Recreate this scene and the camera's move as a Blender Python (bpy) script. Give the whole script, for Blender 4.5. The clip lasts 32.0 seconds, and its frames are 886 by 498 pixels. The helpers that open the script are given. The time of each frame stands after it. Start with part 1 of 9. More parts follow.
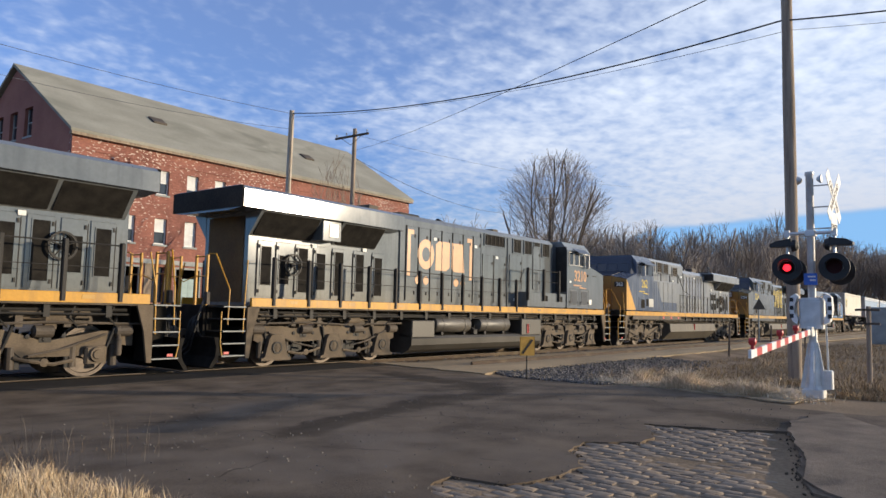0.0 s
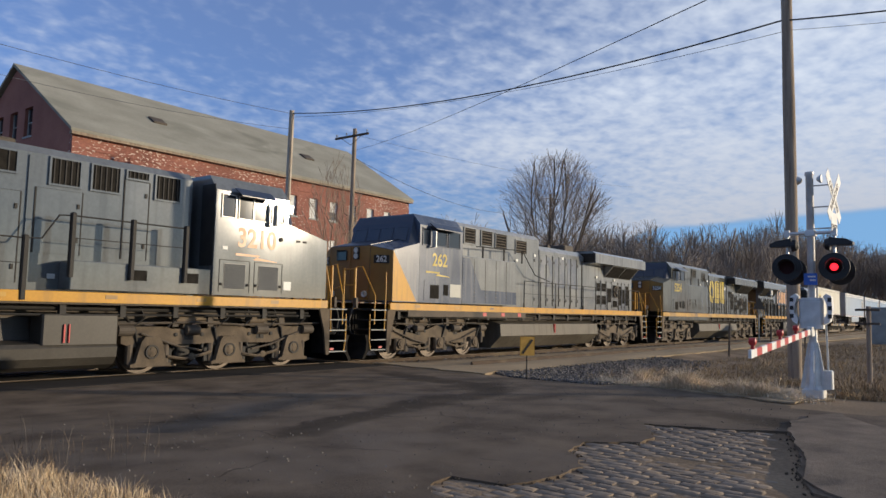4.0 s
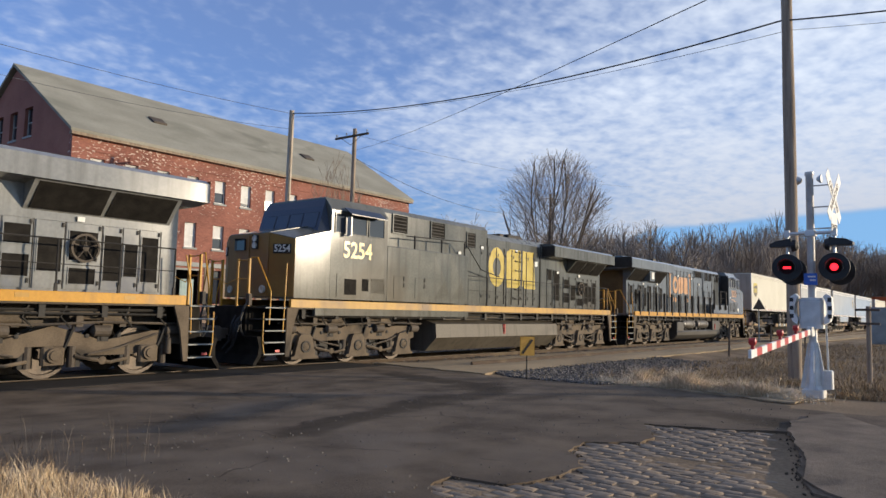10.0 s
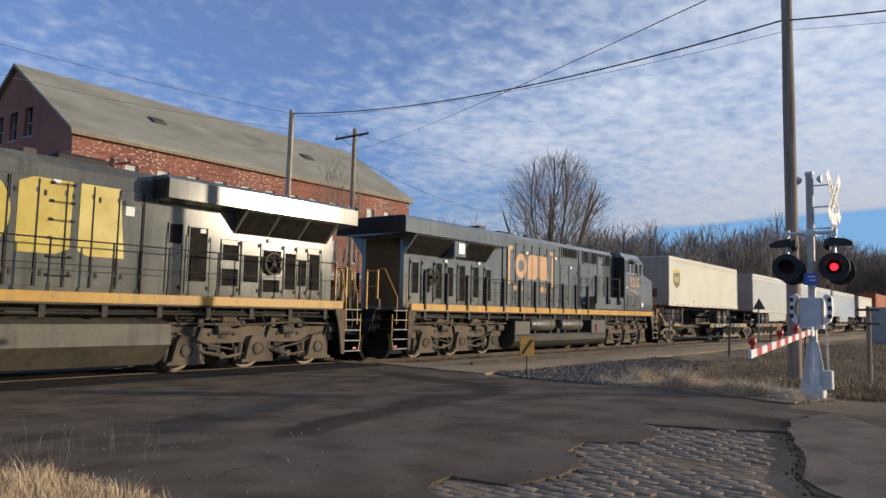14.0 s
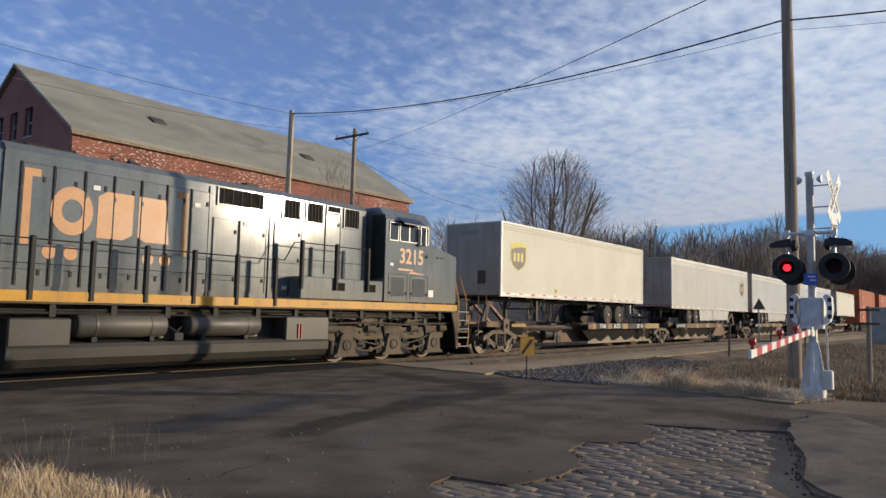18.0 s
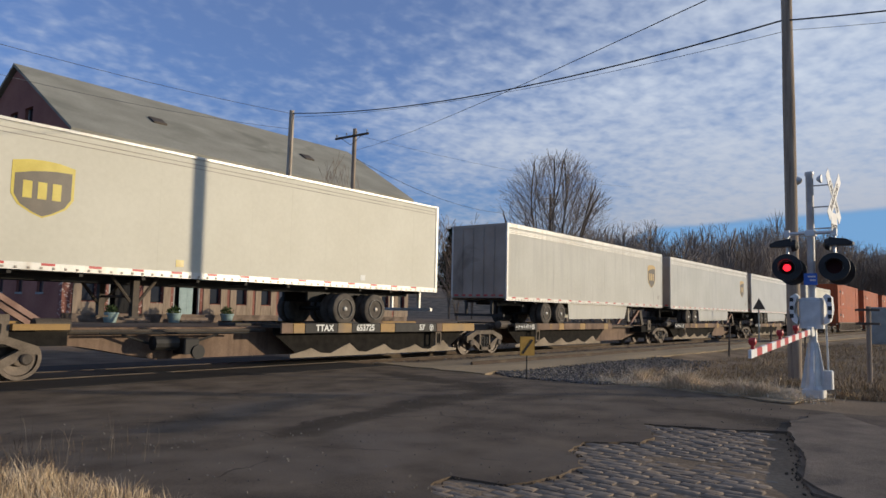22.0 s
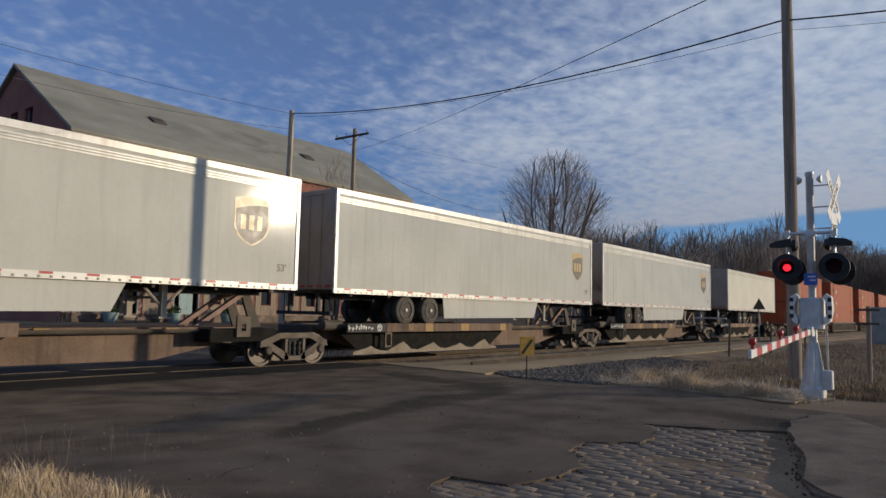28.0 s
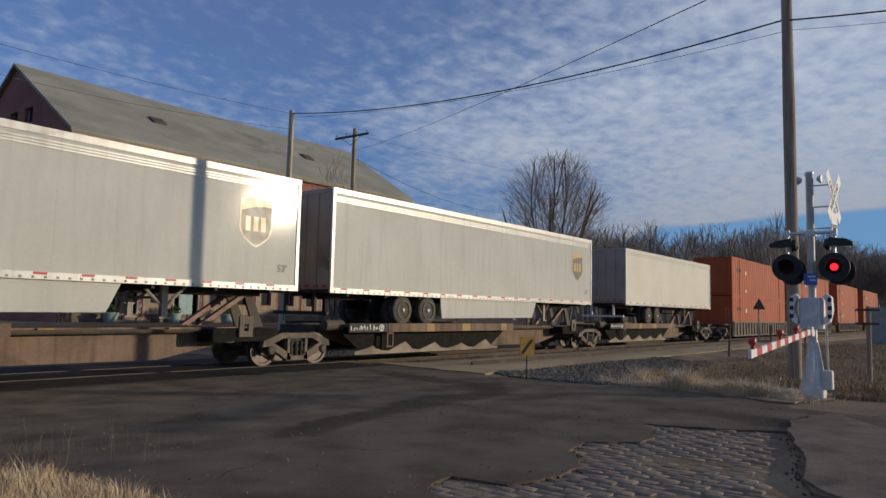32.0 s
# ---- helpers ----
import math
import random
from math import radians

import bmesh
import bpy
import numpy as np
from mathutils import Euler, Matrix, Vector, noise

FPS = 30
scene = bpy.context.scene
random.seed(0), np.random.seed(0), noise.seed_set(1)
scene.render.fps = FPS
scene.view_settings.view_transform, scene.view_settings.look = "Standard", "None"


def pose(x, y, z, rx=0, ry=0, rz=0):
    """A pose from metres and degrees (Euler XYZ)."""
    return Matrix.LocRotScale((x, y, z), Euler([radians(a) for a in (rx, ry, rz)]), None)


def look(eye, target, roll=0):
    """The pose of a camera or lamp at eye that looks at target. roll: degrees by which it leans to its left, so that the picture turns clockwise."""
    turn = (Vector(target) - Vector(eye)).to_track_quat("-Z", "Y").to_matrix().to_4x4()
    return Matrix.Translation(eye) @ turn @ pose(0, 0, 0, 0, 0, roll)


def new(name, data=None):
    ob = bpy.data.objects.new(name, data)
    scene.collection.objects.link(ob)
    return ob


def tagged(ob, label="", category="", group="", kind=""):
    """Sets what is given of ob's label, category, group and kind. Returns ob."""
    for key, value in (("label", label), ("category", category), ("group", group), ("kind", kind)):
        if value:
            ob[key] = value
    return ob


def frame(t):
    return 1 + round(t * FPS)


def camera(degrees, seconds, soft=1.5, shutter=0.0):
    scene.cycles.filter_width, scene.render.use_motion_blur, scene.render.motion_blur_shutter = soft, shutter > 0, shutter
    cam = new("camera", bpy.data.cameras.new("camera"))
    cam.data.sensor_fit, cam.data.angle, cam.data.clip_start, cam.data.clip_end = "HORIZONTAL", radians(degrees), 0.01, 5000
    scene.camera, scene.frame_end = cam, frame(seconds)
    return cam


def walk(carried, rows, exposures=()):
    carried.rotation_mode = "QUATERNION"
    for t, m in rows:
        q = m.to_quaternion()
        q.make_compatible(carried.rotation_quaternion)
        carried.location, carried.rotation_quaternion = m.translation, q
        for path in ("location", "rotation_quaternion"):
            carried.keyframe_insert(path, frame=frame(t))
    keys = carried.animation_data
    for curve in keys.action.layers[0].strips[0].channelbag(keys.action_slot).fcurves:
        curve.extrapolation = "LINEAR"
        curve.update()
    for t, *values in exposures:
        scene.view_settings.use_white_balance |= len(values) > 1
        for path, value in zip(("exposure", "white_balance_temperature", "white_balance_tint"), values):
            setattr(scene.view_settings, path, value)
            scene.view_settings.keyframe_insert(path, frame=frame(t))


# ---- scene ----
# camera on a fixed stand beside the road, looking along the track
EYE = (0.0, -15.796, 1.5615)
cam = camera(63.90, 32.0)
view = look(EYE, (EYE[0] + 0.7883, EYE[1] + 0.6090, EYE[2] + 0.08802), 1.24)
# the camera darkens its picture as pale trailers fill it
walk(cam, [(0.0, view), (32.0, view)], [(0.0, 0.22, 6500, 10), (1.0, 0.04, 6500, 10), (2.0, -0.09, 6500, 10), (3.0, -0.06, 6500, 10), (4.5, -0.14, 6490, 10), (6.0, -0.22, 6490, 10), (7.0, -0.25, 6490, 10), (8.0, -0.08, 6490, 10), (9.0, -0.02, 6490, 10), (10.0, 0.1, 6490, 10), (11.0, 0.0, 6490, 10), (12.0, -0.13, 6490, 10), (14.0, -0.11, 6480, 10), (17.0, -0.15, 6480, 10), (19.0, -0.2, 6450, 10), (21.0, -0.25, 6390, 10), (23.0, -0.38, 6330, 10), (25.0, -0.49, 6290, 10), (28.0, -0.65, 6240, 10), (30.0, -0.65, 6240, 10), (32.0, -0.66, 6240, 10)])

# low winter sun behind the camera, thin broken cloud
SUN_AZ, SUN_EL = radians(39.3), radians(8.4)
SUN_DIR = Vector((math.sin(SUN_AZ) * math.cos(SUN_EL), -math.cos(SUN_AZ) * math.cos(SUN_EL), math.sin(SUN_EL)))
sun = new("sun", bpy.data.lights.new("sun", "SUN"))
sun.data.energy, sun.data.angle, sun.data.color = 4.4, radians(0.5), (1.0, 0.84, 0.62)
sun.matrix_world = look(SUN_DIR * 200, (0, 0, 0))

world = bpy.data.worlds.new("world")
scene.world = world
world.use_nodes = True
wt = world.node_tree
wt.nodes.clear()


def wn(kind, **kw):
    n = wt.nodes.new(kind)
    for k, v in kw.items():
        if k == "op":
            n.operation = v
        else:
            n.inputs[int(k[1:])].default_value = v
    return n


def wl(a, i, b, j):
    wt.links.new(a.outputs[i], b.inputs[j])


w_out = wn("ShaderNodeOutputWorld")
w_bg = wn("ShaderNodeBackground", i1=0.15)
sky = wn("ShaderNodeTexSky")
sky.sky_type, sky.sun_disc = "NISHITA", False
sky.sun_elevation, sky.sun_rotation = SUN_EL, math.pi - SUN_AZ
sky.air_density, sky.dust_density, sky.ozone_density = 1.0, 0.4, 5.0
w_tc = wn("ShaderNodeTexCoord")
w_sep = wn("ShaderNodeSeparateXYZ")
wl(w_tc, 0, w_sep, 0)
w_up = wn("ShaderNodeMath", op="MAXIMUM", i1=0.0)
wl(w_sep, 2, w_up, 0)
w_add = wn("ShaderNodeMath", op="ADD", i1=0.17)
wl(w_up, 0, w_add, 0)
w_dx, w_dy = wn("ShaderNodeMath", op="DIVIDE"), wn("ShaderNodeMath", op="DIVIDE")
wl(w_sep, 0, w_dx, 0), wl(w_add, 0, w_dx, 1), wl(w_sep, 1, w_dy, 0), wl(w_add, 0, w_dy, 1)
w_pl = wn("ShaderNodeCombineXYZ")
wl(w_dx, 0, w_pl, 0), wl(w_dy, 0, w_pl, 1)
# the sheet of cloud: broad banks, and small ripples within them
w_st = wn("ShaderNodeMapping")
w_st.inputs["Rotation"].default_value = (0, 0, radians(25))
w_st.inputs["Scale"].default_value = (1.0, 1.1, 1.0)
wl(w_pl, 0, w_st, 0)
n_big = wn("ShaderNodeTexNoise")
n_big.inputs["Scale"].default_value, n_big.inputs["Detail"].default_value = 1.1, 3.0
n_small = wn("ShaderNodeTexNoise")
n_small.inputs["Scale"].default_value, n_small.inputs["Detail"].default_value = 15.0, 2.5
n_small.inputs["Roughness"].default_value, n_small.inputs["Distortion"].default_value = 0.5, 0.15
wl(w_pl, 0, n_big, 0), wl(w_st, 0, n_small, 0)
# more cloud towards the track's far end (+x), clear low band over the horizon
w_bias = wn("ShaderNodeMapRange", i1=0.71, i2=1.0, i3=-0.19, i4=0.32)
wl(w_sep, 0, w_bias, 0)
n_fine = wn("ShaderNodeTexNoise")
n_fine.inputs["Scale"].default_value, n_fine.inputs["Detail"].default_value = 36.0, 3.0
wl(w_st, 0, n_fine, 0)
w_f1 = wn("ShaderNodeMath", op="MULTIPLY_ADD", i1=0.19, i2=0.065)
wl(n_fine, 0, w_f1, 0)
w_s1 = wn("ShaderNodeMath", op="MULTIPLY_ADD", i1=0.60)
wl(n_small, 0, w_s1, 0), wl(w_f1, 0, w_s1, 2)
w_s2 = wn("ShaderNodeMath", op="ADD")
wl(n_big, 0, w_s2, 0), wl(w_s1, 0, w_s2, 1)
w_s3 = wn("ShaderNodeMath", op="ADD")
wl(w_s2, 0, w_s3, 0), wl(w_bias, 0, w_s3, 1)
w_ramp = wn("ShaderNodeMapRange", i1=0.60, i2=1.40, i3=0.16, i4=0.98)
w_ramp.interpolation_type = "SMOOTHSTEP"
wl(w_s3, 0, w_ramp, 0)
# the sheet's lower edge: a clear band under it towards +x, haze down to the horizon elsewhere
w_e1 = wn("ShaderNodeMath", op="MULTIPLY_ADD", i1=0.06, i2=-0.140)
wl(w_sep, 1, w_e1, 0)
w_e2 = wn("ShaderNodeMapRange", i1=0.34, i2=0.60, i3=0.0, i4=0.2)
w_e2.interpolation_type = "SMOOTHSTEP"
wl(w_sep, 1, w_e2, 0)
w_e3 = wn("ShaderNodeMath", op="ADD")
w_e7 = wn("ShaderNodeMapRange", i1=-0.30, i2=0.02, i3=0.25, i4=0.0)
w_e7.interpolation_type = "SMOOTHSTEP"
wl(w_sep, 1, w_e7, 0)
w_e8 = wn("ShaderNodeMath", op="ADD")
wl(w_e2, 0, w_e8, 0), wl(w_e7, 0, w_e8, 1)
wl(w_e1, 0, w_e3, 0), wl(w_e8, 0, w_e3, 1)
w_e4 = wn("ShaderNodeMath", op="ADD")
wl(w_e3, 0, w_e4, 0), wl(w_sep, 2, w_e4, 1)
w_e5 = wn("ShaderNodeMath", op="MULTIPLY_ADD", i1=0.024, i2=-0.012)
wl(n_big, 0, w_e5, 0)
w_e6 = wn("ShaderNodeMath", op="ADD")
wl(w_e4, 0, w_e6, 0), wl(w_e5, 0, w_e6, 1)
w_low = wn("ShaderNodeMapRange", i1=-0.005, i2=0.007, i3=0.0, i4=1.0)
w_low.interpolation_type = "SMOOTHSTEP"
wl(w_e6, 0, w_low, 0)
w_fac = wn("ShaderNodeMath", op="MULTIPLY")
wl(w_ramp, 0, w_fac, 0), wl(w_low, 0, w_fac, 1)
w_tint = wn("ShaderNodeMix")
w_tint.data_type, w_tint.blend_type = "RGBA", "MULTIPLY"
# deeper blue away from the sun, pale towards it
w_dot = wn("ShaderNodeVectorMath", op="DOT_PRODUCT")
wl(w_tc, 0, w_dot, 0)
w_dot.inputs[1].default_value = (math.sin(SUN_AZ), -math.cos(SUN_AZ), 0)
w_away = wn("ShaderNodeMapRange", i1=0.95, i2=-0.05, i3=0.1, i4=1.0)
wt.links.new(w_dot.outputs["Value"], w_away.inputs[0])
wl(w_away, 0, w_tint, 0)
w_tint.inputs[7].default_value = (0.76, 1.07, 1.46, 1)
wl(sky, 0, w_tint, 6)
w_mix = wn("ShaderNodeMix")
w_mix.data_type = "RGBA"
# the sheet is greyer where it is seen edge on, low down
w_gr = wn("ShaderNodeMapRange", i1=0.12, i2=0.30, i3=0.0, i4=1.0)
wl(w_sep, 2, w_gr, 0)
w_cc = wn("ShaderNodeMix")
w_cc.data_type = "RGBA"
w_cc.inputs[6].default_value, w_cc.inputs[7].default_value = (3.75, 4.0, 4.6, 1), (5.2, 5.7, 6.5, 1)
wl(w_gr, 0, w_cc, 0), wl(w_cc, 2, w_mix, 7)
wl(w_fac, 0, w_mix, 0), wl(w_tint, 2, w_mix, 6)
# the clear band: pale horizon blue
w_inv = wn("ShaderNodeMath", op="MULTIPLY_ADD", i1=-0.85, i2=0.85)
wl(w_low, 0, w_inv, 0)
w_band = wn("ShaderNodeMix")
w_band.data_type = "RGBA"
w_band.inputs[7].default_value = (1.65, 3.2, 5.4, 1)
wl(w_inv, 0, w_band, 0), wl(w_mix, 2, w_band, 6)
wl(w_band, 2, w_bg, 0), wl(w_bg, 0, w_out, 0)


# ---- materials ----
def material(name, low, high, rough=0.7, metal=0.0, scale=4.0, fine=60.0, bump=0.15, dist=0.01, spec=0.5, streak=None, dirt=None, dirt_at=0.62, object_vary=0.0, island=False, stretch=None, rough_var=0.12, coat=0.0):
    """A surface with two scales of variation between two colours, optional grime patches, grain and relief."""
    m = bpy.data.materials.new(name)
    m.use_nodes = True
    t = m.node_tree
    b = t.nodes["Principled BSDF"]
    b.inputs["Metallic"].default_value = metal
    b.inputs["Specular IOR Level"].default_value = spec
    b.inputs["Coat Weight"].default_value = coat
    b.inputs["Coat Roughness"].default_value = 0.12
    tc = t.nodes.new("ShaderNodeTexCoord")
    src = tc.outputs["Object"]
    if stretch:
        mp = t.nodes.new("ShaderNodeMapping")
        mp.inputs["Scale"].default_value = stretch
        t.links.new(src, mp.inputs[0])
        src = mp.outputs[0]

    def tex(sc, detail):
        n = t.nodes.new("ShaderNodeTexNoise")
        n.inputs["Scale"].default_value, n.inputs["Detail"].default_value = sc, detail
        t.links.new(src, n.inputs["Vector"])
        return n

    big, small = tex(scale, 4.0), tex(fine, 3.0)
    add = t.nodes.new("ShaderNodeMath")
    add.operation = "MULTIPLY_ADD"
    add.inputs[1].default_value = 0.45
    t.links.new(small.outputs[0], add.inputs[0]), t.links.new(big.outputs[0], add.inputs[2])
    rng = t.nodes.new("ShaderNodeMapRange")
    rng.inputs[1].default_value, rng.inputs[2].default_value = 0.50, 0.95
    t.links.new(add.outputs[0], rng.inputs[0])
    fac = rng.outputs[0]
    if object_vary or island:
        if island:
            info = t.nodes.new("ShaderNodeNewGeometry")
            r = info.outputs["Random Per Island"]
        else:
            info = t.nodes.new("ShaderNodeObjectInfo")
            r = info.outputs["Random"]
        mv = t.nodes.new("ShaderNodeMath")
        mv.operation = "MULTIPLY_ADD"
        mv.inputs[1].default_value = object_vary or 0.8
        t.links.new(r, mv.inputs[0]), t.links.new(fac, mv.inputs[2])
        sub = t.nodes.new("ShaderNodeMath")
        sub.operation = "SUBTRACT"
        sub.use_clamp = True
        sub.inputs[1].default_value = (object_vary or 0.8) / 2
        t.links.new(mv.outputs[0], sub.inputs[0])
        fac = sub.outputs[0]
    mix = t.nodes.new("ShaderNodeMix")
    mix.data_type = "RGBA"
    mix.inputs[6].default_value, mix.inputs[7].default_value = (*low, 1), (*high, 1)
    t.links.new(fac, mix.inputs[0])
    col = mix.outputs[2]
    if dirt:
        dn = tex(scale * 0.45, 6.0)
        dn.inputs["Distortion"].default_value = 0.6
        dr = t.nodes.new("ShaderNodeMapRange")
        dr.inputs[1].default_value, dr.inputs[2].default_value = dirt_at, dirt_at + 0.16
        t.links.new(dn.outputs[0], dr.inputs[0])
        dm = t.nodes.new("ShaderNodeMix")
        dm.data_type = "RGBA"
        dm.inputs[7].default_value = (*dirt, 1)
        t.links.new(dr.outputs[0], dm.inputs[0]), t.links.new(col, dm.inputs[6])
        col = dm.outputs[2]
    if streak:
        sm = t.nodes.new("ShaderNodeMapping")
        sm.inputs["Scale"].default_value = (3.0, 3.0, 0.25)
        t.links.new(tc.outputs["Object"], sm.inputs[0])
        sn = t.nodes.new("ShaderNodeTexNoise")
        sn.inputs["Scale"].default_value, sn.inputs["Detail"].default_value = 1.6, 5.0
        t.links.new(sm.outputs[0], sn.inputs["Vector"])
        sr = t.nodes.new("ShaderNodeMapRange")
        sr.inputs[1].default_value, sr.inputs[2].default_value, sr.inputs[4].default_value = 0.50, 0.72, 0.65
        t.links.new(sn.outputs[0], sr.inputs[0])
        s2 = t.nodes.new("ShaderNodeMix")
        s2.data_type = "RGBA"
        s2.inputs[7].default_value = (*streak, 1)
        t.links.new(sr.outputs[0], s2.inputs[0]), t.links.new(col, s2.inputs[6])
        col = s2.outputs[2]
    t.links.new(col, b.inputs["Base Color"])
    rr = t.nodes.new("ShaderNodeMapRange")
    rr.inputs[3].default_value, rr.inputs[4].default_value = max(0.02, rough - rough_var), min(1.0, rough + rough_var)
    t.links.new(big.outputs[0], rr.inputs[0]), t.links.new(rr.outputs[0], b.inputs["Roughness"])
    if bump:
        bp = t.nodes.new("ShaderNodeBump")
        bp.inputs["Strength"].default_value, bp.inputs["Distance"].default_value = bump, dist
        t.links.new(add.outputs[0], bp.inputs["Height"]), t.links.new(bp.outputs[0], b.inputs["Normal"])
    return m


def glow(name, colour, strength):
    m = bpy.data.materials.new(name)
    m.use_nodes = True
    b = m.node_tree.nodes["Principled BSDF"]
    b.inputs["Base Color"].default_value = (*colour, 1)
    b.inputs["Roughness"].default_value = 0.25
    b.inputs["Emission Color"].default_value = (*colour, 1)
    b.inputs["Emission Strength"].default_value = strength
    return m


def brick_wall(name):
    """Old painted brickwork: red paint, brown brick where it wore off, pale spalled flakes."""
    m = material(name, (0.165, 0.058, 0.041), (0.30, 0.122, 0.088), 0.85, scale=0.5, fine=9.0, bump=0.3, dist=0.01)
    t = m.node_tree
    b = t.nodes["Principled BSDF"]
    col = b.inputs["Base Color"].links[0].from_socket
    tc = t.nodes.new("ShaderNodeTexCoord")
    mp = t.nodes.new("ShaderNodeMapping")
    mp.inputs["Rotation"].default_value = (radians(90), 0, 0)
    t.links.new(tc.outputs["Object"], mp.inputs[0])
    br = t.nodes.new("ShaderNodeTexBrick")
    for k, v in (("Scale", 1.0), ("Mortar Size", 0.006), ("Brick Width", 0.215), ("Row Height", 0.075), ("Bias", 0.0)):
        br.inputs[k].default_value = v
    br.inputs["Color1"].default_value, br.inputs["Color2"].default_value, br.inputs["Mortar"].default_value = (0.75, 0.75, 0.75, 1), (1.15, 1.15, 1.15, 1), (1.25, 1.2, 1.15, 1)
    t.links.new(mp.outputs[0], br.inputs["Vector"])
    mul = t.nodes.new("ShaderNodeMix")
    mul.data_type, mul.blend_type = "RGBA", "MULTIPLY"
    mul.inputs[0].default_value = 0.8
    t.links.new(col, mul.inputs[6]), t.links.new(br.outputs[0], mul.inputs[7])
    # pale flakes: bricks in patches
    wear = t.nodes.new("ShaderNodeTexNoise")
    wear.inputs["Scale"].default_value, wear.inputs["Detail"].default_value = 0.22, 3.0
    fl = t.nodes.new("ShaderNodeMapping")
    fl.inputs["Scale"].default_value = (4.6, 4.6, 9.0)
    fl.inputs["Rotation"].default_value = (0, radians(20), 0)
    t.links.new(tc.outputs["Object"], wear.inputs["Vector"]), t.links.new(tc.outputs["Object"], fl.inputs[0])
    fn = t.nodes.new("ShaderNodeTexNoise")
    fn.inputs["Scale"].default_value, fn.inputs["Detail"].default_value = 1.0, 1.0
    t.links.new(fl.outputs[0], fn.inputs["Vector"])
    sm = t.nodes.new("ShaderNodeMath")
    sm.operation = "MULTIPLY_ADD"
    sm.inputs[1].default_value = 0.45
    t.links.new(wear.outputs[0], sm.inputs[0]), t.links.new(fn.outputs[0], sm.inputs[2])
    fr = t.nodes.new("ShaderNodeMapRange")
    fr.inputs[1].default_value, fr.inputs[2].default_value = 0.86, 0.90
    t.links.new(sm.outputs[0], fr.inputs[0])
    out = t.nodes.new("ShaderNodeMix")
    out.data_type = "RGBA"
    out.inputs[7].default_value = (0.56, 0.44, 0.37, 1)
    t.links.new(fr.outputs[0], out.inputs[0]), t.links.new(mul.outputs[2], out.inputs[6])
    t.links.new(out.outputs[2], b.inputs["Base Color"])
    return m


def glass(name, tint=(0.02, 0.025, 0.03), rough=0.05):
    m = bpy.data.materials.new(name)
    m.use_nodes = True
    b = m.node_tree.nodes["Principled BSDF"]
    b.inputs["Base Color"].default_value = (*tint, 1)
    b.inputs["Roughness"].default_value = rough
    b.inputs["Specular IOR Level"].default_value = 0.6
    return m


ASPHALT = material("asphalt", (0.076, 0.0555, 0.038), (0.204, 0.154, 0.107), 0.9, scale=1.3, fine=85, bump=0.9, dist=0.012, spec=0.15, dirt=(0.175, 0.136, 0.10), dirt_at=0.56)


def stain(m, spots, factor):
    """Soft-edged dark marks (x, y, degrees, half length, half width) on a flat surface."""
    t = m.node_tree
    b = t.nodes["Principled BSDF"]
    col = b.inputs["Base Color"].links[0].from_socket
    tc = t.nodes.new("ShaderNodeTexCoord")
    wob = t.nodes.new("ShaderNodeTexNoise")
    wob.inputs["Scale"].default_value = 1.3
    t.links.new(tc.outputs["Object"], wob.inputs["Vector"])
    total = None
    for x, y, deg, lx, ly in spots:
        mp = t.nodes.new("ShaderNodeMapping")
        mp.vector_type = "TEXTURE"
        mp.inputs["Location"].default_value = (x, y, 0)
        mp.inputs["Rotation"].default_value = (0, 0, radians(deg))
        mp.inputs["Scale"].default_value = (lx, ly, 50.0)
        t.links.new(tc.outputs["Object"], mp.inputs[0])
        ln = t.nodes.new("ShaderNodeVectorMath")
        ln.operation = "LENGTH"
        t.links.new(mp.outputs[0], ln.inputs[0])
        ad = t.nodes.new("ShaderNodeMath")
        ad.operation = "ADD"
        t.links.new(ln.outputs["Value"], ad.inputs[0]), t.links.new(wob.outputs[0], ad.inputs[1])
        r = t.nodes.new("ShaderNodeMapRange")
        r.interpolation_type = "SMOOTHSTEP"
        r.inputs[1].default_value, r.inputs[2].default_value, r.inputs[3].default_value, r.inputs[4].default_value = 1.05, 1.65, 1.0, 0.0
        t.links.new(ad.outputs[0], r.inputs[0])
        if total is None:
            total = r.outputs[0]
        else:
            mx = t.nodes.new("ShaderNodeMath")
            mx.operation = "MAXIMUM"
            t.links.new(total, mx.inputs[0]), t.links.new(r.outputs[0], mx.inputs[1])
            total = mx.outputs[0]
    mix = t.nodes.new("ShaderNodeMix")
    mix.data_type, mix.blend_type = "RGBA", "MULTIPLY"
    mix.inputs[7].default_value = (*factor, 1)
    t.links.new(total, mix.inputs[0]), t.links.new(col, mix.inputs[6]), t.links.new(mix.outputs[2], b.inputs["Base Color"])


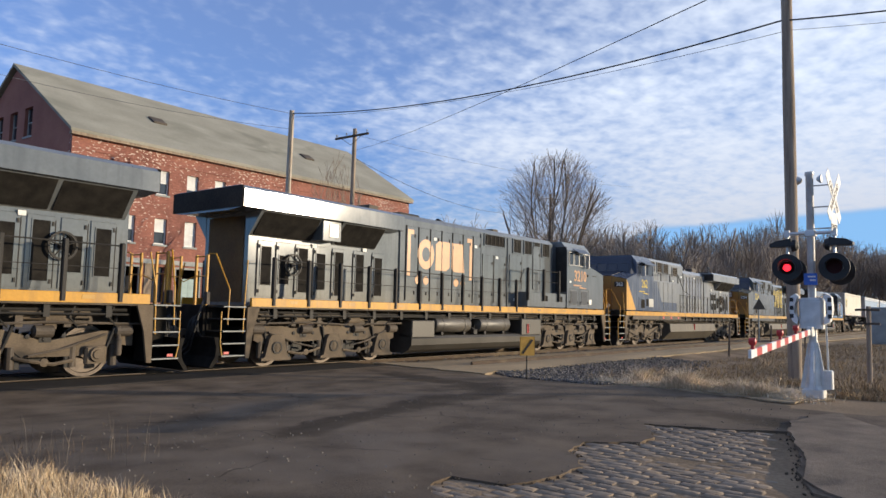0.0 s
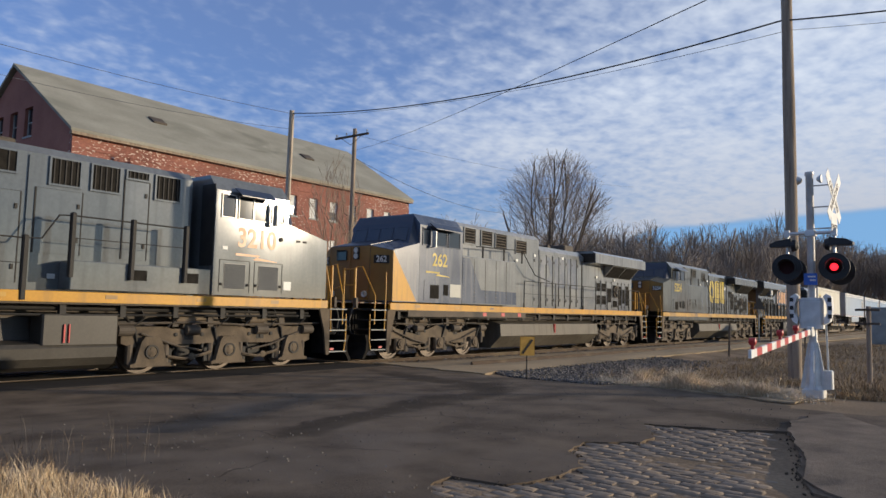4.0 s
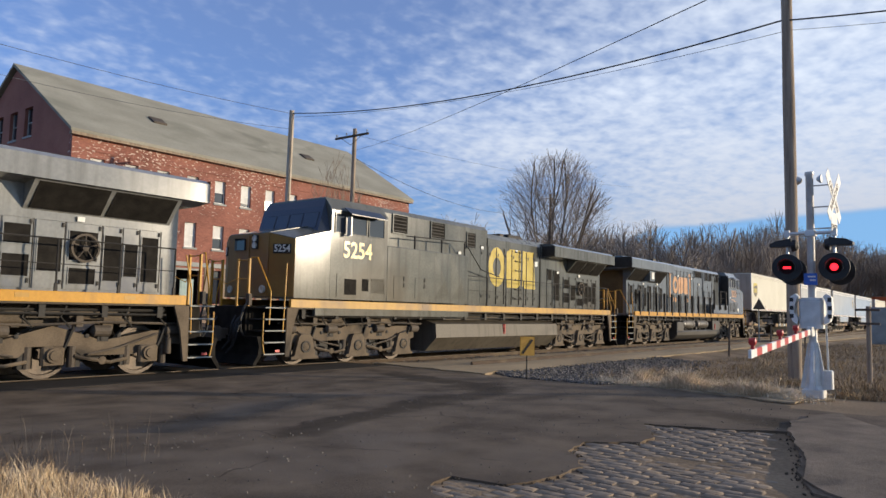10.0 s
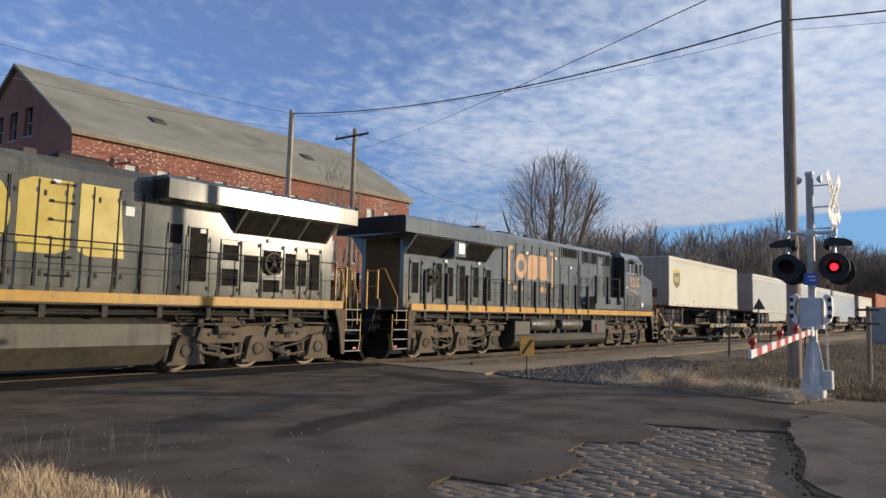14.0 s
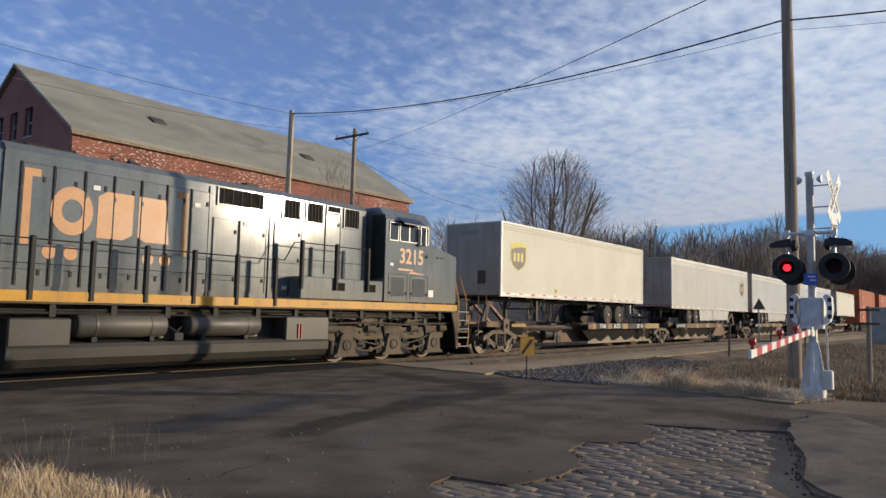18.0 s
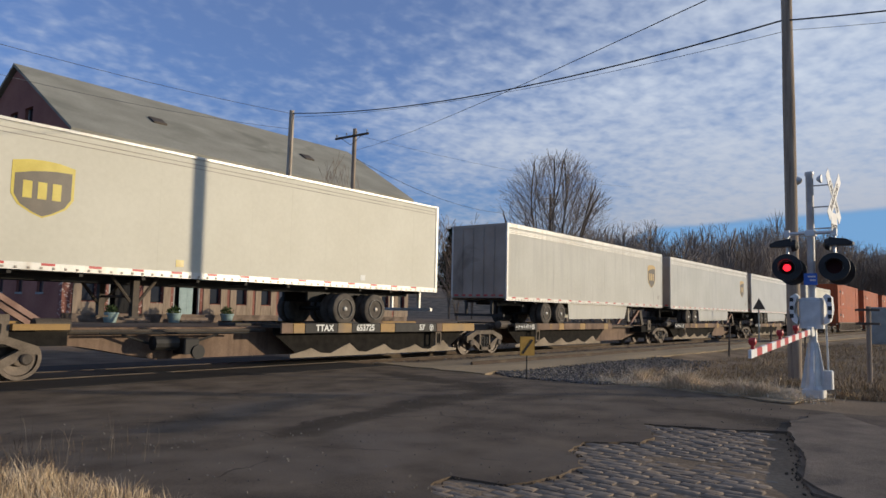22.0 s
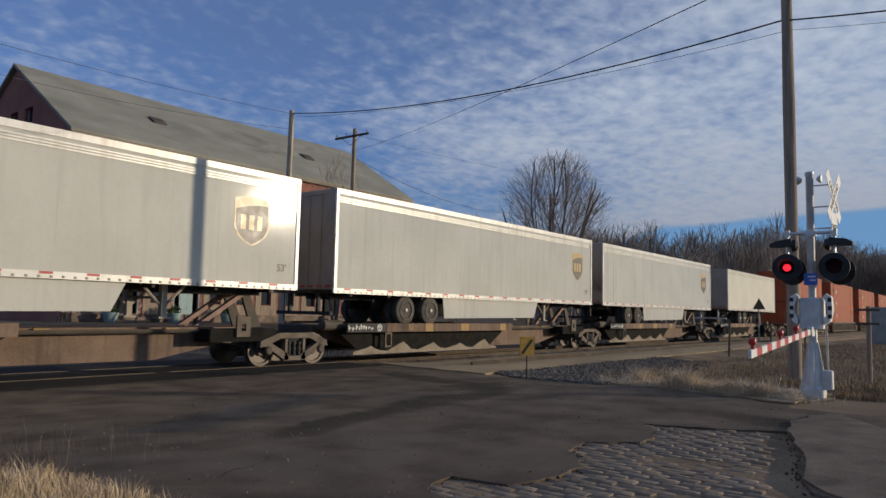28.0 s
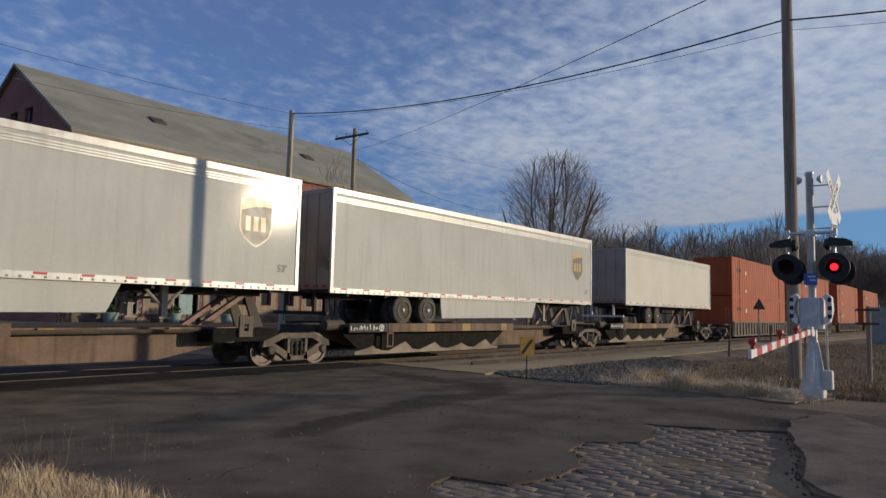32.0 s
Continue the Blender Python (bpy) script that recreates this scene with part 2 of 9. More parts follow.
def cracks(m, scale, width, shade):
    """Thin dark crack lines, wandering, broken off where the surface is sound."""
    t = m.node_tree
    b = t.nodes["Principled BSDF"]
    col = b.inputs["Base Color"].links[0].from_socket
    tc = t.nodes.new("ShaderNodeTexCoord")
    nz = t.nodes.new("ShaderNodeTexNoise")
    nz.inputs["Scale"].default_value, nz.inputs["Detail"].default_value = 1.7, 5.0
    t.links.new(tc.outputs["Object"], nz.inputs["Vector"])
    mx = t.nodes.new("ShaderNodeMix")
    mx.data_type = "VECTOR"
    mx.inputs[0].default_value = 0.35
    t.links.new(tc.outputs["Object"], mx.inputs[4]), t.links.new(nz.outputs["Color"], mx.inputs[5])
    vo = t.nodes.new("ShaderNodeTexVoronoi")
    vo.feature = "DISTANCE_TO_EDGE"
    vo.inputs["Scale"].default_value = scale
    t.links.new(mx.outputs[1], vo.inputs["Vector"])
    ln = t.nodes.new("ShaderNodeMapRange")
    ln.inputs[1].default_value, ln.inputs[2].default_value, ln.inputs[3].default_value, ln.inputs[4].default_value = width * 0.4, width, 1.0, 0.0
    t.links.new(vo.outputs["Distance"], ln.inputs[0])
    gate = t.nodes.new("ShaderNodeMapRange")
    gate.inputs[1].default_value, gate.inputs[2].default_value = 0.50, 0.58
    t.links.new(nz.outputs[0], gate.inputs[0])
    mu = t.nodes.new("ShaderNodeMath")
    mu.operation = "MULTIPLY"
    t.links.new(ln.outputs[0], mu.inputs[0]), t.links.new(gate.outputs[0], mu.inputs[1])
    mix = t.nodes.new("ShaderNodeMix")
    mix.data_type, mix.blend_type = "RGBA", "MULTIPLY"
    mix.inputs[7].default_value = (*shade, 1)
    t.links.new(mu.outputs[0], mix.inputs[0]), t.links.new(col, mix.inputs[6]), t.links.new(mix.outputs[2], b.inputs["Base Color"])


# tyre-blackened loop where vehicles turn, and old tar by the paving
stain(ASPHALT, [(6.6, -9.1, 15, 2.1, 0.42), (9.8, -8.55, 5, 2.6, 0.55), (11.8, -7.6, 55, 1.3, 0.7), (12.7, -5.6, 72, 2.4, 0.6), (10.6, -13.4, 80, 1.6, 0.5)], (0.52, 0.51, 0.49))
cracks(ASPHALT, 0.55, 0.007, (0.60, 0.60, 0.60))
OLD_SLAB = material("old_pale_asphalt", (0.115, 0.087, 0.062), (0.25, 0.193, 0.14), 0.9, scale=2.2, fine=55, bump=1.0, dist=0.015, spec=0.2, dirt=(0.07, 0.058, 0.046), dirt_at=0.58)
ASPHALT_NEW = material("dark_asphalt", (0.020, 0.017, 0.014), (0.050, 0.042, 0.034), 0.85, scale=1.2, fine=60, bump=0.5, dist=0.01, spec=0.2, dirt=(0.060, 0.047, 0.035), dirt_at=0.58, stretch=(0.12, 1.6, 1))
CRUMB = material("asphalt_crumb", (0.07, 0.055, 0.041), (0.15, 0.116, 0.083), 0.95, scale=8, fine=60, bump=0.4, island=True, spec=0.15)
COBBLE = material("granite", (0.162, 0.122, 0.086), (0.322, 0.25, 0.18), 0.85, scale=9, fine=120, bump=0.4, dist=0.008, object_vary=0.5, spec=0.25)
COBBLE_REST = material("granite_rest", (0.162, 0.122, 0.086), (0.322, 0.25, 0.18), 0.85, scale=9, fine=120, bump=0.4, dist=0.008, island=True, spec=0.25)
SAND = material("joint_sand", (0.05, 0.042, 0.033), (0.10, 0.084, 0.067), 0.95, scale=5, fine=80, bump=0.4, spec=0.2)
EARTH = material("earth", (0.135, 0.092, 0.055), (0.31, 0.22, 0.135), 0.95, scale=0.5, fine=22, bump=0.6, dist=0.04, dirt=(0.085, 0.064, 0.038), dirt_at=0.52, spec=0.2)
TAN_DIRT = material("tan_dirt", (0.185, 0.135, 0.075), (0.37, 0.275, 0.16), 0.95, scale=0.8, fine=30, bump=0.5, dist=0.03, dirt=(0.12, 0.09, 0.055), dirt_at=0.56, stretch=(0.25, 1, 1))
BALLAST = material("ballast", (0.065, 0.059, 0.052), (0.24, 0.215, 0.19), 0.9, scale=14, fine=80, bump=0.4, island=True, spec=0.25)
TIMBER = material("old_timber", (0.06, 0.045, 0.032), (0.17, 0.13, 0.09), 0.9, scale=3, fine=40, bump=0.5, stretch=(0.15, 1, 1))
RAIL = material("rail_steel", (0.06, 0.042, 0.03), (0.115, 0.083, 0.058), 0.85, metal=0.1, scale=2, fine=60, bump=0.2, dirt=(0.13, 0.10, 0.066), dirt_at=0.52, spec=0.2)
RAIL_TOP = material("polished_rail", (0.10, 0.088, 0.075), (0.18, 0.16, 0.135), 0.6, metal=0.6, scale=3, fine=80, bump=0.05)
BRICK = brick_wall("painted_brick")
BRICK_DARK = material("dark_brick", (0.24, 0.10, 0.075), (0.36, 0.165, 0.122), 0.9, scale=0.5, fine=9.0, bump=0.3, dist=0.01, spec=0.2)
ROOF = material("grey_shingle", (0.235, 0.226, 0.182), (0.335, 0.322, 0.264), 0.9, scale=0.35, fine=7, bump=0.5, dist=0.02, dirt=(0.18, 0.178, 0.14), dirt_at=0.56, stretch=(1, 1, 2.5), spec=0.2)
TRIM = material("grey_trim", (0.22, 0.23, 0.22), (0.34, 0.35, 0.33), 0.7, scale=2, fine=30, bump=0.2)
WHITE_PAINT = material("white_paint", (0.62, 0.61, 0.58), (0.80, 0.79, 0.76), 0.6, scale=3, fine=40, bump=0.12, dirt=(0.38, 0.36, 0.33), dirt_at=0.64)
STONE_BASE = material("stained_stone", (0.12, 0.088, 0.064), (0.27, 0.205, 0.155), 0.9, scale=1.6, fine=18, bump=0.6, dist=0.03, dirt=(0.07, 0.052, 0.038), dirt_at=0.52, spec=0.2)
SHRUB = material("green_shrub", (0.03, 0.055, 0.016), (0.09, 0.13, 0.04), 0.8, scale=3, fine=30, bump=0, island=True, spec=0.25)
BOARD = material("brown_boards", (0.20, 0.148, 0.102), (0.35, 0.268, 0.19), 0.85, scale=2, fine=30, bump=0.3, stretch=(4, 4, 0.5))
DOOR_GREEN = material("faded_green_paint", (0.20, 0.29, 0.28), (0.32, 0.42, 0.40), 0.6, scale=2, fine=30, bump=0.15)
PANE = glass("window_glass", (0.03, 0.035, 0.045))
BLIND = material("white_blind", (0.55, 0.55, 0.53), (0.72, 0.72, 0.69), 0.8, scale=2, fine=50, bump=0.1)
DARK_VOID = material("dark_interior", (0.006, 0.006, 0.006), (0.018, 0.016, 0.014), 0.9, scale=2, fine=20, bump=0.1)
POLE_WOOD = material("weathered_pole", (0.30, 0.25, 0.195), (0.56, 0.475, 0.38), 0.85, scale=2.0, fine=45, bump=0.5, dist=0.01, stretch=(6, 6, 0.35), dirt=(0.20, 0.16, 0.125), dirt_at=0.60, spec=0.2)
POLE_BROWN = material("brown_weathered_pole", (0.21, 0.158, 0.115), (0.43, 0.345, 0.26), 0.85, scale=2.0, fine=45, bump=0.5, dist=0.01, stretch=(6, 6, 0.35), dirt=(0.11, 0.08, 0.06), dirt_at=0.58, spec=0.2)
POLE_DARK = material("creosoted_pole", (0.05, 0.038, 0.03), (0.13, 0.10, 0.075), 0.9, scale=2.0, fine=45, bump=0.5, stretch=(6, 6, 0.35))
CABLE = material("black_cable", (0.008, 0.008, 0.009), (0.02, 0.02, 0.02), 0.6, bump=0)
WIRE = material("grey_wire", (0.05, 0.055, 0.065), (0.10, 0.105, 0.12), 0.6, bump=0)
ALUMINIUM = material("silver_paint", (0.50, 0.495, 0.48), (0.68, 0.67, 0.65), 0.45, metal=0.35, scale=5, fine=70, bump=0.08)
SIGNAL_BLACK = material("signal_black", (0.008, 0.008, 0.009), (0.022, 0.022, 0.022), 0.55, scale=6, fine=60, bump=0.1)
RED_PAINT = material("red_paint", (0.42, 0.025, 0.025), (0.55, 0.05, 0.045), 0.4, scale=5, fine=60, bump=0.08)
BLUE_SIGN = material("blue_sign", (0.03, 0.10, 0.42), (0.05, 0.15, 0.52), 0.4, scale=8, fine=60, bump=0.03)
YELLOW_SIGN = material("faded_yellow_sign", (0.36, 0.20, 0.03), (0.50, 0.29, 0.05), 0.55, scale=8, fine=60, bump=0.05)
LAMP_RED = glow("lit_red_lens", (1.0, 0.02, 0.035), 2.3)
LENS_DARK = glass("unlit_red_lens", (0.035, 0.003, 0.004), 0.45)
LENS_DARK.node_tree.nodes["Principled BSDF"].inputs["Specular IOR Level"].default_value = 0.15
SLATE = material("slate_blue_paint", (0.112, 0.121, 0.124), (0.160, 0.171, 0.174), 0.10, scale=0.8, fine=14, bump=0.03, dist=0.003, spec=0.75, rough_var=0.035, streak=(0.098, 0.103, 0.102))
LOUVRE = material("dark_louvre_paint", (0.070, 0.073, 0.073), (0.105, 0.108, 0.107), 0.4, scale=1.5, fine=20, bump=0.05, spec=0.35)
FADED = material("faded_grey_paint", (0.18, 0.185, 0.182), (0.28, 0.28, 0.265), 0.17, scale=0.7, fine=14, bump=0.05, dist=0.005, spec=0.6, rough_var=0.06, streak=(0.135, 0.133, 0.122), dirt=(0.14, 0.15, 0.175), dirt_at=0.54)
OLIVE_GREY = material("dusty_grey_paint", (0.086, 0.088, 0.078), (0.145, 0.144, 0.124), 0.15, scale=0.7, fine=14, bump=0.05, dist=0.005, spec=0.36, rough_var=0.07, streak=(0.060, 0.056, 0.046), dirt=(0.092, 0.080, 0.060), dirt_at=0.55)
BLUE_PAINT = material("faded_blue_paint", (0.040, 0.054, 0.090), (0.080, 0.102, 0.150), 0.24, scale=0.8, fine=16, bump=0.05, dist=0.005, spec=0.42, rough_var=0.05, streak=(0.17, 0.18, 0.20))
DARK_BLUE = material("dark_blue_paint", (0.012, 0.018, 0.035), (0.03, 0.04, 0.065), 0.35, scale=0.8, fine=16, bump=0.1)
# matte near-black that paints in the shade of the radiator ends
SHADE_DARK = material("shade_dark_paint", (0.020, 0.017, 0.014), (0.05, 0.042, 0.033), 0.75, scale=1.0, fine=16, bump=0.1, spec=0.12)
# nose yellow with grime, also darkened to carry the front's shade
END_YELLOW_SHADED = material("grimy_shaded_yellow", (0.21, 0.122, 0.034), (0.31, 0.182, 0.048), 0.55, scale=1.0, fine=20, bump=0.1, dirt=(0.22, 0.11, 0.03), dirt_at=0.55, spec=0.3)
# hood-end yellow browned down: the end's shade is put into the colour
END_SHADED = material("shaded_yellow", (0.085, 0.052, 0.022), (0.17, 0.105, 0.04), 0.7, scale=1.0, fine=20, bump=0.1, dirt=(0.045, 0.032, 0.022), dirt_at=0.5, spec=0.2)
THATCH = material("matted_dead_grass", (0.20, 0.15, 0.092), (0.42, 0.33, 0.22), 0.95, scale=2.5, fine=40, bump=0.9, dist=0.03, spec=0.15, dirt=(0.12, 0.09, 0.058), dirt_at=0.52)
YELLOW = material("loco_yellow", (0.45, 0.215, 0.016), (0.59, 0.305, 0.032), 0.45, scale=1.2, fine=20, bump=0.08, streak=(0.29, 0.165, 0.045), spec=0.3)
STRIPE_FADED = material("faded_orange_stripe", (0.42, 0.225, 0.040), (0.52, 0.31, 0.065), 0.45, scale=0.9, fine=18, bump=0.06, streak=(0.29, 0.17, 0.06), dirt=(0.22, 0.15, 0.085), dirt_at=0.55, spec=0.3)
LETTER_ORANGE = material("orange_lettering", (0.40, 0.175, 0.05), (0.52, 0.245, 0.08), 0.4, scale=2, fine=20, bump=0.05)
LETTER_YELLOW = material("yellow_lettering", (0.46, 0.335, 0.050), (0.57, 0.43, 0.085), 0.22, scale=2, fine=20, bump=0.05)
LETTER_FADED = material("faded_lettering", (0.125, 0.135, 0.165), (0.24, 0.245, 0.25), 0.19, scale=1.1, fine=12, bump=0.05, spec=0.55, dirt=(0.20, 0.20, 0.195), dirt_at=0.5)
LETTER_WHITE = material("white_lettering", (0.60, 0.60, 0.56), (0.75, 0.75, 0.70), 0.5, scale=5, fine=40, bump=0.03)
UNDER = material("dusty_underframe", (0.046, 0.035, 0.025), (0.115, 0.09, 0.065), 0.75, scale=1.5, fine=25, bump=0.3, dist=0.008, dirt=(0.03, 0.026, 0.022), dirt_at=0.55)
TANK_CLEAN = material("dark_tank", (0.038, 0.034, 0.028), (0.072, 0.064, 0.052), 0.45, scale=0.9, fine=18, bump=0.12, streak=(0.05, 0.043, 0.034), spec=0.35)
TANK = material("dusty_tank", (0.080, 0.068, 0.051), (0.135, 0.117, 0.090), 0.55, scale=0.9, fine=18, bump=0.15, streak=(0.045, 0.038, 0.03), dirt=(0.043, 0.036, 0.028), dirt_at=0.60, spec=0.3)
TRUCK_DUST = material("road_dust_on_steel", (0.078, 0.058, 0.038), (0.165, 0.127, 0.087), 0.8, scale=2.0, fine=30, bump=0.35, dirt=(0.03, 0.025, 0.02), dirt_at=0.53, spec=0.3)
RESERVOIR = material("dark_grey_enamel", (0.060, 0.053, 0.043), (0.10, 0.089, 0.073), 0.48, scale=1.2, fine=20, bump=0.06, spec=0.5, dirt=(0.075, 0.062, 0.046), dirt_at=0.60)
FLANGE_PALE = material("pale_flange", (0.21, 0.17, 0.12), (0.38, 0.315, 0.235), 0.85, scale=1.6, fine=25, bump=0.2, dirt=(0.17, 0.135, 0.095), dirt_at=0.58, spec=0.2)
BLACK_IRON = material("black_iron", (0.014, 0.013, 0.012), (0.038, 0.034, 0.029), 0.65, scale=3, fine=40, bump=0.2, spec=0.35)
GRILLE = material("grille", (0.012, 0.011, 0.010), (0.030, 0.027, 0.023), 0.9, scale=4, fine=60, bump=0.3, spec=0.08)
WHEEL = material("wheel_steel", (0.06, 0.046, 0.036), (0.17, 0.135, 0.105), 0.55, metal=0.4, scale=4, fine=40, bump=0.2)
TRAILER = material("trailer_panel", (0.55, 0.53, 0.455), (0.62, 0.60, 0.525), 0.075, scale=0.6, fine=12, bump=0.03, dist=0.004, spec=0.22, rough_var=0.012, streak=(0.515, 0.495, 0.44))
TRAILER_MATTE = material("chalky_trailer_paint", (0.55, 0.525, 0.425), (0.63, 0.605, 0.50), 0.55, scale=0.6, fine=12, bump=0.04, dist=0.004, spec=0.35, rough_var=0.06)
TRAILER_METAL = material("trailer_aluminium", (0.53, 0.515, 0.45), (0.60, 0.585, 0.52), 0.068, metal=0.03, scale=0.6, fine=12, bump=0.03, dist=0.004, spec=0.22, rough_var=0.02, streak=(0.475, 0.46, 0.42))
TRAILER_END = material("grey_trailer_end", (0.30, 0.262, 0.222), (0.39, 0.343, 0.294), 0.85, scale=1.2, fine=25, bump=0.1, dirt=(0.12, 0.098, 0.08), dirt_at=0.6, spec=0.05)
TRAILER_RAIL = material("trailer_edge_rail", (0.50, 0.485, 0.44), (0.64, 0.625, 0.58), 0.4, metal=0.2, scale=2, fine=30, bump=0.1, streak=(0.40, 0.33, 0.26))
LOGO_GOLD = material("gold_emblem", (0.52, 0.40, 0.035), (0.62, 0.50, 0.06), 0.35, scale=4, fine=30, bump=0.03)
LOGO_DULL = material("dull_gold_emblem", (0.44, 0.29, 0.09), (0.56, 0.38, 0.13), 0.35, scale=4, fine=30, bump=0.03)
CAR_TRUCK = material("grey_dust_on_castings", (0.105, 0.082, 0.058), (0.215, 0.172, 0.128), 0.8, scale=3, fine=35, bump=0.3, dirt=(0.07, 0.056, 0.044), dirt_at=0.55, spec=0.3)
HITCH_PAINT = material("faded_red_oxide", (0.22, 0.125, 0.095), (0.38, 0.245, 0.195), 0.7, scale=3, fine=35, bump=0.2, dirt=(0.10, 0.07, 0.055), dirt_at=0.55, spec=0.3)
LOGO_BROWN = material("brown_emblem", (0.075, 0.058, 0.035), (0.12, 0.092, 0.058), 0.4, scale=4, fine=30, bump=0.03)
TRAILER_FRONT = material("grey_front_wall", (0.33, 0.29, 0.235), (0.43, 0.38, 0.315), 0.7, scale=1.2, fine=25, bump=0.08, spec=0.15, streak=(0.26, 0.225, 0.18))
TYRE = material("tyre_rubber", (0.075, 0.065, 0.054), (0.15, 0.13, 0.108), 0.9, scale=6, fine=50, bump=0.3, spec=0.15)
RIM_GREY = material("worn_rim_steel", (0.16, 0.15, 0.135), (0.30, 0.285, 0.26), 0.6, scale=6, fine=40, bump=0.1, metal=0.3, spec=0.3)
CAR_TAN = material("faded_car_paint", (0.145, 0.094, 0.064), (0.25, 0.172, 0.12), 0.75, scale=1.2, fine=22, bump=0.15, streak=(0.075, 0.05, 0.036), dirt=(0.06, 0.044, 0.033), dirt_at=0.57, spec=0.2)
CAR_YELLOW = material("car_yellow", (0.225, 0.125, 0.026), (0.37, 0.21, 0.045), 0.6, scale=1.5, fine=22, bump=0.1, dirt=(0.10, 0.075, 0.05), dirt_at=0.55)
CONTAINER = material("orange_container", (0.33, 0.065, 0.020), (0.46, 0.11, 0.036), 0.6, scale=0.8, fine=20, bump=0.1, streak=(0.25, 0.075, 0.04), spec=0.2)
STRAW = material("dry_grass", (0.36, 0.25, 0.135), (0.80, 0.62, 0.40), 0.85, scale=2, fine=30, bump=0, island=True, spec=0.2)
STRAW_PALE = material("bleached_straw", (0.50, 0.385, 0.245), (0.90, 0.74, 0.53), 0.85, scale=2, fine=30, bump=0, island=True, spec=0.2)
BRUSH = material("brown_brush", (0.18, 0.12, 0.066), (0.48, 0.35, 0.205), 0.9, scale=2, fine=30, bump=0, island=True, spec=0.2)
WEED = material("brown_weeds", (0.09, 0.062, 0.042), (0.21, 0.15, 0.10), 0.9, scale=2, fine=30, bump=0, island=True, spec=0.2)
BARK = material("grey_bark", (0.085, 0.068, 0.052), (0.20, 0.165, 0.13), 0.9, scale=2, fine=20, bump=0.3)
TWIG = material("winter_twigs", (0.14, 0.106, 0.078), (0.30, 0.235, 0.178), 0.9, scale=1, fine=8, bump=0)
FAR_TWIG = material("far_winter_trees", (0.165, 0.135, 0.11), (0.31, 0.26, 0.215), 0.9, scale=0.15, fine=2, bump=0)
EVERGREEN = material("dark_evergreen", (0.02, 0.028, 0.012), (0.055, 0.06, 0.03), 0.9, scale=2, fine=20, bump=0, island=True)


# ---- building helpers ----
def box(bm, x0, x1, y0, y1, z0, z1, cham=0.0):
    """A box, its upright and top edges taken off by cham."""
    if cham <= 0:
        v = [bm.verts.new(c) for c in ((x0, y0, z0), (x1, y0, z0), (x1, y1, z0), (x0, y1, z0), (x0, y0, z1), (x1, y0, z1), (x1, y1, z1), (x0, y1, z1))]
        for f in ((3, 2, 1, 0), (4, 5, 6, 7), (0, 1, 5, 4), (1, 2, 6, 5), (2, 3, 7, 6), (3, 0, 4, 7)):
            bm.faces.new([v[i] for i in f])
        return
    c = cham

    def ring(z, k):
        return [bm.verts.new(q) for q in ((x0 + c + k, y0 + k, z), (x1 - c - k, y0 + k, z), (x1 - k, y0 + c + k, z), (x1 - k, y1 - c - k, z), (x1 - c - k, y1 - k, z), (x0 + c + k, y1 - k, z), (x0 + k, y1 - c - k, z), (x0 + k, y0 + c + k, z))]

    rings = [ring(z0, 0), ring(z1 - c, 0), ring(z1, c * 0.8)]
    for a, b in zip(rings, rings[1:]):
        for i in range(8):
            bm.faces.new((a[i], a[(i + 1) % 8], b[(i + 1) % 8], b[i]))
    bm.faces.new(rings[-1]), bm.faces.new(rings[0][::-1])


def rod(bm, p, q, r0, r1=None, n=8, cap=True):
    """A round bar from p to q."""
    p, q = Vector(p), Vector(q)
    r1 = r0 if r1 is None else r1
    d = (q - p).normalized()
    a = d.orthogonal().normalized()
    b = d.cross(a)
    rings = []
    for c, r in ((p, r0), (q, r1)):
        rings.append([bm.verts.new(c + r * (math.cos(k) * a + math.sin(k) * b)) for k in (2 * math.pi * i / n for i in range(n))])
    for i in range(n):
        bm.faces.new((rings[0][i], rings[0][(i + 1) % n], rings[1][(i + 1) % n], rings[1][i]))
    if cap:
        bm.faces.new(rings[0][::-1]), bm.faces.new(rings[1])


def lathe(bm, centre, axis, profile, n=20, ring_shape=False):
    """Rings of (distance along the axis, radius) round an axis ('x', 'y' or 'z')."""
    rings = []
    for d, r in profile:
        ring = []
        for i in range(n):
            a = 2 * math.pi * i / n
            u, v = r * math.cos(a), r * math.sin(a)
            o = {"x": (d, u, v), "y": (v, d, u), "z": (u, v, d)}[axis]
            ring.append(bm.verts.new(Vector(centre) + Vector(o)))
        rings.append(ring)
    for a, b in zip(rings, rings[1:]):
        for i in range(n):
            bm.faces.new((a[i], a[(i + 1) % n], b[(i + 1) % n], b[i]))
    if ring_shape:
        for i in range(n):
            bm.faces.new((rings[-1][i], rings[-1][(i + 1) % n], rings[0][(i + 1) % n], rings[0][i]))
    else:
        bm.faces.new(rings[0][::-1]), bm.faces.new(rings[-1])


def prism(bm, outline, y0, y1, flip=None):
    """An outline of (x, z) carried from y0 to y1. flip='x': outline of (y, z) carried along x."""
    def at(a, b, d):
        return (d, a, b) if flip == "x" else (a, d, b) if flip is None else (a, b, d)
    f = [bm.verts.new(at(a, b, y0)) for a, b in outline]
    k = [bm.verts.new(at(a, b, y1)) for a, b in outline]
    bm.faces.new(f), bm.faces.new(k[::-1])
    for i in range(len(f)):
        j = (i + 1) % len(f)
        bm.faces.new((f[i], k[i], k[j], f[j]))


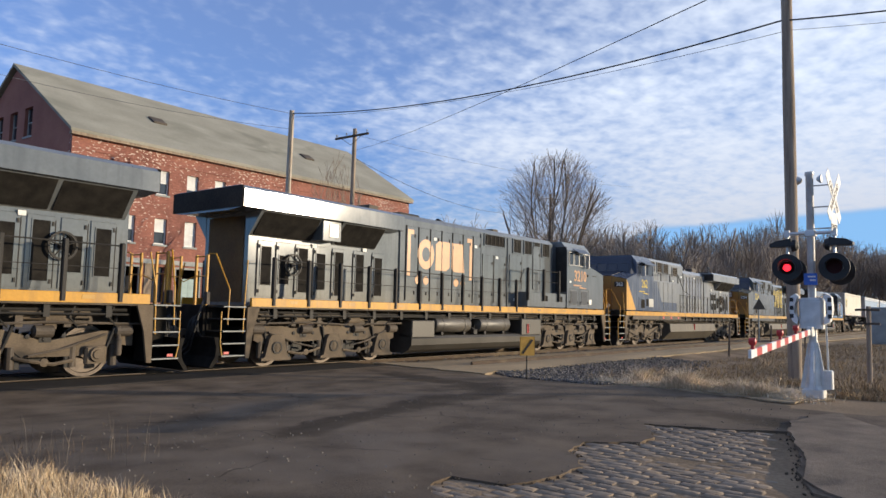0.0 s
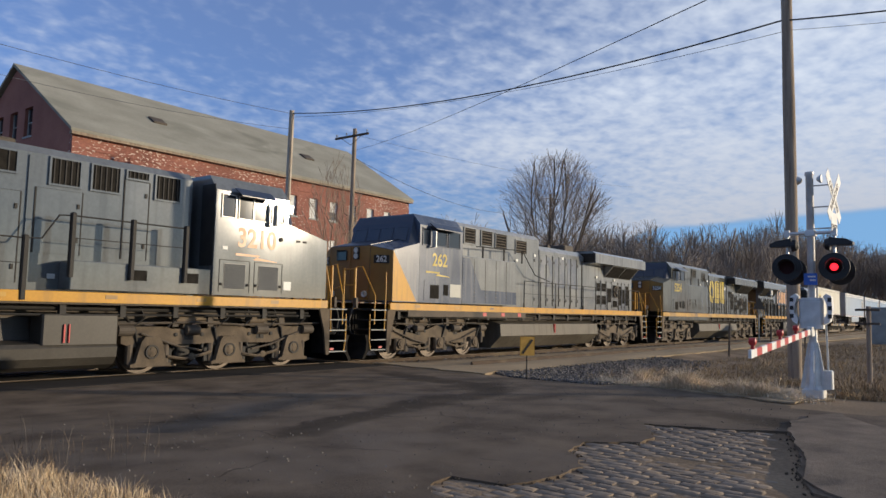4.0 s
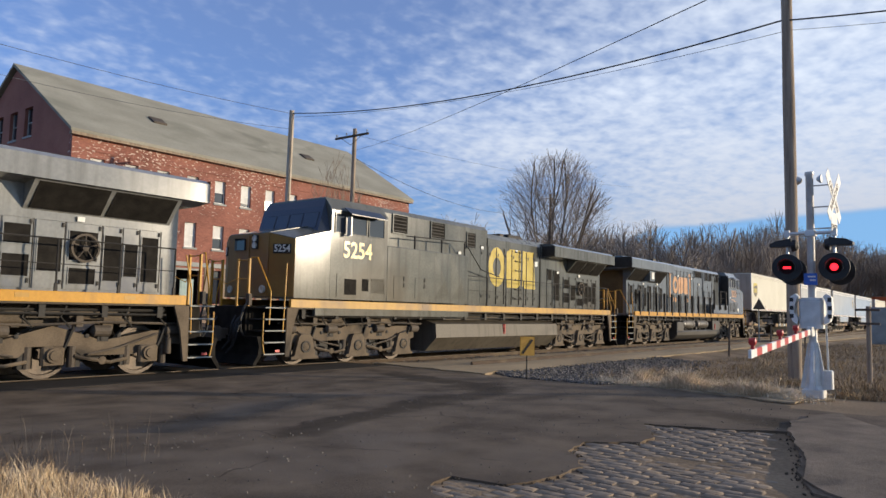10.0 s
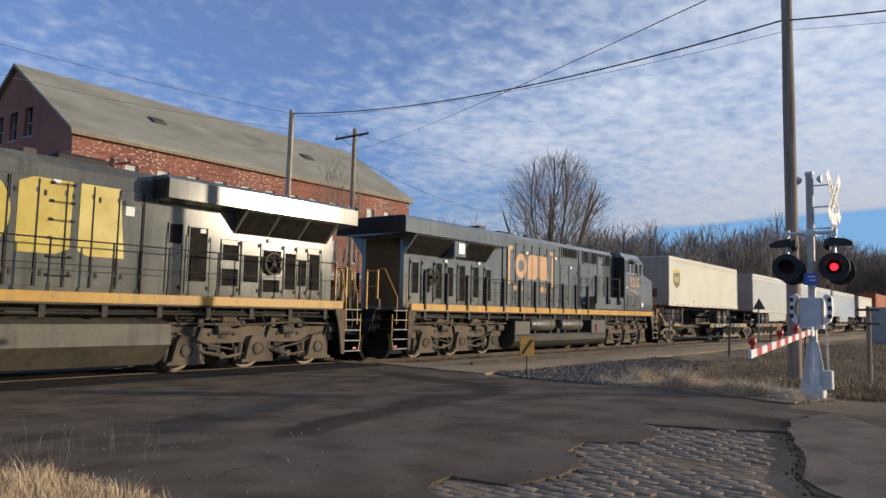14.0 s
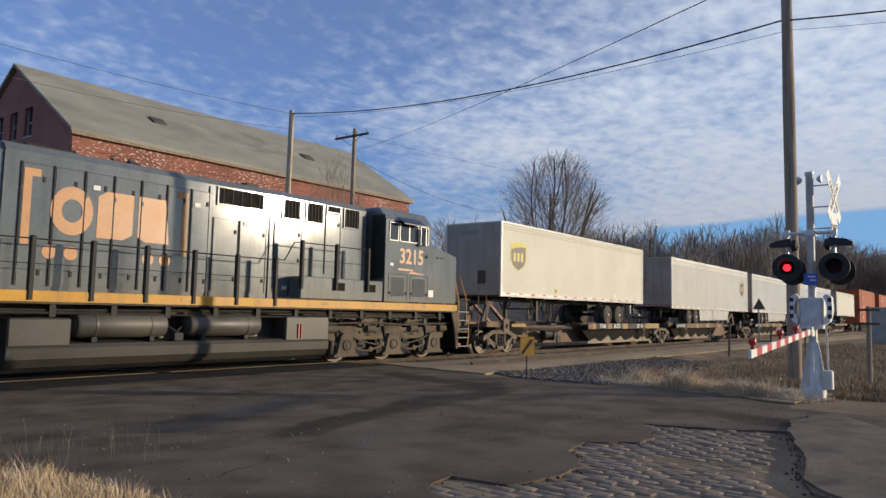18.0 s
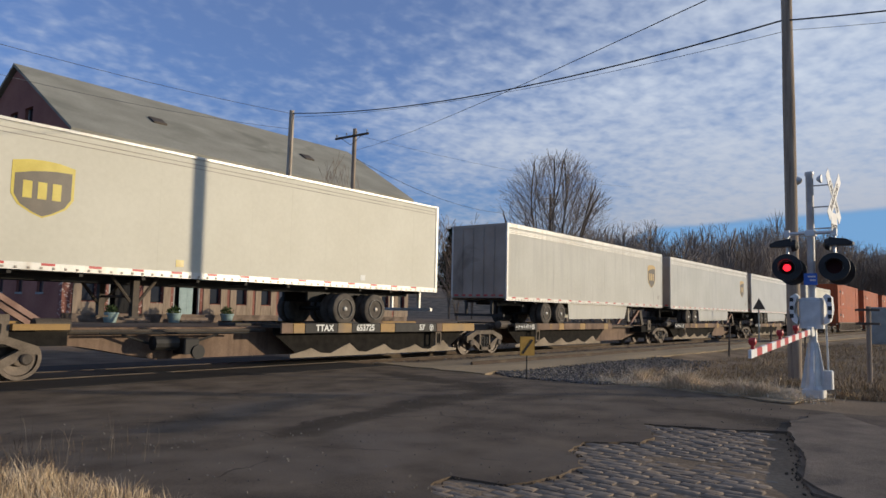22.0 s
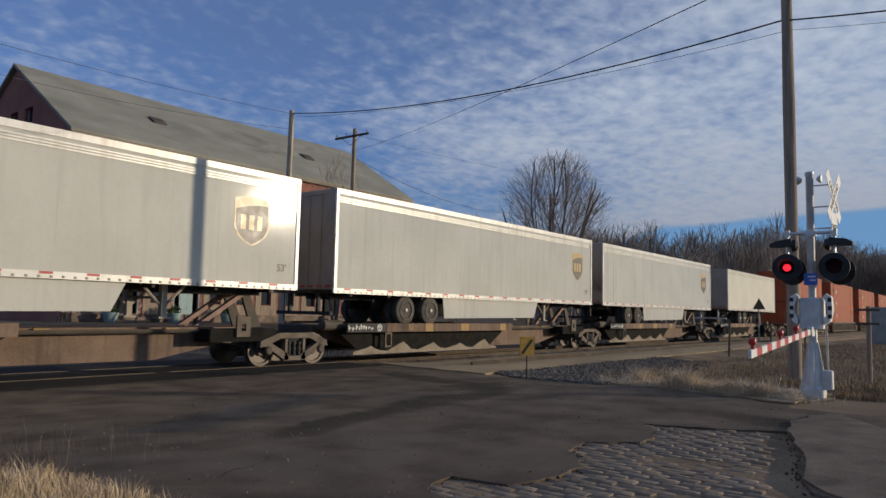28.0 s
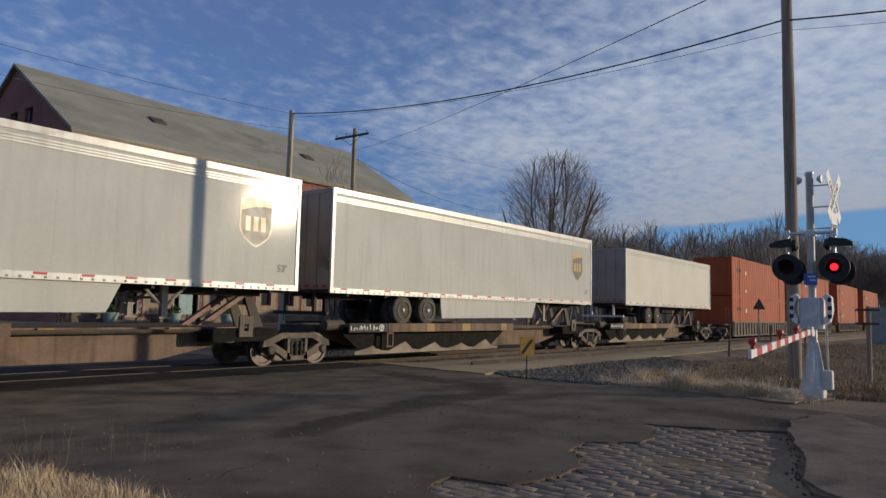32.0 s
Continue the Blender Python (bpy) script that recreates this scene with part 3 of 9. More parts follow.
def pipe(bm, pts, r, n=6):
    """A bent bar through the points, in one piece."""
    pts = [Vector(q) for q in pts]
    rings = []
    for i, c in enumerate(pts):
        d = (pts[min(i + 1, len(pts) - 1)] - pts[max(i - 1, 0)]).normalized()
        ref = Vector((0, 0, 1)) if abs(d.z) < 0.95 else Vector((0, 1, 0))
        a = d.cross(ref).normalized()
        b = d.cross(a)
        rings.append([bm.verts.new(c + r * (math.cos(k) * a + math.sin(k) * b)) for k in (2 * math.pi * j / n for j in range(n))])
    for p, q in zip(rings, rings[1:]):
        best = min(range(n), key=lambda o: sum((p[j].co - q[(j + o) % n].co).length for j in range(n)))
        for j in range(n):
            bm.faces.new((p[j], p[(j + 1) % n], q[(j + 1 + best) % n], q[(j + best) % n]))
    bm.faces.new(rings[0][::-1]), bm.faces.new(rings[-1])


def mesh_of(bm, name, mat, smooth=False):
    bmesh.ops.recalc_face_normals(bm, faces=bm.faces[:])
    me = bpy.data.meshes.new(name)
    bm.to_mesh(me)
    bm.free()
    for m in (mat if isinstance(mat, (list, tuple)) else [mat]):
        me.materials.append(m)
    if smooth:
        me.set_sharp_from_angle(angle=radians(38))
        for p in me.polygons:
            p.use_smooth = True
    return me


def part(name, bm, mat, parent, label="", smooth=False, at=None):
    me = bm if isinstance(bm, bpy.types.Mesh) else mesh_of(bm, name, mat, smooth)
    ob = new(name, me)
    ob.parent = parent
    if at is not None:
        ob.matrix_basis = at
    if label:
        ob["label"] = label
    return ob


def plates(name, boxes, mat, parent, label="", cham=0.0):
    """One part for each box."""
    for q in boxes:
        b = bmesh.new()
        box(b, *q, cham)
        part(name, b, mat, parent, label)


def thing(name, label, category, m=None, group="", kind=""):
    ob = new(name)
    ob.empty_display_size = 0.2
    if m is not None:
        ob.matrix_basis = m
    return tagged(ob, label, category, group, kind)


def solid(name, bm, mat, label, category, kind="", group="", smooth=False, m=None):
    ob = new(name, mesh_of(bm, name, mat, smooth))
    if m is not None:
        ob.matrix_basis = m
    return tagged(ob, label, category, group, kind)


def lettering(text, size, mat, parent, m, name="lettering", label="", squeeze=1.0):
    """Letters as a thin mesh, centred on m, facing m's z."""
    cu = bpy.data.curves.new(name, "FONT")
    cu.body, cu.size, cu.extrude, cu.align_x, cu.align_y = text, size, 0.002, "CENTER", "CENTER"
    cu.resolution_u, cu.offset = 3, size * 0.022
    tmp = new("tmp_text", cu)
    me = bpy.data.meshes.new_from_object(tmp.evaluated_get(bpy.context.evaluated_depsgraph_get()))
    bpy.data.objects.remove(tmp)
    me.transform(Matrix.Diagonal((squeeze, 1, 1, 1)))
    me.materials.clear()
    me.materials.append(mat)
    return part(name, me, mat, parent, label, at=m)


FACE_ROAD = Matrix(((1, 0, 0, 0), (0, 0, -1, 0), (0, 1, 0, 0), (0, 0, 0, 1)))


def near_side(x, y, z):
    """A pose whose z axis faces the road side (-y), x to +x."""
    return Matrix.Translation((x, y, z)) @ FACE_ROAD


def smoothstep(a, b, x):
    t = min(1.0, max(0.0, (x - a) / (b - a)))
    return t * t * (3 - 2 * t)


def cloud_mesh(name, verts, faces, mat, label, category, parent=None):
    """Many small pieces as one mesh."""
    me = bpy.data.meshes.new(name)
    me.from_pydata(verts, [], faces)
    me.materials.append(mat)
    ob = new(name, me)
    return tagged(ob, label, category, kind="stuff")


# ---- the ground ----
def ground_z(x, y):
    near = 0.19 * smoothstep(-2.5, -11.0, y)
    far = 0.60 * smoothstep(5.0, 21.0, y)
    ditch = -0.22 * smoothstep(13.5, 18.0, x) * smoothstep(-3.8, -6.5, y) * smoothstep(-12.0, -9.0, y)
    hill = 9.0 * smoothstep(60, 190, y) + 7.0 * smoothstep(90, 260, x) * smoothstep(12, 60, y)
    crossing = 0.075 * smoothstep(-7.5, -2.4, y) * smoothstep(17.5, 14.8, x) * smoothstep(16.0, 9.0, y)
    return -0.04 + near + far + ditch + hill + crossing


def build_ground():
    def ticks(lo, hi, core_lo, core_hi, step):
        t = list(np.arange(core_lo, core_hi + 0.01, step))
        d, a = step, core_hi
        while a < hi:
            d *= 1.35
            a += d
            t.append(min(a, hi))
        d, a = step, core_lo
        while a > lo:
            d *= 1.35
            a -= d
            t.insert(0, max(a, lo))
        return t
    xs, ys = ticks(-2500, 3000, -6, 46, 0.5), ticks(-2500, 3000, -20, 24, 0.5)
    verts = []
    for y in ys:
        for x in xs:
            rough = 0.05 * noise.noise((x * 0.5, y * 0.5, 0)) if x > 15 or y > 3 else 0
            verts.append((x, y, ground_z(x, y) - 0.03 + rough))
    n = len(xs)
    faces = [(j * n + i, j * n + i + 1, (j + 1) * n + i + 1, (j + 1) * n + i) for j in range(len(ys) - 1) for i in range(n - 1)]
    me = bpy.data.meshes.new("ground")
    me.from_pydata(verts, [], faces)
    me.materials.append(EARTH)
    for p in me.polygons:
        p.use_smooth = True
    return tagged(new("ground", me), "brown winter earth with thin dead grass", "ground", kind="structure")


def sheet(name, outer, holes, mat, label, lift=0.0, thick=0.06, step=0.5, category="road"):
    """A slab that follows the ground: outline with holes, cut into cells."""
    from mathutils.geometry import delaunay_2d_cdt
    pts, edges = [], []
    for loop in (outer, *holes):
        b = len(pts)
        pts += [Vector(p) for p in loop]
        edges += [(b + i, b + (i + 1) % len(loop)) for i in range(len(loop))]

    def inside(p, loop):
        c = False
        for (x0, y0), (x1, y1) in zip(loop, loop[1:] + loop[:1]):
            if (y0 > p[1]) != (y1 > p[1]) and p[0] < (x1 - x0) * (p[1] - y0) / (y1 - y0) + x0:
                c = not c
        return c

    lo = [min(p[i] for p in outer) for i in (0, 1)]
    hi = [max(p[i] for p in outer) for i in (0, 1)]
    for x in np.arange(lo[0] + 0.21, hi[0], step):
        for y in np.arange(lo[1] + 0.17, hi[1], step):
            q = (x + random.uniform(-0.05, 0.05), y + random.uniform(-0.05, 0.05))
            if inside(q, outer) and not any(inside(q, h) for h in holes):
                pts.append(Vector(q))
    v, e, f, *_ = delaunay_2d_cdt(pts, edges, [], 0, 1e-5)
    bm = bmesh.new()
    bv = [bm.verts.new((p.x, p.y, ground_z(p.x, p.y) + lift + 0.012 * noise.noise((p.x * 0.7, p.y * 0.7, 3)))) for p in v]
    for t in f:
        c = sum((v[i] for i in t), Vector((0, 0))) / len(t)
        if inside(c, outer) and not any(inside(c, h) for h in holes):
            bm.faces.new([bv[i] for i in t])
    rim = [ed for ed in bm.edges if len(ed.link_faces) == 1]
    ret = bmesh.ops.extrude_edge_only(bm, edges=rim)
    for g in ret["geom"]:
        if isinstance(g, bmesh.types.BMVert):
            g.co.z -= thick
    loose = [q for q in bm.verts if not q.link_faces]
    bmesh.ops.delete(bm, geom=loose, context="VERTS")
    ob = solid(name, bm, mat, label, category, "structure")
    return ob


def ragged(corners, wob=0.12, step=0.18, seed=0):
    """A closed outline through the corners, broken up along the way."""
    out = []
    for (x0, y0), (x1, y1) in zip(corners, corners[1:] + corners[:1]):
        n = max(1, int(math.hypot(x1 - x0, y1 - y0) / step))
        for i in range(n):
            x, y = x0 + (x1 - x0) * i / n, y0 + (y1 - y0) * i / n
            out.append((x + wob * noise.noise((x * 2.1, y * 2.1, seed)) + 0.4 * wob * noise.noise((x * 7, y * 7, seed + 5)), y + wob * noise.noise((x * 2.1, y * 2.1, seed + 9)) + 0.4 * wob * noise.noise((x * 7, y * 7, seed + 14))))
    return out


build_ground()
PATCH = [(4.45, -12.28), (4.83, -12.06), (5.09, -12.03), (5.17, -12.58), (5.62, -12.67), (5.86, -12.77), (6.2, -12.69), (6.78, -12.29), (7.43, -12.12), (7.81, -12.64), (8.29, -12.59), (9.17, -12.09), (9.53, -12.97), (9.89, -13.71), (8.09, -14.19), (7.06, -14.38), (6.53, -14.7), (5.6, -15.3), (4.2, -14.2)]
PATCH_RIM = ragged(PATCH, 0.10, 0.12, 2)
ROAD_RIM = ragged([(2.6, -20), (2.9, -14.5), (2.2, -10.9), (2.6, -9.6), (1.8, -8.2), (-3.0, -6.0), (-6, -3.0), (-6, -2.38), (15.3, -2.38), (15.3, -4.6), (15.1, -6.0), (14.2, -7.6), (13.9, -8.7), (14.2, -9.6), (13.7, -11.2), (13.4, -12.3), (12.6, -13.3), (12.5, -14.3), (15.5, -16.5), (20, -20)], 0.18, 0.3, 4)
sheet("road", ROAD_RIM, [PATCH_RIM], ASPHALT, "worn grey asphalt road with cracks, stains and broken edges", 0.0, 0.10)
sheet("old_pavement_slab", ragged([(9.95, -13.70), (10.8, -13.58), (11.6, -13.64), (12.3, -13.9), (11.33, -14.4), (10.9, -14.7), (9.0, -16.4), (6.0, -16.2), (6.5, -14.78), (7.06, -14.44), (8.1, -14.25)], 0.08, 0.14, 6), [], OLD_SLAB, "paler coarse old asphalt slab beside the bared paving", 0.022, 0.08)
sheet("verge", ragged([(14.0, -8.9), (14.25, -9.6), (13.75, -11.2), (13.45, -12.3), (13.2, -13.0), (14.4, -13.4), (15.6, -13.2), (16.4, -11.6), (16.2, -10.2), (15.2, -9.2)], 0.35, 0.25, 21), [], THATCH, "matted straw-coloured dead grass along the road", 0.012, 0.03, 0.5, "grass")
# sand bed under the old paving
bed = bmesh.new()
N_BED = 24
grid = [[bed.verts.new((3.6 + 7.2 * i / N_BED, -16.0 + 5.2 * j / N_BED, ground_z(3.6 + 7.2 * i / N_BED, -16.0 + 5.2 * j / N_BED) - 0.068)) for i in range(N_BED + 1)] for j in range(N_BED + 1)]
for j in range(N_BED):
    for i in range(N_BED):
        bed.faces.new((grid[j][i], grid[j][i + 1], grid[j + 1][i + 1], grid[j + 1][i]))
paving = solid("pavement", bed, SAND, "old granite block paving laid bare where asphalt broke away", "pavement", "structure")

# the crossing: strip of packed tan dirt beside the track, timber edge
STRIP = ragged([(14.9, -4.4), (15.2, -5.5), (16.4, -5.0), (22, -4.95), (40, -4.9), (70, -5.3), (130, -5.6), (130, -1.7), (15.2, -1.7)], 0.15, 0.5, 11)
sheet("track_shoulder", STRIP, [], TAN_DIRT, "packed tan dirt shoulder along the railway track", 0.03, 0.06, 1.6, "ground")
for y0, y1 in ((-2.40, -0.86), (-0.66, 0.66), (0.86, 2.4)):
    deck = bmesh.new()
    box(deck, -20, 14.8, y0, y1, -0.10, 0.046, 0.012)
    solid("crossing_panel", deck, ASPHALT_NEW, "dark rubber and asphalt panel between the rails of the crossing", "crossing", "structure", "crossing panels")
far_deck = bmesh.new()
box(far_deck, -8, 13.5, 2.42, 9.0, -0.30, 0.044, 0.015)
solid("crossing_apron", far_deck, ASPHALT, "grey asphalt behind the track", "road", "structure")

# track: two rails, ties and ballast bed
bedm = bmesh.new()
prism(bedm, [(-2.6, -0.28), (-1.9, -0.07), (1.9, -0.07), (2.6, -0.28)], 15.2, 420, "x")
solid("track_bed", bedm, TAN_DIRT, "dusty ballast bed under the track", "track", "structure")
for y in (-0.76, 0.76):
    r = bmesh.new()
    prism(r, [(y - 0.07, -0.13), (y + 0.07, -0.13), (y + 0.035, 0.0), (y + 0.037, 0.055), (y - 0.037, 0.055), (y - 0.035, 0.0)], -120, 420, "x")
    ra = solid("rail", r, RAIL, "rusty steel running rail", "rail", "structure", "rails")
    top = bmesh.new()
    box(top, -120, 420, y - 0.028, y + 0.028, 0.055, 0.059)
    part("railhead", top, RAIL_TOP, ra, "polished running surface")
tie = bmesh.new()
box(tie, -0.11, 0.11, -1.3, 1.3, -0.20, -0.066, 0.006)
tie_mesh = mesh_of(tie, "tie", TIMBER)
ties = thing("sleepers", "weathered timber sleepers half buried in dirt", "sleepers", kind="structure")
for i in range(150):
    part("sleeper", tie_mesh, TIMBER, ties, at=pose(15.6 + i * 0.52, random.uniform(-0.05, 0.05), 0, 0, 0, random.uniform(-1.2, 1.2)))
old = bmesh.new()
prism(old, [(-3.52, -0.02), (-3.38, -0.02), (-3.42, 0.06), (-3.42, 0.10), (-3.48, 0.10), (-3.48, 0.06)], 17.5, 110, "x")
solid("old_rail", old, RAIL, "rusty spare rail lying beside the track", "rail")


# ---- brick mill building behind the track ----
MX0, MX1, MY0, MY1, MZ0, MZ1 = 18.34, 47.7, 25.0, 41.4, 0.35, 11.35


def wall_cut(bm, a0, a1, z0, z1, holes, t0, t1, flip=None):
    """A wall from a0 to a1 with holes (a0, a1, z0, z1), thickness t0 to t1."""
    cols = sorted({a0, a1, *[h[0] for h in holes], *[h[1] for h in holes]})
    for c0, c1 in zip(cols, cols[1:]):
        mid = (c0 + c1) / 2
        z = z0
        for h in sorted((h for h in holes if h[0] < mid < h[1]), key=lambda h: h[2]):
            if h[2] > z:
                box(bm, *((c0, c1, t0, t1) if flip is None else (t0, t1, c0, c1)), z, h[2])
            z = h[3]
        if z < z1:
            box(bm, *((c0, c1, t0, t1) if flip is None else (t0, t1, c0, c1)), z, z1)




UPPER = [(30.42, 31.55, 11.80, 13.62), (32.62, 33.75, 11.80, 13.62), (34.82, 35.95, 11.80, 13.62)]


def mill():
    b = thing("mill_building", "three-storey painted brick mill with a grey gabled roof", "building", pose(0, 0, 0))
    cols = [19.85 + 2.085 * i for i in range(14)]
    holes = []
    for c in cols:
        holes += [(c - 0.42, c + 0.42, 8.45, 9.98), (c - 0.42, c + 0.42, 5.35, 6.95)]
    ground_doors = []
    for i, c in enumerate(cols):
        if i in (1, 3, 9):
            ground_doors.append((c - 0.95, c + 0.95, 1.05, 4.0))
        else:
            ground_doors.append((c - 0.42, c + 0.42, 1.75, 3.95))
    bm = bmesh.new()
    wall_cut(bm, MX0, MX1, MZ0, MZ1, holes + ground_doors, MY0, MY0 + 0.4)
    wall = part("wall_front", bm, BRICK, b, "red painted brick flaking to pale patches")
    # gable end and the rest of the shell
    ends = [(MY0 + 2.3 + 2.8 * i + 0.0, MY0 + 3.15 + 2.8 * i, z, z + 1.55) for i in range(5) for z in (2.2, 5.35, 8.45)]
    for k, x in enumerate((MX0, MX1 - 0.4)):
        g = bmesh.new()
        wall_cut(g, MY0 + 0.4, MY1 - 0.4, MZ0, MZ1, ends if k == 0 else [], x, x + 0.4, "x")
        mid, rise = (MY0 + MY1) / 2, 16.45 - MZ1
        half_at = lambda z: 8.2 * (16.45 - z) / rise
        if k == 0:
            za, zb = UPPER[0][2:]
            prism(g, [(MY0, MZ1), (MY1, MZ1), (mid + half_at(za), za), (mid - half_at(za), za)], x, x + 0.4, "x")
            prism(g, [(mid - half_at(zb), zb), (mid + half_at(zb), zb), (mid, 16.45)], x, x + 0.4, "x")
            cuts = [q for w in UPPER for q in w[:2]]
            prism(g, [(mid - half_at(za), za), (cuts[0], za), (cuts[0], zb), (mid - half_at(zb), zb)], x, x + 0.4, "x")
            prism(g, [(cuts[-1], za), (mid + half_at(za), za), (mid + half_at(zb), zb), (cuts[-1], zb)], x, x + 0.4, "x")
            for c0, c1 in zip(cuts[1:-1:2], cuts[2:-1:2]):
                box(g, x, x + 0.4, c0, c1, za, zb)
        else:
            prism(g, [(MY0, MZ1), (MY1, MZ1), (mid, 16.45)], x, x + 0.4, "x")
        part("gable_wall", g, BRICK_DARK, b, "dark red brick gable end")
    g = bmesh.new()
    box(g, MX0, MX1, MY1 - 0.4, MY1, MZ0, MZ1)
    part("wall_back", g, BRICK, b)
    # near-black sheet: the darkness of the rooms is put into its colour
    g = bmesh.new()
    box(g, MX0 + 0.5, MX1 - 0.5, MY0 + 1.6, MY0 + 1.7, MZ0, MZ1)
    part("inner_wall", g, DARK_VOID, b, "near-black sheet painted as the unlit rooms behind the windows")
    # roof with eaves
    ym, zr, ov = (MY0 + MY1) / 2, 16.62, 0.35
    r = bmesh.new()
    sl = (zr - MZ1) / (ym - MY0)
    prism(r, [(MY0 - ov, MZ1 - ov * sl + 0.12), (ym, zr), (MY1 + ov, MZ1 - ov * sl + 0.12), (MY1 + ov, MZ1 - ov * sl + 0.30), (ym, zr + 0.2), (MY0 - ov, MZ1 - ov * sl + 0.30)], MX0 - 0.25, MX1 + 0.25, "x")
    roof = part("roof", r, ROOF, b, "weathered grey-green shingle roof")
    for x, f in ((25.6, 0.47), (39.0, 0.47)):
        s = bmesh.new()
        y, z = MY0 + f * (ym - MY0), MZ1 + f * (zr - MZ1) + 0.2
        box(s, -0.5, 0.5, -0.45, 0.45, -0.05, 0.16, 0.03)
        part("skylight", s, UNDER, roof, "dark roof hatch", at=pose(x, y, z, math.degrees(math.atan(sl))))
    e = bmesh.new()
    box(e, MX0 - 0.2, MX1 + 0.2, MY0 - 0.33, MY0 - 0.003, MZ1 - 0.26, MZ1 - 0.08, 0.03)
    part("eaves_board", e, BOARD, b, "dark timber eaves")
    for z in (7.95,):
        e = bmesh.new()
        box(e, MX0, MX1, MY0 - 0.04, MY0 - 0.002, 10.35, 10.48)
        part("string_course", e, BRICK, b)
    e = bmesh.new()
    box(e, MX0 + 0.02, MX1, MY0 - 0.10, MY0 - 0.003, 4.12, 4.40, 0.02)
    part("shopfront_band", e, TRIM, b, "grey painted timber band over the ground floor")

    def window(c, z0, z1, w, i):
        f = bmesh.new()
        y0 = MY0 + 0.14
        for x0, x1, a, d in ((c - w, c - w + 0.07, z0, z1), (c + w - 0.07, c + w, z0, z1), (c - w + 0.07, c + w - 0.07, z0, z0 + 0.08), (c - w + 0.07, c + w - 0.07, z1 - 0.07, z1), (c - w + 0.07, c + w - 0.07, (z0 + z1) / 2 - 0.03, (z0 + z1) / 2 + 0.03)):
            box(f, x0, x1, y0, y0 + 0.09, a, d)
        win = part("window", f, WHITE_PAINT, b, "white-framed sash window")
        s = bmesh.new()
        box(s, c - w - 0.08, c + w + 0.08, MY0 - 0.07, MY0 + 0.13, z0 - 0.12, z0 - 0.002, 0.01)
        part("sill", s, TRIM, win)
        mid = (z0 + z1) / 2
        for k, (a, d) in enumerate(((z0 + 0.08, mid - 0.03), (mid + 0.03, z1 - 0.07))):
            p = bmesh.new()
            box(p, c - w + 0.07, c + w - 0.07, y0 + 0.05, y0 + 0.06, a, d)
            part("pane", p, PANE, win)
        drop = (1.0, 0.5, 0.5, 0.62, 0.5, 0.85, 0.5, 0.5, 1.0, 0.55, 0.5, 0.5, 0.7, 0.5)[i % 14]
        p = bmesh.new()
        box(p, c - w + 0.075, c + w - 0.075, y0 + 0.035, y0 + 0.042, z1 - 0.07 - (z1 - z0 - 0.15) * drop, z1 - 0.072)
        part("blind", p, BLIND, win, "white roller blind")

    for i, c in enumerate(cols):
        window(c, 8.45, 9.98, 0.42, i)
        window(c, 5.35, 6.95, 0.42, i + 5)
    for i, (c, h) in enumerate(zip(cols, ground_doors)):
        if h[1] - h[0] > 1:
            d = bmesh.new()
            for x0, x1, a, e2 in ((h[0], h[0] + 0.1, 1.05, 4.0), (h[1] - 0.1, h[1], 1.05, 4.0), (h[0] + 0.1, h[1] - 0.1, 3.88, 4.0)):
                box(d, x0, x1, MY0 + 0.02, MY0 + 0.16, a, e2)
            fr = part("door_frame", d, TRIM, b)
            d = bmesh.new()
            box(d, c - 0.48, c + 0.48, MY0 + 0.1, MY0 + 0.15, 1.05, 3.3)
            for x in (c - 0.24, c + 0.24):
                for a in (1.2, 1.95, 2.7):
                    box(d, x - 0.16, x + 0.16, MY0 + 0.085, MY0 + 0.1, a, a + 0.5)
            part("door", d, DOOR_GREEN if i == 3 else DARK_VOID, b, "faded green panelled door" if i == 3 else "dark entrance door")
        else:
            f = bmesh.new()
            box(f, c - 0.36, c + 0.36, MY0 + 0.2, MY0 + 0.23, 1.8, 3.9)
            part("window_pane", f, PANE, b, "tall dark shop window")
            f = bmesh.new()
            for x0, x1 in ((c - 0.92, c - 0.43), (c + 0.43, c + 0.92)):
                box(f, x0, x1, MY0 - 0.05, MY0 - 0.003, 1.05, 4.1, 0.01)
            box(f, c - 0.42, c + 0.42, MY0 - 0.05, MY0 - 0.003, 1.05, 1.7, 0.01)
            part("board_panel", f, BOARD, b, "brown timber shopfront panel")
    for z0 in ends + UPPER:
        f = bmesh.new()
        dp = 0.26 if z0 in UPPER else 0.14
        box(f, MX0 + dp, MX0 + dp + 0.06, z0[0], z0[1], z0[2], z0[3])
        gw = part("gable_window", f, PANE, b, "dark sash window in the gable")
        if z0 in UPPER:
            f = bmesh.new()
            zc = (z0[2] + z0[3]) / 2
            for q in ((z0[0], z0[0] + 0.10, z0[2], z0[3]), (z0[1] - 0.10, z0[1], z0[2], z0[3]), (z0[0] + 0.10, z0[1] - 0.10, zc - 0.04, zc + 0.04)):
                box(f, MX0 + dp - 0.06, MX0 + dp - 0.002, *q)
            part("sash", f, TRIM, gw, "pale painted sash")
        f = bmesh.new()
        box(f, MX0 - 0.05, MX0 + 0.13, z0[0] - 0.06, z0[1] + 0.06, z0[2] - 0.12, z0[2] - 0.002)
        part("gable_sill", f, TRIM, b)
    pl = bmesh.new()
    box(pl, MX0 + 0.02, MX1 - 0.02, MY0 - 0.12, MY0 - 0.003, 0.38, 1.045, 0.02)
    part("plinth", pl, STONE_BASE, b, "stained stone plinth below the shopfronts")
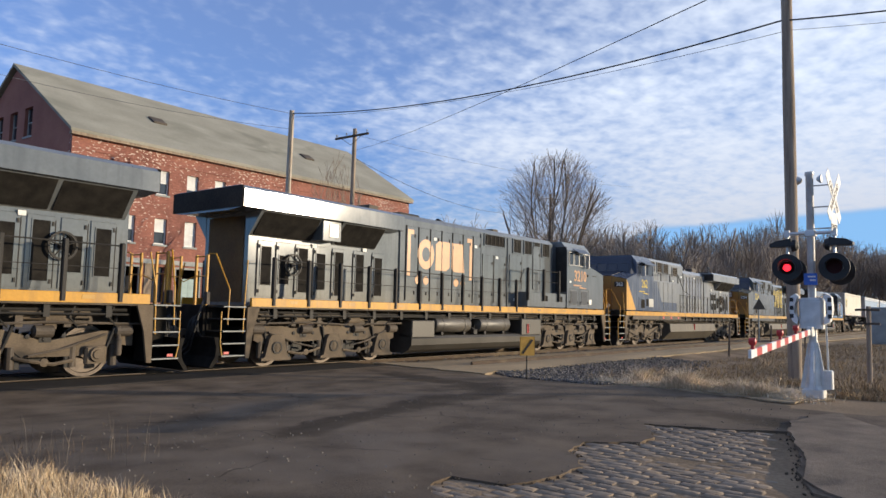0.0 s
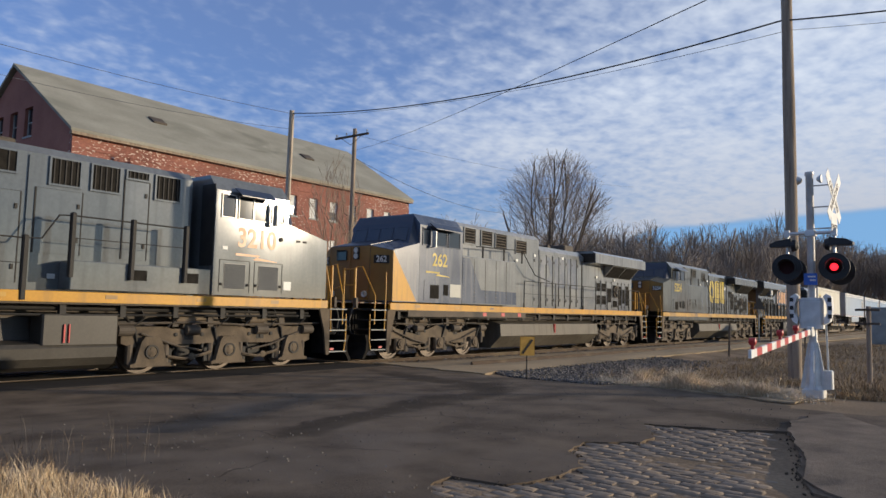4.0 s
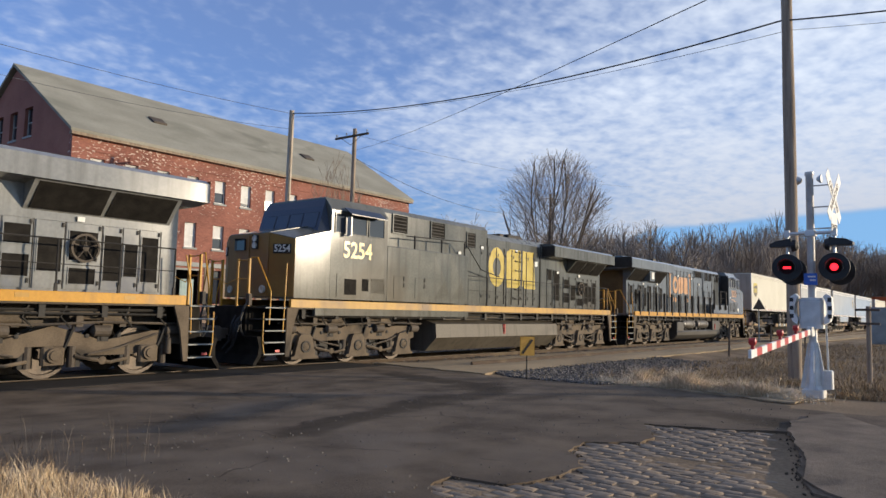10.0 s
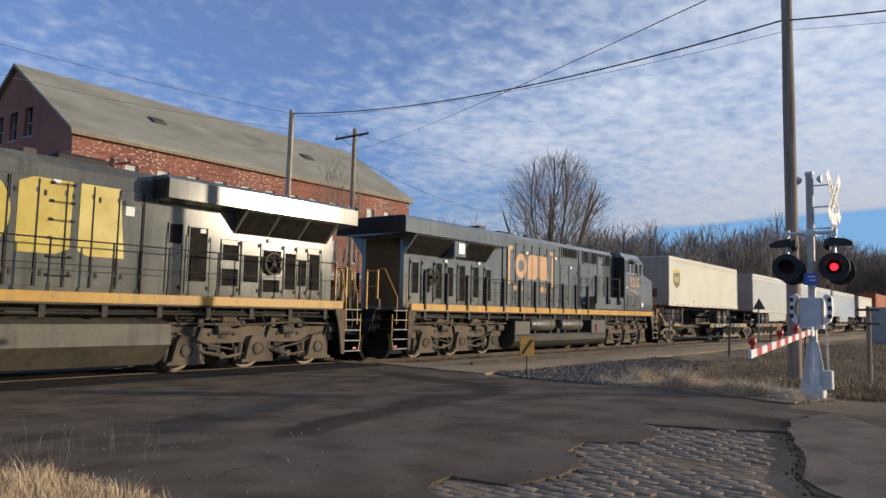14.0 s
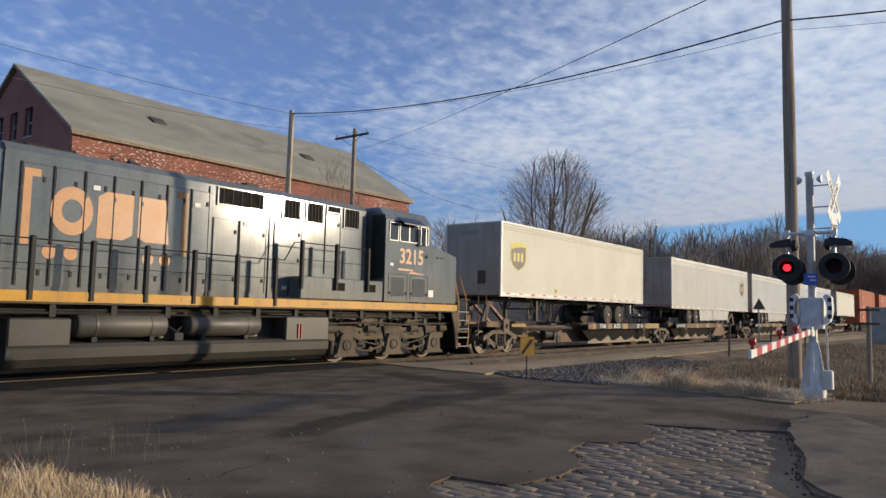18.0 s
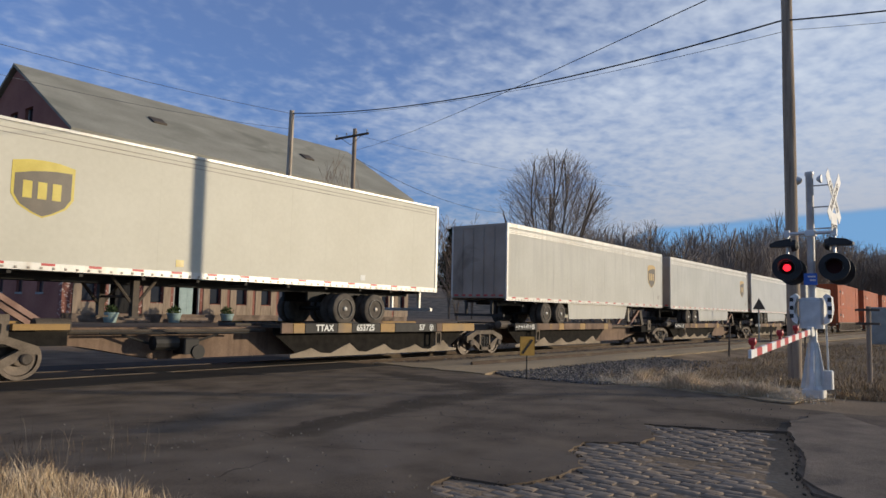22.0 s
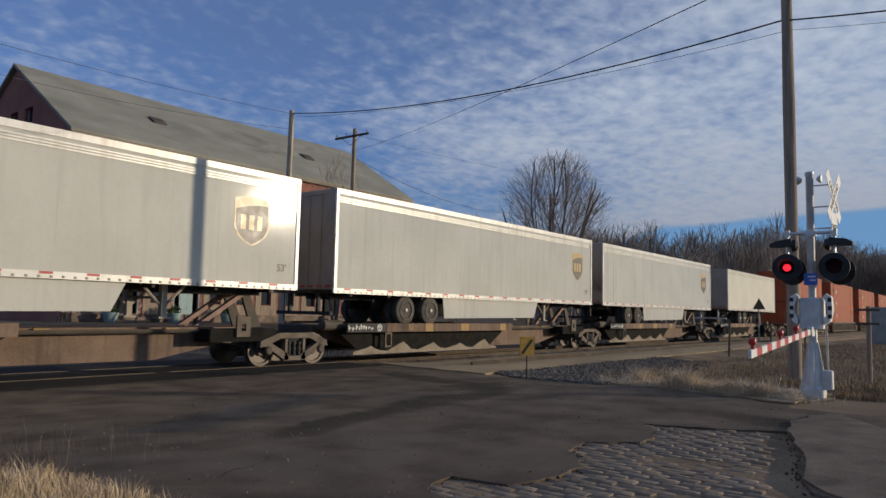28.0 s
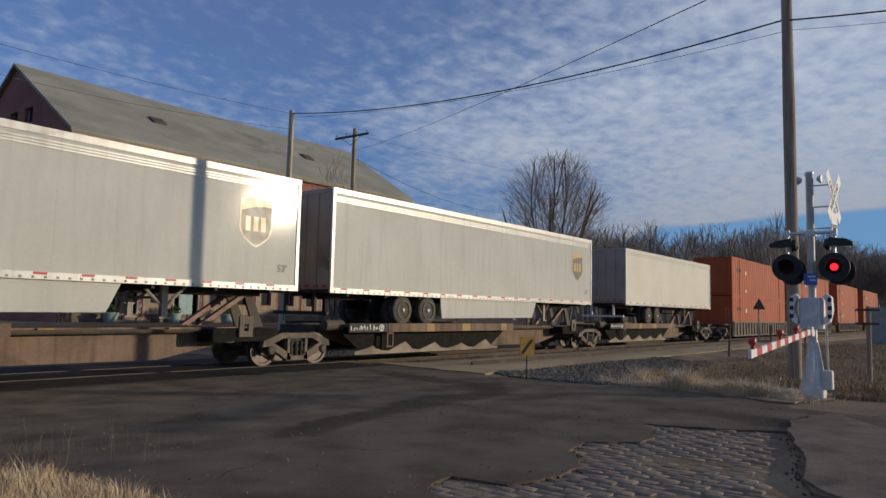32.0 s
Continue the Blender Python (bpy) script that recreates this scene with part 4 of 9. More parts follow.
    for x in (cols[1], cols[3], cols[9]):
        steps = thing("door_steps", "worn stone steps up to the mill's door", "steps", pose(x, MY0, 0), "steps of the mill")
        for k in range(3):
            st = bmesh.new()
            box(st, -1.05, 1.05, -1.25 + 0.36 * k, -0.125, 0.50 + 0.18 * k, 0.68 + 0.18 * k, 0.015)
            part("tread", st, STONE_BASE, steps)


def planter(x, y, seed):
    rng = np.random.default_rng(seed)
    z = ground_z(x, y)
    t = thing("planter", "green tub with a low shrub in front of the mill", "planter", pose(x, y, z - 0.02), "planters by the mill")
    bm = bmesh.new()
    lathe(bm, (0, 0, 0), "z", [(0, 0.30), (0.05, 0.32), (0.48, 0.42), (0.50, 0.46), (0.58, 0.46), (0.58, 0.40), (0.48, 0.38)], 16)
    part("tub", bm, DOOR_GREEN, t, "faded green tub", True)
    v, f = [], []
    for k in range(260):
        d = rng.normal(0, 1, 3)
        d /= np.linalg.norm(d)
        c = np.array((0, 0, 0.72)) + d * (0.42, 0.42, 0.34) * rng.uniform(0.4, 1.05)
        m = np.array(Euler(rng.uniform(0, 6.28, 3)).to_matrix()) * rng.uniform(0.05, 0.11)
        o = len(v)
        v += [c + m @ np.array(q) for q in ((-1, 0, 0), (0, -0.45, 0.1), (1, 0, 0), (0, 0.45, 0.1))]
        f.append((o, o + 1, o + 2, o + 3))
    me = bpy.data.meshes.new("shrub")
    me.from_pydata(v, [], f)
    me.materials.append(SHRUB)
    part("shrub", me, SHRUB, t, "low green shrub")


mill()
for i, px in enumerate((20.6, 24.6, 28.4)):
    planter(px, 23.9, 60 + i)


# ---- poles, wires ----
def pole(name, x, y, z0, z1, r0, r1, mat, label, lean=(0, 0)):
    t = thing(name, label, "utility pole", pose(x, y, z0 - 0.1), "utility poles")
    b = bmesh.new()
    h = z1 - z0 + 0.1
    lathe(b, (0, 0, 0), "z", [(h * k / 8, r0 + (r1 - r0) * k / 8 + 0.006 * math.sin(k * 2.1)) for k in range(9)], 14)
    for v in b.verts:
        v.co.x += lean[0] * v.co.z / h
        v.co.y += lean[1] * v.co.z / h
    part("shaft", b, mat, t, smooth=True)
    return t


def crossarm(t, z, half, mat, ang=0, pins=4):
    b = bmesh.new()
    box(b, -half, half, -0.05, 0.05, z - 0.06, z + 0.06, 0.01)
    arm = part("crossarm", b, mat, t, at=pose(0, 0.16, 0, 0, 0, ang))
    for k in range(pins):
        x = -half + 0.12 + (2 * half - 0.24) * k / (pins - 1)
        b = bmesh.new()
        lathe(b, (x, 0, z + 0.06), "z", [(0, 0.02), (0.08, 0.02), (0.09, 0.045), (0.17, 0.04), (0.19, 0.02)], 8)
        part("insulator", b, TRIM, arm, "grey insulator")
    b = bmesh.new()
    for s in (-1, 1):
        rod(b, (s * half * 0.6, 0, z - 0.05), (0, -0.05, z - 0.55), 0.015, n=5)
    part("brace", b, mat, arm)


def wire(name, p, q, sag, r, mat, label, n=24):
    p, q = Vector(p), Vector(q)
    b = bmesh.new()
    pts = [p.lerp(q, i / n) - Vector((0, 0, 4 * sag * (i / n) * (1 - i / n))) for i in range(n + 1)]
    pipe(b, pts, r, 5)
    return solid(name, b, mat, label, "cable", group="overhead cables")


POLE_B = (18.35, -12.1)
pole("utility_pole", *POLE_B, 0.15, 13.5, 0.15, 0.115, POLE_BROWN, "tall weathered grey wooden utility pole beside the crossing", (-0.10, 0))
pa = pole("utility_pole", 21.4, 10.0, 0.2, 10.85, 0.15, 0.12, POLE_WOOD, "sunlit wooden utility pole behind the track", (0.12, 0))
pc = pole("utility_pole", 29.6, 14.0, 0.2, 12.35, 0.16, 0.12, POLE_BROWN, "brown wooden pole with a crossarm in front of the mill", (0.1, 0))
crossarm(pc, 11.80, 1.36, POLE_DARK, -89)
wire("overhead_cable", (21.55, 9.9, 10.72), (18.23, -12.1, 8.82), 0.62, 0.022, CABLE, "thick black cable slung between two poles")
wire("overhead_wire", (21.55, 10.0, 10.55), (18.23, -12.1, 8.53), 0.45, 0.007, WIRE, "thin grey wire slung between two poles")
wire("overhead_cable", (18.2, -12.1, 8.78), (18.9, -17.5, 8.45), 0.05, 0.020, CABLE, "thick black cable running on over the road")
wire("overhead_wire", (18.2, -12.1, 8.53), (18.9, -17.5, 8.15), 0.05, 0.006, WIRE, "thin grey wire running on over the road")
wire("overhead_wire", (29.6, 14.0, 11.0), (8.87, -13.08, 5.57), 0.22, 0.007, CABLE, "thin dark wire rising over the road")
wire("overhead_wire", (9.0, 11.5, 10.60), (21.4, 10.0, 10.7), 0.12, 0.010, WIRE, "thin wire along the far side of the track")
wire("overhead_wire", (9.0, 11.6, 9.55), (21.4, 10.0, 9.95), 0.2, 0.009, WIRE, "thin wire along the far side of the track")
wire("overhead_wire", (29.7, 14.0, 10.6), (63.4, 23.8, 12.1), 0.9, 0.014, CABLE, "thin dark wire leading into the distance")
wire("overhead_wire", (29.7, 14.0, 12.0), (66.0, 11.8, 14.2), 0.5, 0.008, WIRE, "thin grey wire leading into the distance")
wire("overhead_wire", (9.57, 10.58, 6.09), (18.3, 24.9, 8.6), 0.08, 0.012, WIRE, "service wire to the mill's gable")
wire("overhead_wire", (9.6, 10.6, 5.61), (18.3, 24.9, 8.0), 0.08, 0.012, WIRE, "service wire to the mill's gable")
drop = bmesh.new()
pipe(drop, [(21.55, 9.85, 10.72), (21.42, 9.83, 10.3), (21.40, 9.84, 9.0), (21.40, 9.84, 1.0)], 0.018)
part("down_lead", drop, CABLE, pa, "black cable down the pole", at=Matrix.Translation((-21.4, -10.0, -0.1)))
for x, y, z1, arms in ((83.1, 30.4, 17.6, ((17.0, 1.3),)), (115.8, 29.5, 14.6, ((14.2, 1.5), (13.2, 1.5))), (131.7, 25.3, 14.3, ((13.9, 1.5), (12.9, 1.5)))):
    t = pole("utility_pole", x, y, ground_z(x, y), z1, 0.2, 0.16, POLE_DARK, "distant dark pole with crossarms before the woods")
    for z, half in arms:
        crossarm(t, z - ground_z(x, y), half, POLE_DARK, -35)


# ---- crossing signal with its gate ----
SX, SY, SZ, SCALE = 14.44, -13.20, 0.269, 0.9286


def lamp_head(parent, x, y, z, yaw, lit):
    """A flashing lamp: dark background ring, hood, glowing lens behind two blades added to imitate flashing."""
    m = pose(x, y, z, 0, 0, yaw)          # faces local -x
    b = bmesh.new()
    lathe(b, (0, 0, 0), "x", [(0.0, 0.135), (0.0, 0.268), (0.02, 0.275), (0.03, 0.275), (0.03, 0.135)], 28, True)
    head = part("background_disc", b, SIGNAL_BLACK, parent, "round black lamp background", at=m)
    b = bmesh.new()
    lathe(b, (0, 0, 0), "x", [(0.10, 0.15), (0.26, 0.10), (0.30, 0.04)], 18)
    part("lamp_case", b, SIGNAL_BLACK, head, smooth=True)
    b = bmesh.new()
    n, ro, ri = 18, 0.16, 0.15
    ring = []
    for k in range(n + 1):
        a = math.pi * (1.12 - 1.24 * k / n)
        ln = -0.30 if 3 < k < n - 3 else -0.18
        ring.append([b.verts.new((q, rr * math.cos(a), rr * math.sin(a))) for q, rr in ((0.0, ro), (ln, ro), (ln, ri), (0.0, ri))])
    for r0, r1 in zip(ring, ring[1:]):
        for i in range(4):
            b.faces.new((r0[i], r0[(i + 1) % 4], r1[(i + 1) % 4], r1[i]))
    part("hood", b, SIGNAL_BLACK, head, "black lamp hood", True)
    b = bmesh.new()
    lathe(b, (0, 0, 0), "x", [(0.050, 0.02), (0.052, 0.055), (0.057, 0.072)], 22)
    part("lens", b, LAMP_RED, head, "glowing red lens", True)
    b = bmesh.new()
    lathe(b, (0, 0, 0), "x", [(0.058, 0.072), (0.07, 0.134), (0.10, 0.15)], 22)
    part("lens_rim", b, LENS_DARK, head, "dark red lens rim", True)
    if not lit:
        return head
    # invented blades hide the glowing lens while its lamp is off
    for s in (-1, 1):
        b = bmesh.new()
        pts = [(0.137 * math.cos(a), s * 0.137 * math.sin(a)) for a in np.linspace(0, math.pi, 13)]
        f = [b.verts.new((0.034, p[0], p[1])) for p in pts]
        k = [b.verts.new((0.040, p[0], p[1])) for p in pts]
        b.faces.new(f), b.faces.new(k[::-1])
        for i in range(13):
            j = (i + 1) % 13
            b.faces.new((f[i], k[i], k[j], f[j]))
        o = part("shutter_up" if s > 0 else "shutter_down", b, LENS_DARK, head, "added dark red blade that covers the lens to imitate flashing")
        FLASH.append((o, s, lit))
    return head


FLASH = []


def crossing_signal():
    S = thing("crossing_signal", "silver crossing signal mast with red lamps, crossbuck and gate machine", "crossing signal", pose(SX, SY, SZ) @ Matrix.Scale(SCALE, 4))
    b = bmesh.new()
    lathe(b, (0, 0, 0), "z", [(0.9, 0.075), (4.25, 0.07), (4.27, 0.085), (4.33, 0.085), (4.34, 0.05)], 18)
    part("mast", b, ALUMINIUM, S, "silver-painted mast", True)
    b = bmesh.new()
    box(b, -0.19, 0.19, -0.19, 0.19, -0.30, 0.05, 0.02)
    prism(b, [(-0.24, 0.05), (0.24, 0.05), (0.09, 0.95), (-0.09, 0.95)], -0.03, 0.03)
    prism(b, [(-0.24, 0.05), (0.24, 0.05), (0.09, 0.95), (-0.09, 0.95)], -0.03, 0.03, "x")
    lathe(b, (0, 0, 0), "z", [(0.05, 0.17), (0.12, 0.15), (0.95, 0.09)], 12)
    part("base", b, ALUMINIUM, S, "flared cast base")
    b = bmesh.new()
    box(b, -0.02, 0.16, -0.32, -0.17, 0.06, 0.42, 0.02)
    pipe(b, [(0.08, -0.24, 0.42), (0.07, -0.22, 1.3), (0.02, -0.14, 1.8)], 0.02)
    part("junction_box", b, ALUMINIUM, S, "small silver junction box with conduit")
    b = bmesh.new()
    for s in (-1, 1):
        lathe(b, (0, s * 0.13, 4.18), "y", [(s * 0.0, 0.03), (s * 0.04, 0.07), (s * 0.09, 0.09), (s * 0.10, 0.03)], 12)
    part("bell", b, ALUMINIUM, S, "bell at the mast's top", True)
    # crossbuck, facing the road's traffic
    cb = bmesh.new()
    for k in range(3):
        z = 4.05 - 0.43 * k
        rod(cb, (0, -0.05, z), (0.0, -0.42, z), 0.014, n=6)
    arms = part("bracket", cb, ALUMINIUM, S, "sign brackets")
    for ang, word in ((45, "RAILROAD"), (-45, "CROSSING")):
        b = bmesh.new()
        box(b, -0.61, 0.61, -0.115, 0.115, -0.004, 0.004)
        m = Matrix.Translation((0.0, -0.42 - (0.012 if ang > 0 else 0.0), 3.80)) @ pose(0, 0, 0, 0, 0, -5) @ FACE_ROAD @ pose(0, 0, 0, 0, 0, ang)
        bl = part("crossbuck_blade", b, WHITE_PAINT, S, "white crossbuck blade", at=m)
        lettering(word, 0.16, SIGNAL_BLACK, bl, pose(0, 0, 0.006), "lettering")
        lettering(word, 0.16, SIGNAL_BLACK, bl, pose(0, 0, -0.006, 0, 180, 0), "lettering")
    b = bmesh.new()
    box(b, -0.21, 0.21, -0.18, 0.18, -0.004, 0.004)
    pq = part("track_plaque", b, WHITE_PAINT, S, "white plaque under the crossbuck", at=Matrix.Translation((0, -0.42, 3.30)) @ pose(0, 0, 0, 0, 0, -5) @ FACE_ROAD)
    lettering("TRACKS", 0.11, SIGNAL_BLACK, pq, pose(0, -0.09, 0.006), "lettering")
    lettering("TRACKS", 0.11, SIGNAL_BLACK, pq, pose(0, -0.09, -0.006, 0, 180, 0), "lettering")
    # lamp arms
    b = bmesh.new()
    rod(b, (-0.05, -0.45, 3.10), (-0.05, 0.45, 3.10), 0.035, n=10)
    for s in (-1, 1):
        rod(b, (-0.05, s * 0.42, 3.10), (-0.05, s * 0.42, 2.55), 0.03, n=8)
        box(b, -0.10, 0.0, s * 0.42 - 0.05, s * 0.42 + 0.05, 3.03, 3.17)
    box(b, -0.1, 0.1, -0.1, 0.1, 3.04, 3.16, 0.02)
    part("lamp_arm", b, ALUMINIUM, S, "silver lamp arms")
    lamp_head(S, -0.14, 0.42, 2.42, 8, "L")
    lamp_head(S, -0.14, -0.42, 2.42, 8, "R")
    lamp_head(S, 0.34, -0.46, 2.36, 172, None)
    lamp_head(S, 0.34, 0.40, 2.36, 172, None)
    for s in (-1, 1):
        b = bmesh.new()
        prism(b, [(s * 0.34, 2.84), (s * 0.74, 2.84), (s * 0.74, 2.90), (s * 0.62, 2.96), (s * 0.34, 3.00)], -0.13, 0.13, "x")
        lathe(b, (0.0, s * 0.34, 2.87), "y", [(0, 0.13), (-s * 0.08, 0.11), (-s * 0.12, 0.05)], 16)
        part("side_lamp", b, SIGNAL_BLACK, S, "black hooded lamp seen from its side")
    b = bmesh.new()
    box(b, -0.115, -0.108, -0.12, 0.12, 2.07, 2.30, 0.0)
    bs = part("blue_notice", b, BLUE_SIGN, S, "small blue notice")
    b = bmesh.new()
    for k, (z, w) in enumerate(((2.22, 0.07), (2.15, 0.05))):
        box(b, -0.120, -0.115, -0.09, -0.09 + w * 2, z, z + 0.03)
    part("notice_bar", b, WHITE_PAINT, bs)
    # gate machine with counterweights
    b = bmesh.new()
    box(b, -0.20, 0.16, -0.21, 0.21, 1.22, 1.82, 0.04)
    box(b, -0.225, -0.20, -0.18, 0.18, 1.35, 1.75, 0.01)
    gm = part("gate_machine", b, ALUMINIUM, S, "silver gate machine case")
    for s in (-1, 1):
        b = bmesh.new()
        prism(b, [(s * 0.24, 1.30), (s * 0.33, 1.36), (s * 0.38, 1.58), (s * 0.36, 1.84), (s * 0.27, 1.90), (s * 0.22, 1.84), (s * 0.28, 1.70), (s * 0.29, 1.52), (s * 0.22, 1.40)], -0.20, 0.02, "x")
        part("counterweight", b, WHITE_PAINT, gm, "white counterweight arm")
        b = bmesh.new()
        for k in range(3):
            ya, yb = sorted((s * 0.30, s * 0.37))
            box(b, -0.206, -0.201, ya, yb, 1.42 + 0.16 * k, 1.50 + 0.16 * k)
        part("weight_mark", b, SIGNAL_BLACK, gm)
    return S


def crossing_gate():
    """The lowered arm across the road, striped red and white, with three lamps."""
    G = thing("crossing_gate", "lowered red and white striped gate arm with small lamps", "gate arm", pose(SX, SY, SZ) @ Matrix.Scale(SCALE, 4))
    x1, y1 = -5.8, -0.3
    z0, z1 = 1.18, 0.93
    n = 15
    mats = (WHITE_PAINT, RED_PAINT)
    ang = math.degrees(math.atan2(y1, x1))
    length = math.hypot(x1, y1)
    m = pose(0, -0.0, z0, 0, math.degrees(math.atan2(z0 - z1, length)), ang)
    b = bmesh.new()
    box(b, 0.0, 0.5, -0.05, 0.05, -0.09, 0.09, 0.01)
    hub = part("arm_hub", b, ALUMINIUM, G, "silver arm socket", at=m)
    a = 0.5
    for k in range(n):
        c = 0.5 + (length - 0.5) * (k + 1) / n
        b = bmesh.new()
        box(b, a, c, -0.02, 0.02, -0.052, 0.052)
        part("arm_stripe", b, mats[k % 2], hub, "red stripe" if k % 2 else "white stripe")
        a = c
    for d in (length - 0.18, length * 0.62, length * 0.36):
        b = bmesh.new()
        lathe(b, (d, 0, 0.052), "z", [(0, 0.025), (0.05, 0.025), (0.06, 0.045), (0.12, 0.05), (0.14, 0.025)], 12)
        lathe(b, (d, 0, 0.155), "y", [(-0.05, 0.02), (-0.04, 0.045), (0.04, 0.045), (0.05, 0.02)], 12)
        part("arm_lamp", b, RED_PAINT, hub, "small red lamp on the arm", True)
    return G


crossing_signal()
crossing_gate()


def small_sign():
    x, y = 15.17, -6.74
    t = thing("marker_sign", "faded yellow square marker with a dark diagonal on a thin post", "sign", pose(x, y, ground_z(x, y) - 0.05, 0, 0, -38))
    b = bmesh.new()
    rod(b, (0, 0, 0), (0, 0, 0.75), 0.016, n=6)
    part("post", b, BLACK_IRON, t)
    b = bmesh.new()
    box(b, -0.19, 0.19, -0.03, -0.02, 0.60, 1.06, 0.01)
    pl = part("plate", b, YELLOW_SIGN, t)
    b = bmesh.new()
    prism(b, [(-0.15, 0.66), (-0.10, 0.64), (0.15, 0.97), (0.10, 1.0)], -0.036, -0.031)
    part("diagonal_bar", b, BLACK_IRON, pl)


def triangle_sign():
    t = thing("track_sign", "grey triangular sign on a post beside the track", "sign", pose(50, -3.6, ground_z(50, -3.6), 0, 0, -52))
    b = bmesh.new()
    rod(b, (0, 0, -0.05), (0, 0, 2.5), 0.05, n=8)
    part("post", b, TRIM, t)
    b = bmesh.new()
    prism(b, [(-0.42, 2.2), (0.42, 2.2), (0.0, 2.95)], -0.08, -0.055)
    part("plate", b, UNDER, t, "dark back of a triangular plate")


def marker_post():
    x, y = 17.9, -13.66
    t = thing("fence_post", "weathered post with two short cross boards", "post", pose(x, y, ground_z(x, y) - 0.05, 0, 1.5, -10))
    b = bmesh.new()
    lathe(b, (0, 0, 0), "z", [(0, 0.055), (1.0, 0.05), (1.78, 0.048)], 10)
    part("shaft", b, POLE_BROWN, t)
    for z in (1.70, 1.40):
        b = bmesh.new()
        box(b, -0.08, -0.05, -0.24, 0.24, z - 0.025, z + 0.025)
        part("cross_board", b, POLE_DARK, t)


def relay_box():
    x, y = 57.0, -10.4
    t = thing("relay_cabinet", "grey metal relay cabinet in the brush beside the track", "cabinet", pose(x, y, ground_z(x, y) - 0.02))
    b = bmesh.new()
    box(b, -0.6, 0.6, -1.4, 1.4, 0.0, 2.5, 0.04)
    cabn = part("case", b, TRIM, t, "grey sheet-metal case")
    b = bmesh.new()
    box(b, -0.63, -0.60, -1.3, -0.02, 0.15, 2.3, 0.01)
    part("door", b, TRIM, cabn)
    b = bmesh.new()
    box(b, -0.63, -0.60, 0.02, 1.3, 0.15, 2.3, 0.01)
    part("door", b, TRIM, cabn)


small_sign()
triangle_sign()
marker_post()
relay_box()
for x, y, h in ((34, -6.2, 1.5), (40, -6.6, 1.4), (47, -6.9, 1.6)):
    b = bmesh.new()
    rod(b, (0, 0, -0.1), (0, 0, h), 0.05, 0.045, 8)
    solid("line_post", b, POLE_DARK, "thin dark post beside the track", "post", group="thin posts", m=pose(x, y, ground_z(x, y), 1.5, 1, 0))


# ---- the train ----
RZ = 0.06          # top of rail


def travel(t):
    u = (t - 16) / 16
    return 4.3853 * t + 0.0475 * u * u - 0.1828 * u ** 3 - 0.0046 * u ** 4


def wheel_mesh(r, name, n=26):
    bm = bmesh.new()
    for s in (-1, 1):
        y = s * 0.76
        lathe(bm, (0, 0, 0), "y", [(y - 0.065 * s * 1.0, r + 0.025), (y - 0.04 * s, r + 0.025), (y - 0.03 * s, r), (y + 0.07 * s, r - 0.004), (y + 0.07 * s, r - 0.075), (y + 0.03 * s, r - 0.09), (y + 0.02 * s, 0.16), (y + 0.10 * s, 0.14), (y + 0.11 * s, 0.05)][:: 1], n)
    rod(bm, (0, -0.74, 0), (0, 0.74, 0), 0.085, n=10)
    return mesh_of(bm, name, WHEEL, True)


LOCO_WHEEL = wheel_mesh(0.53, "loco_wheelset")
CAR_WHEEL = wheel_mesh(0.42, "car_wheelset")


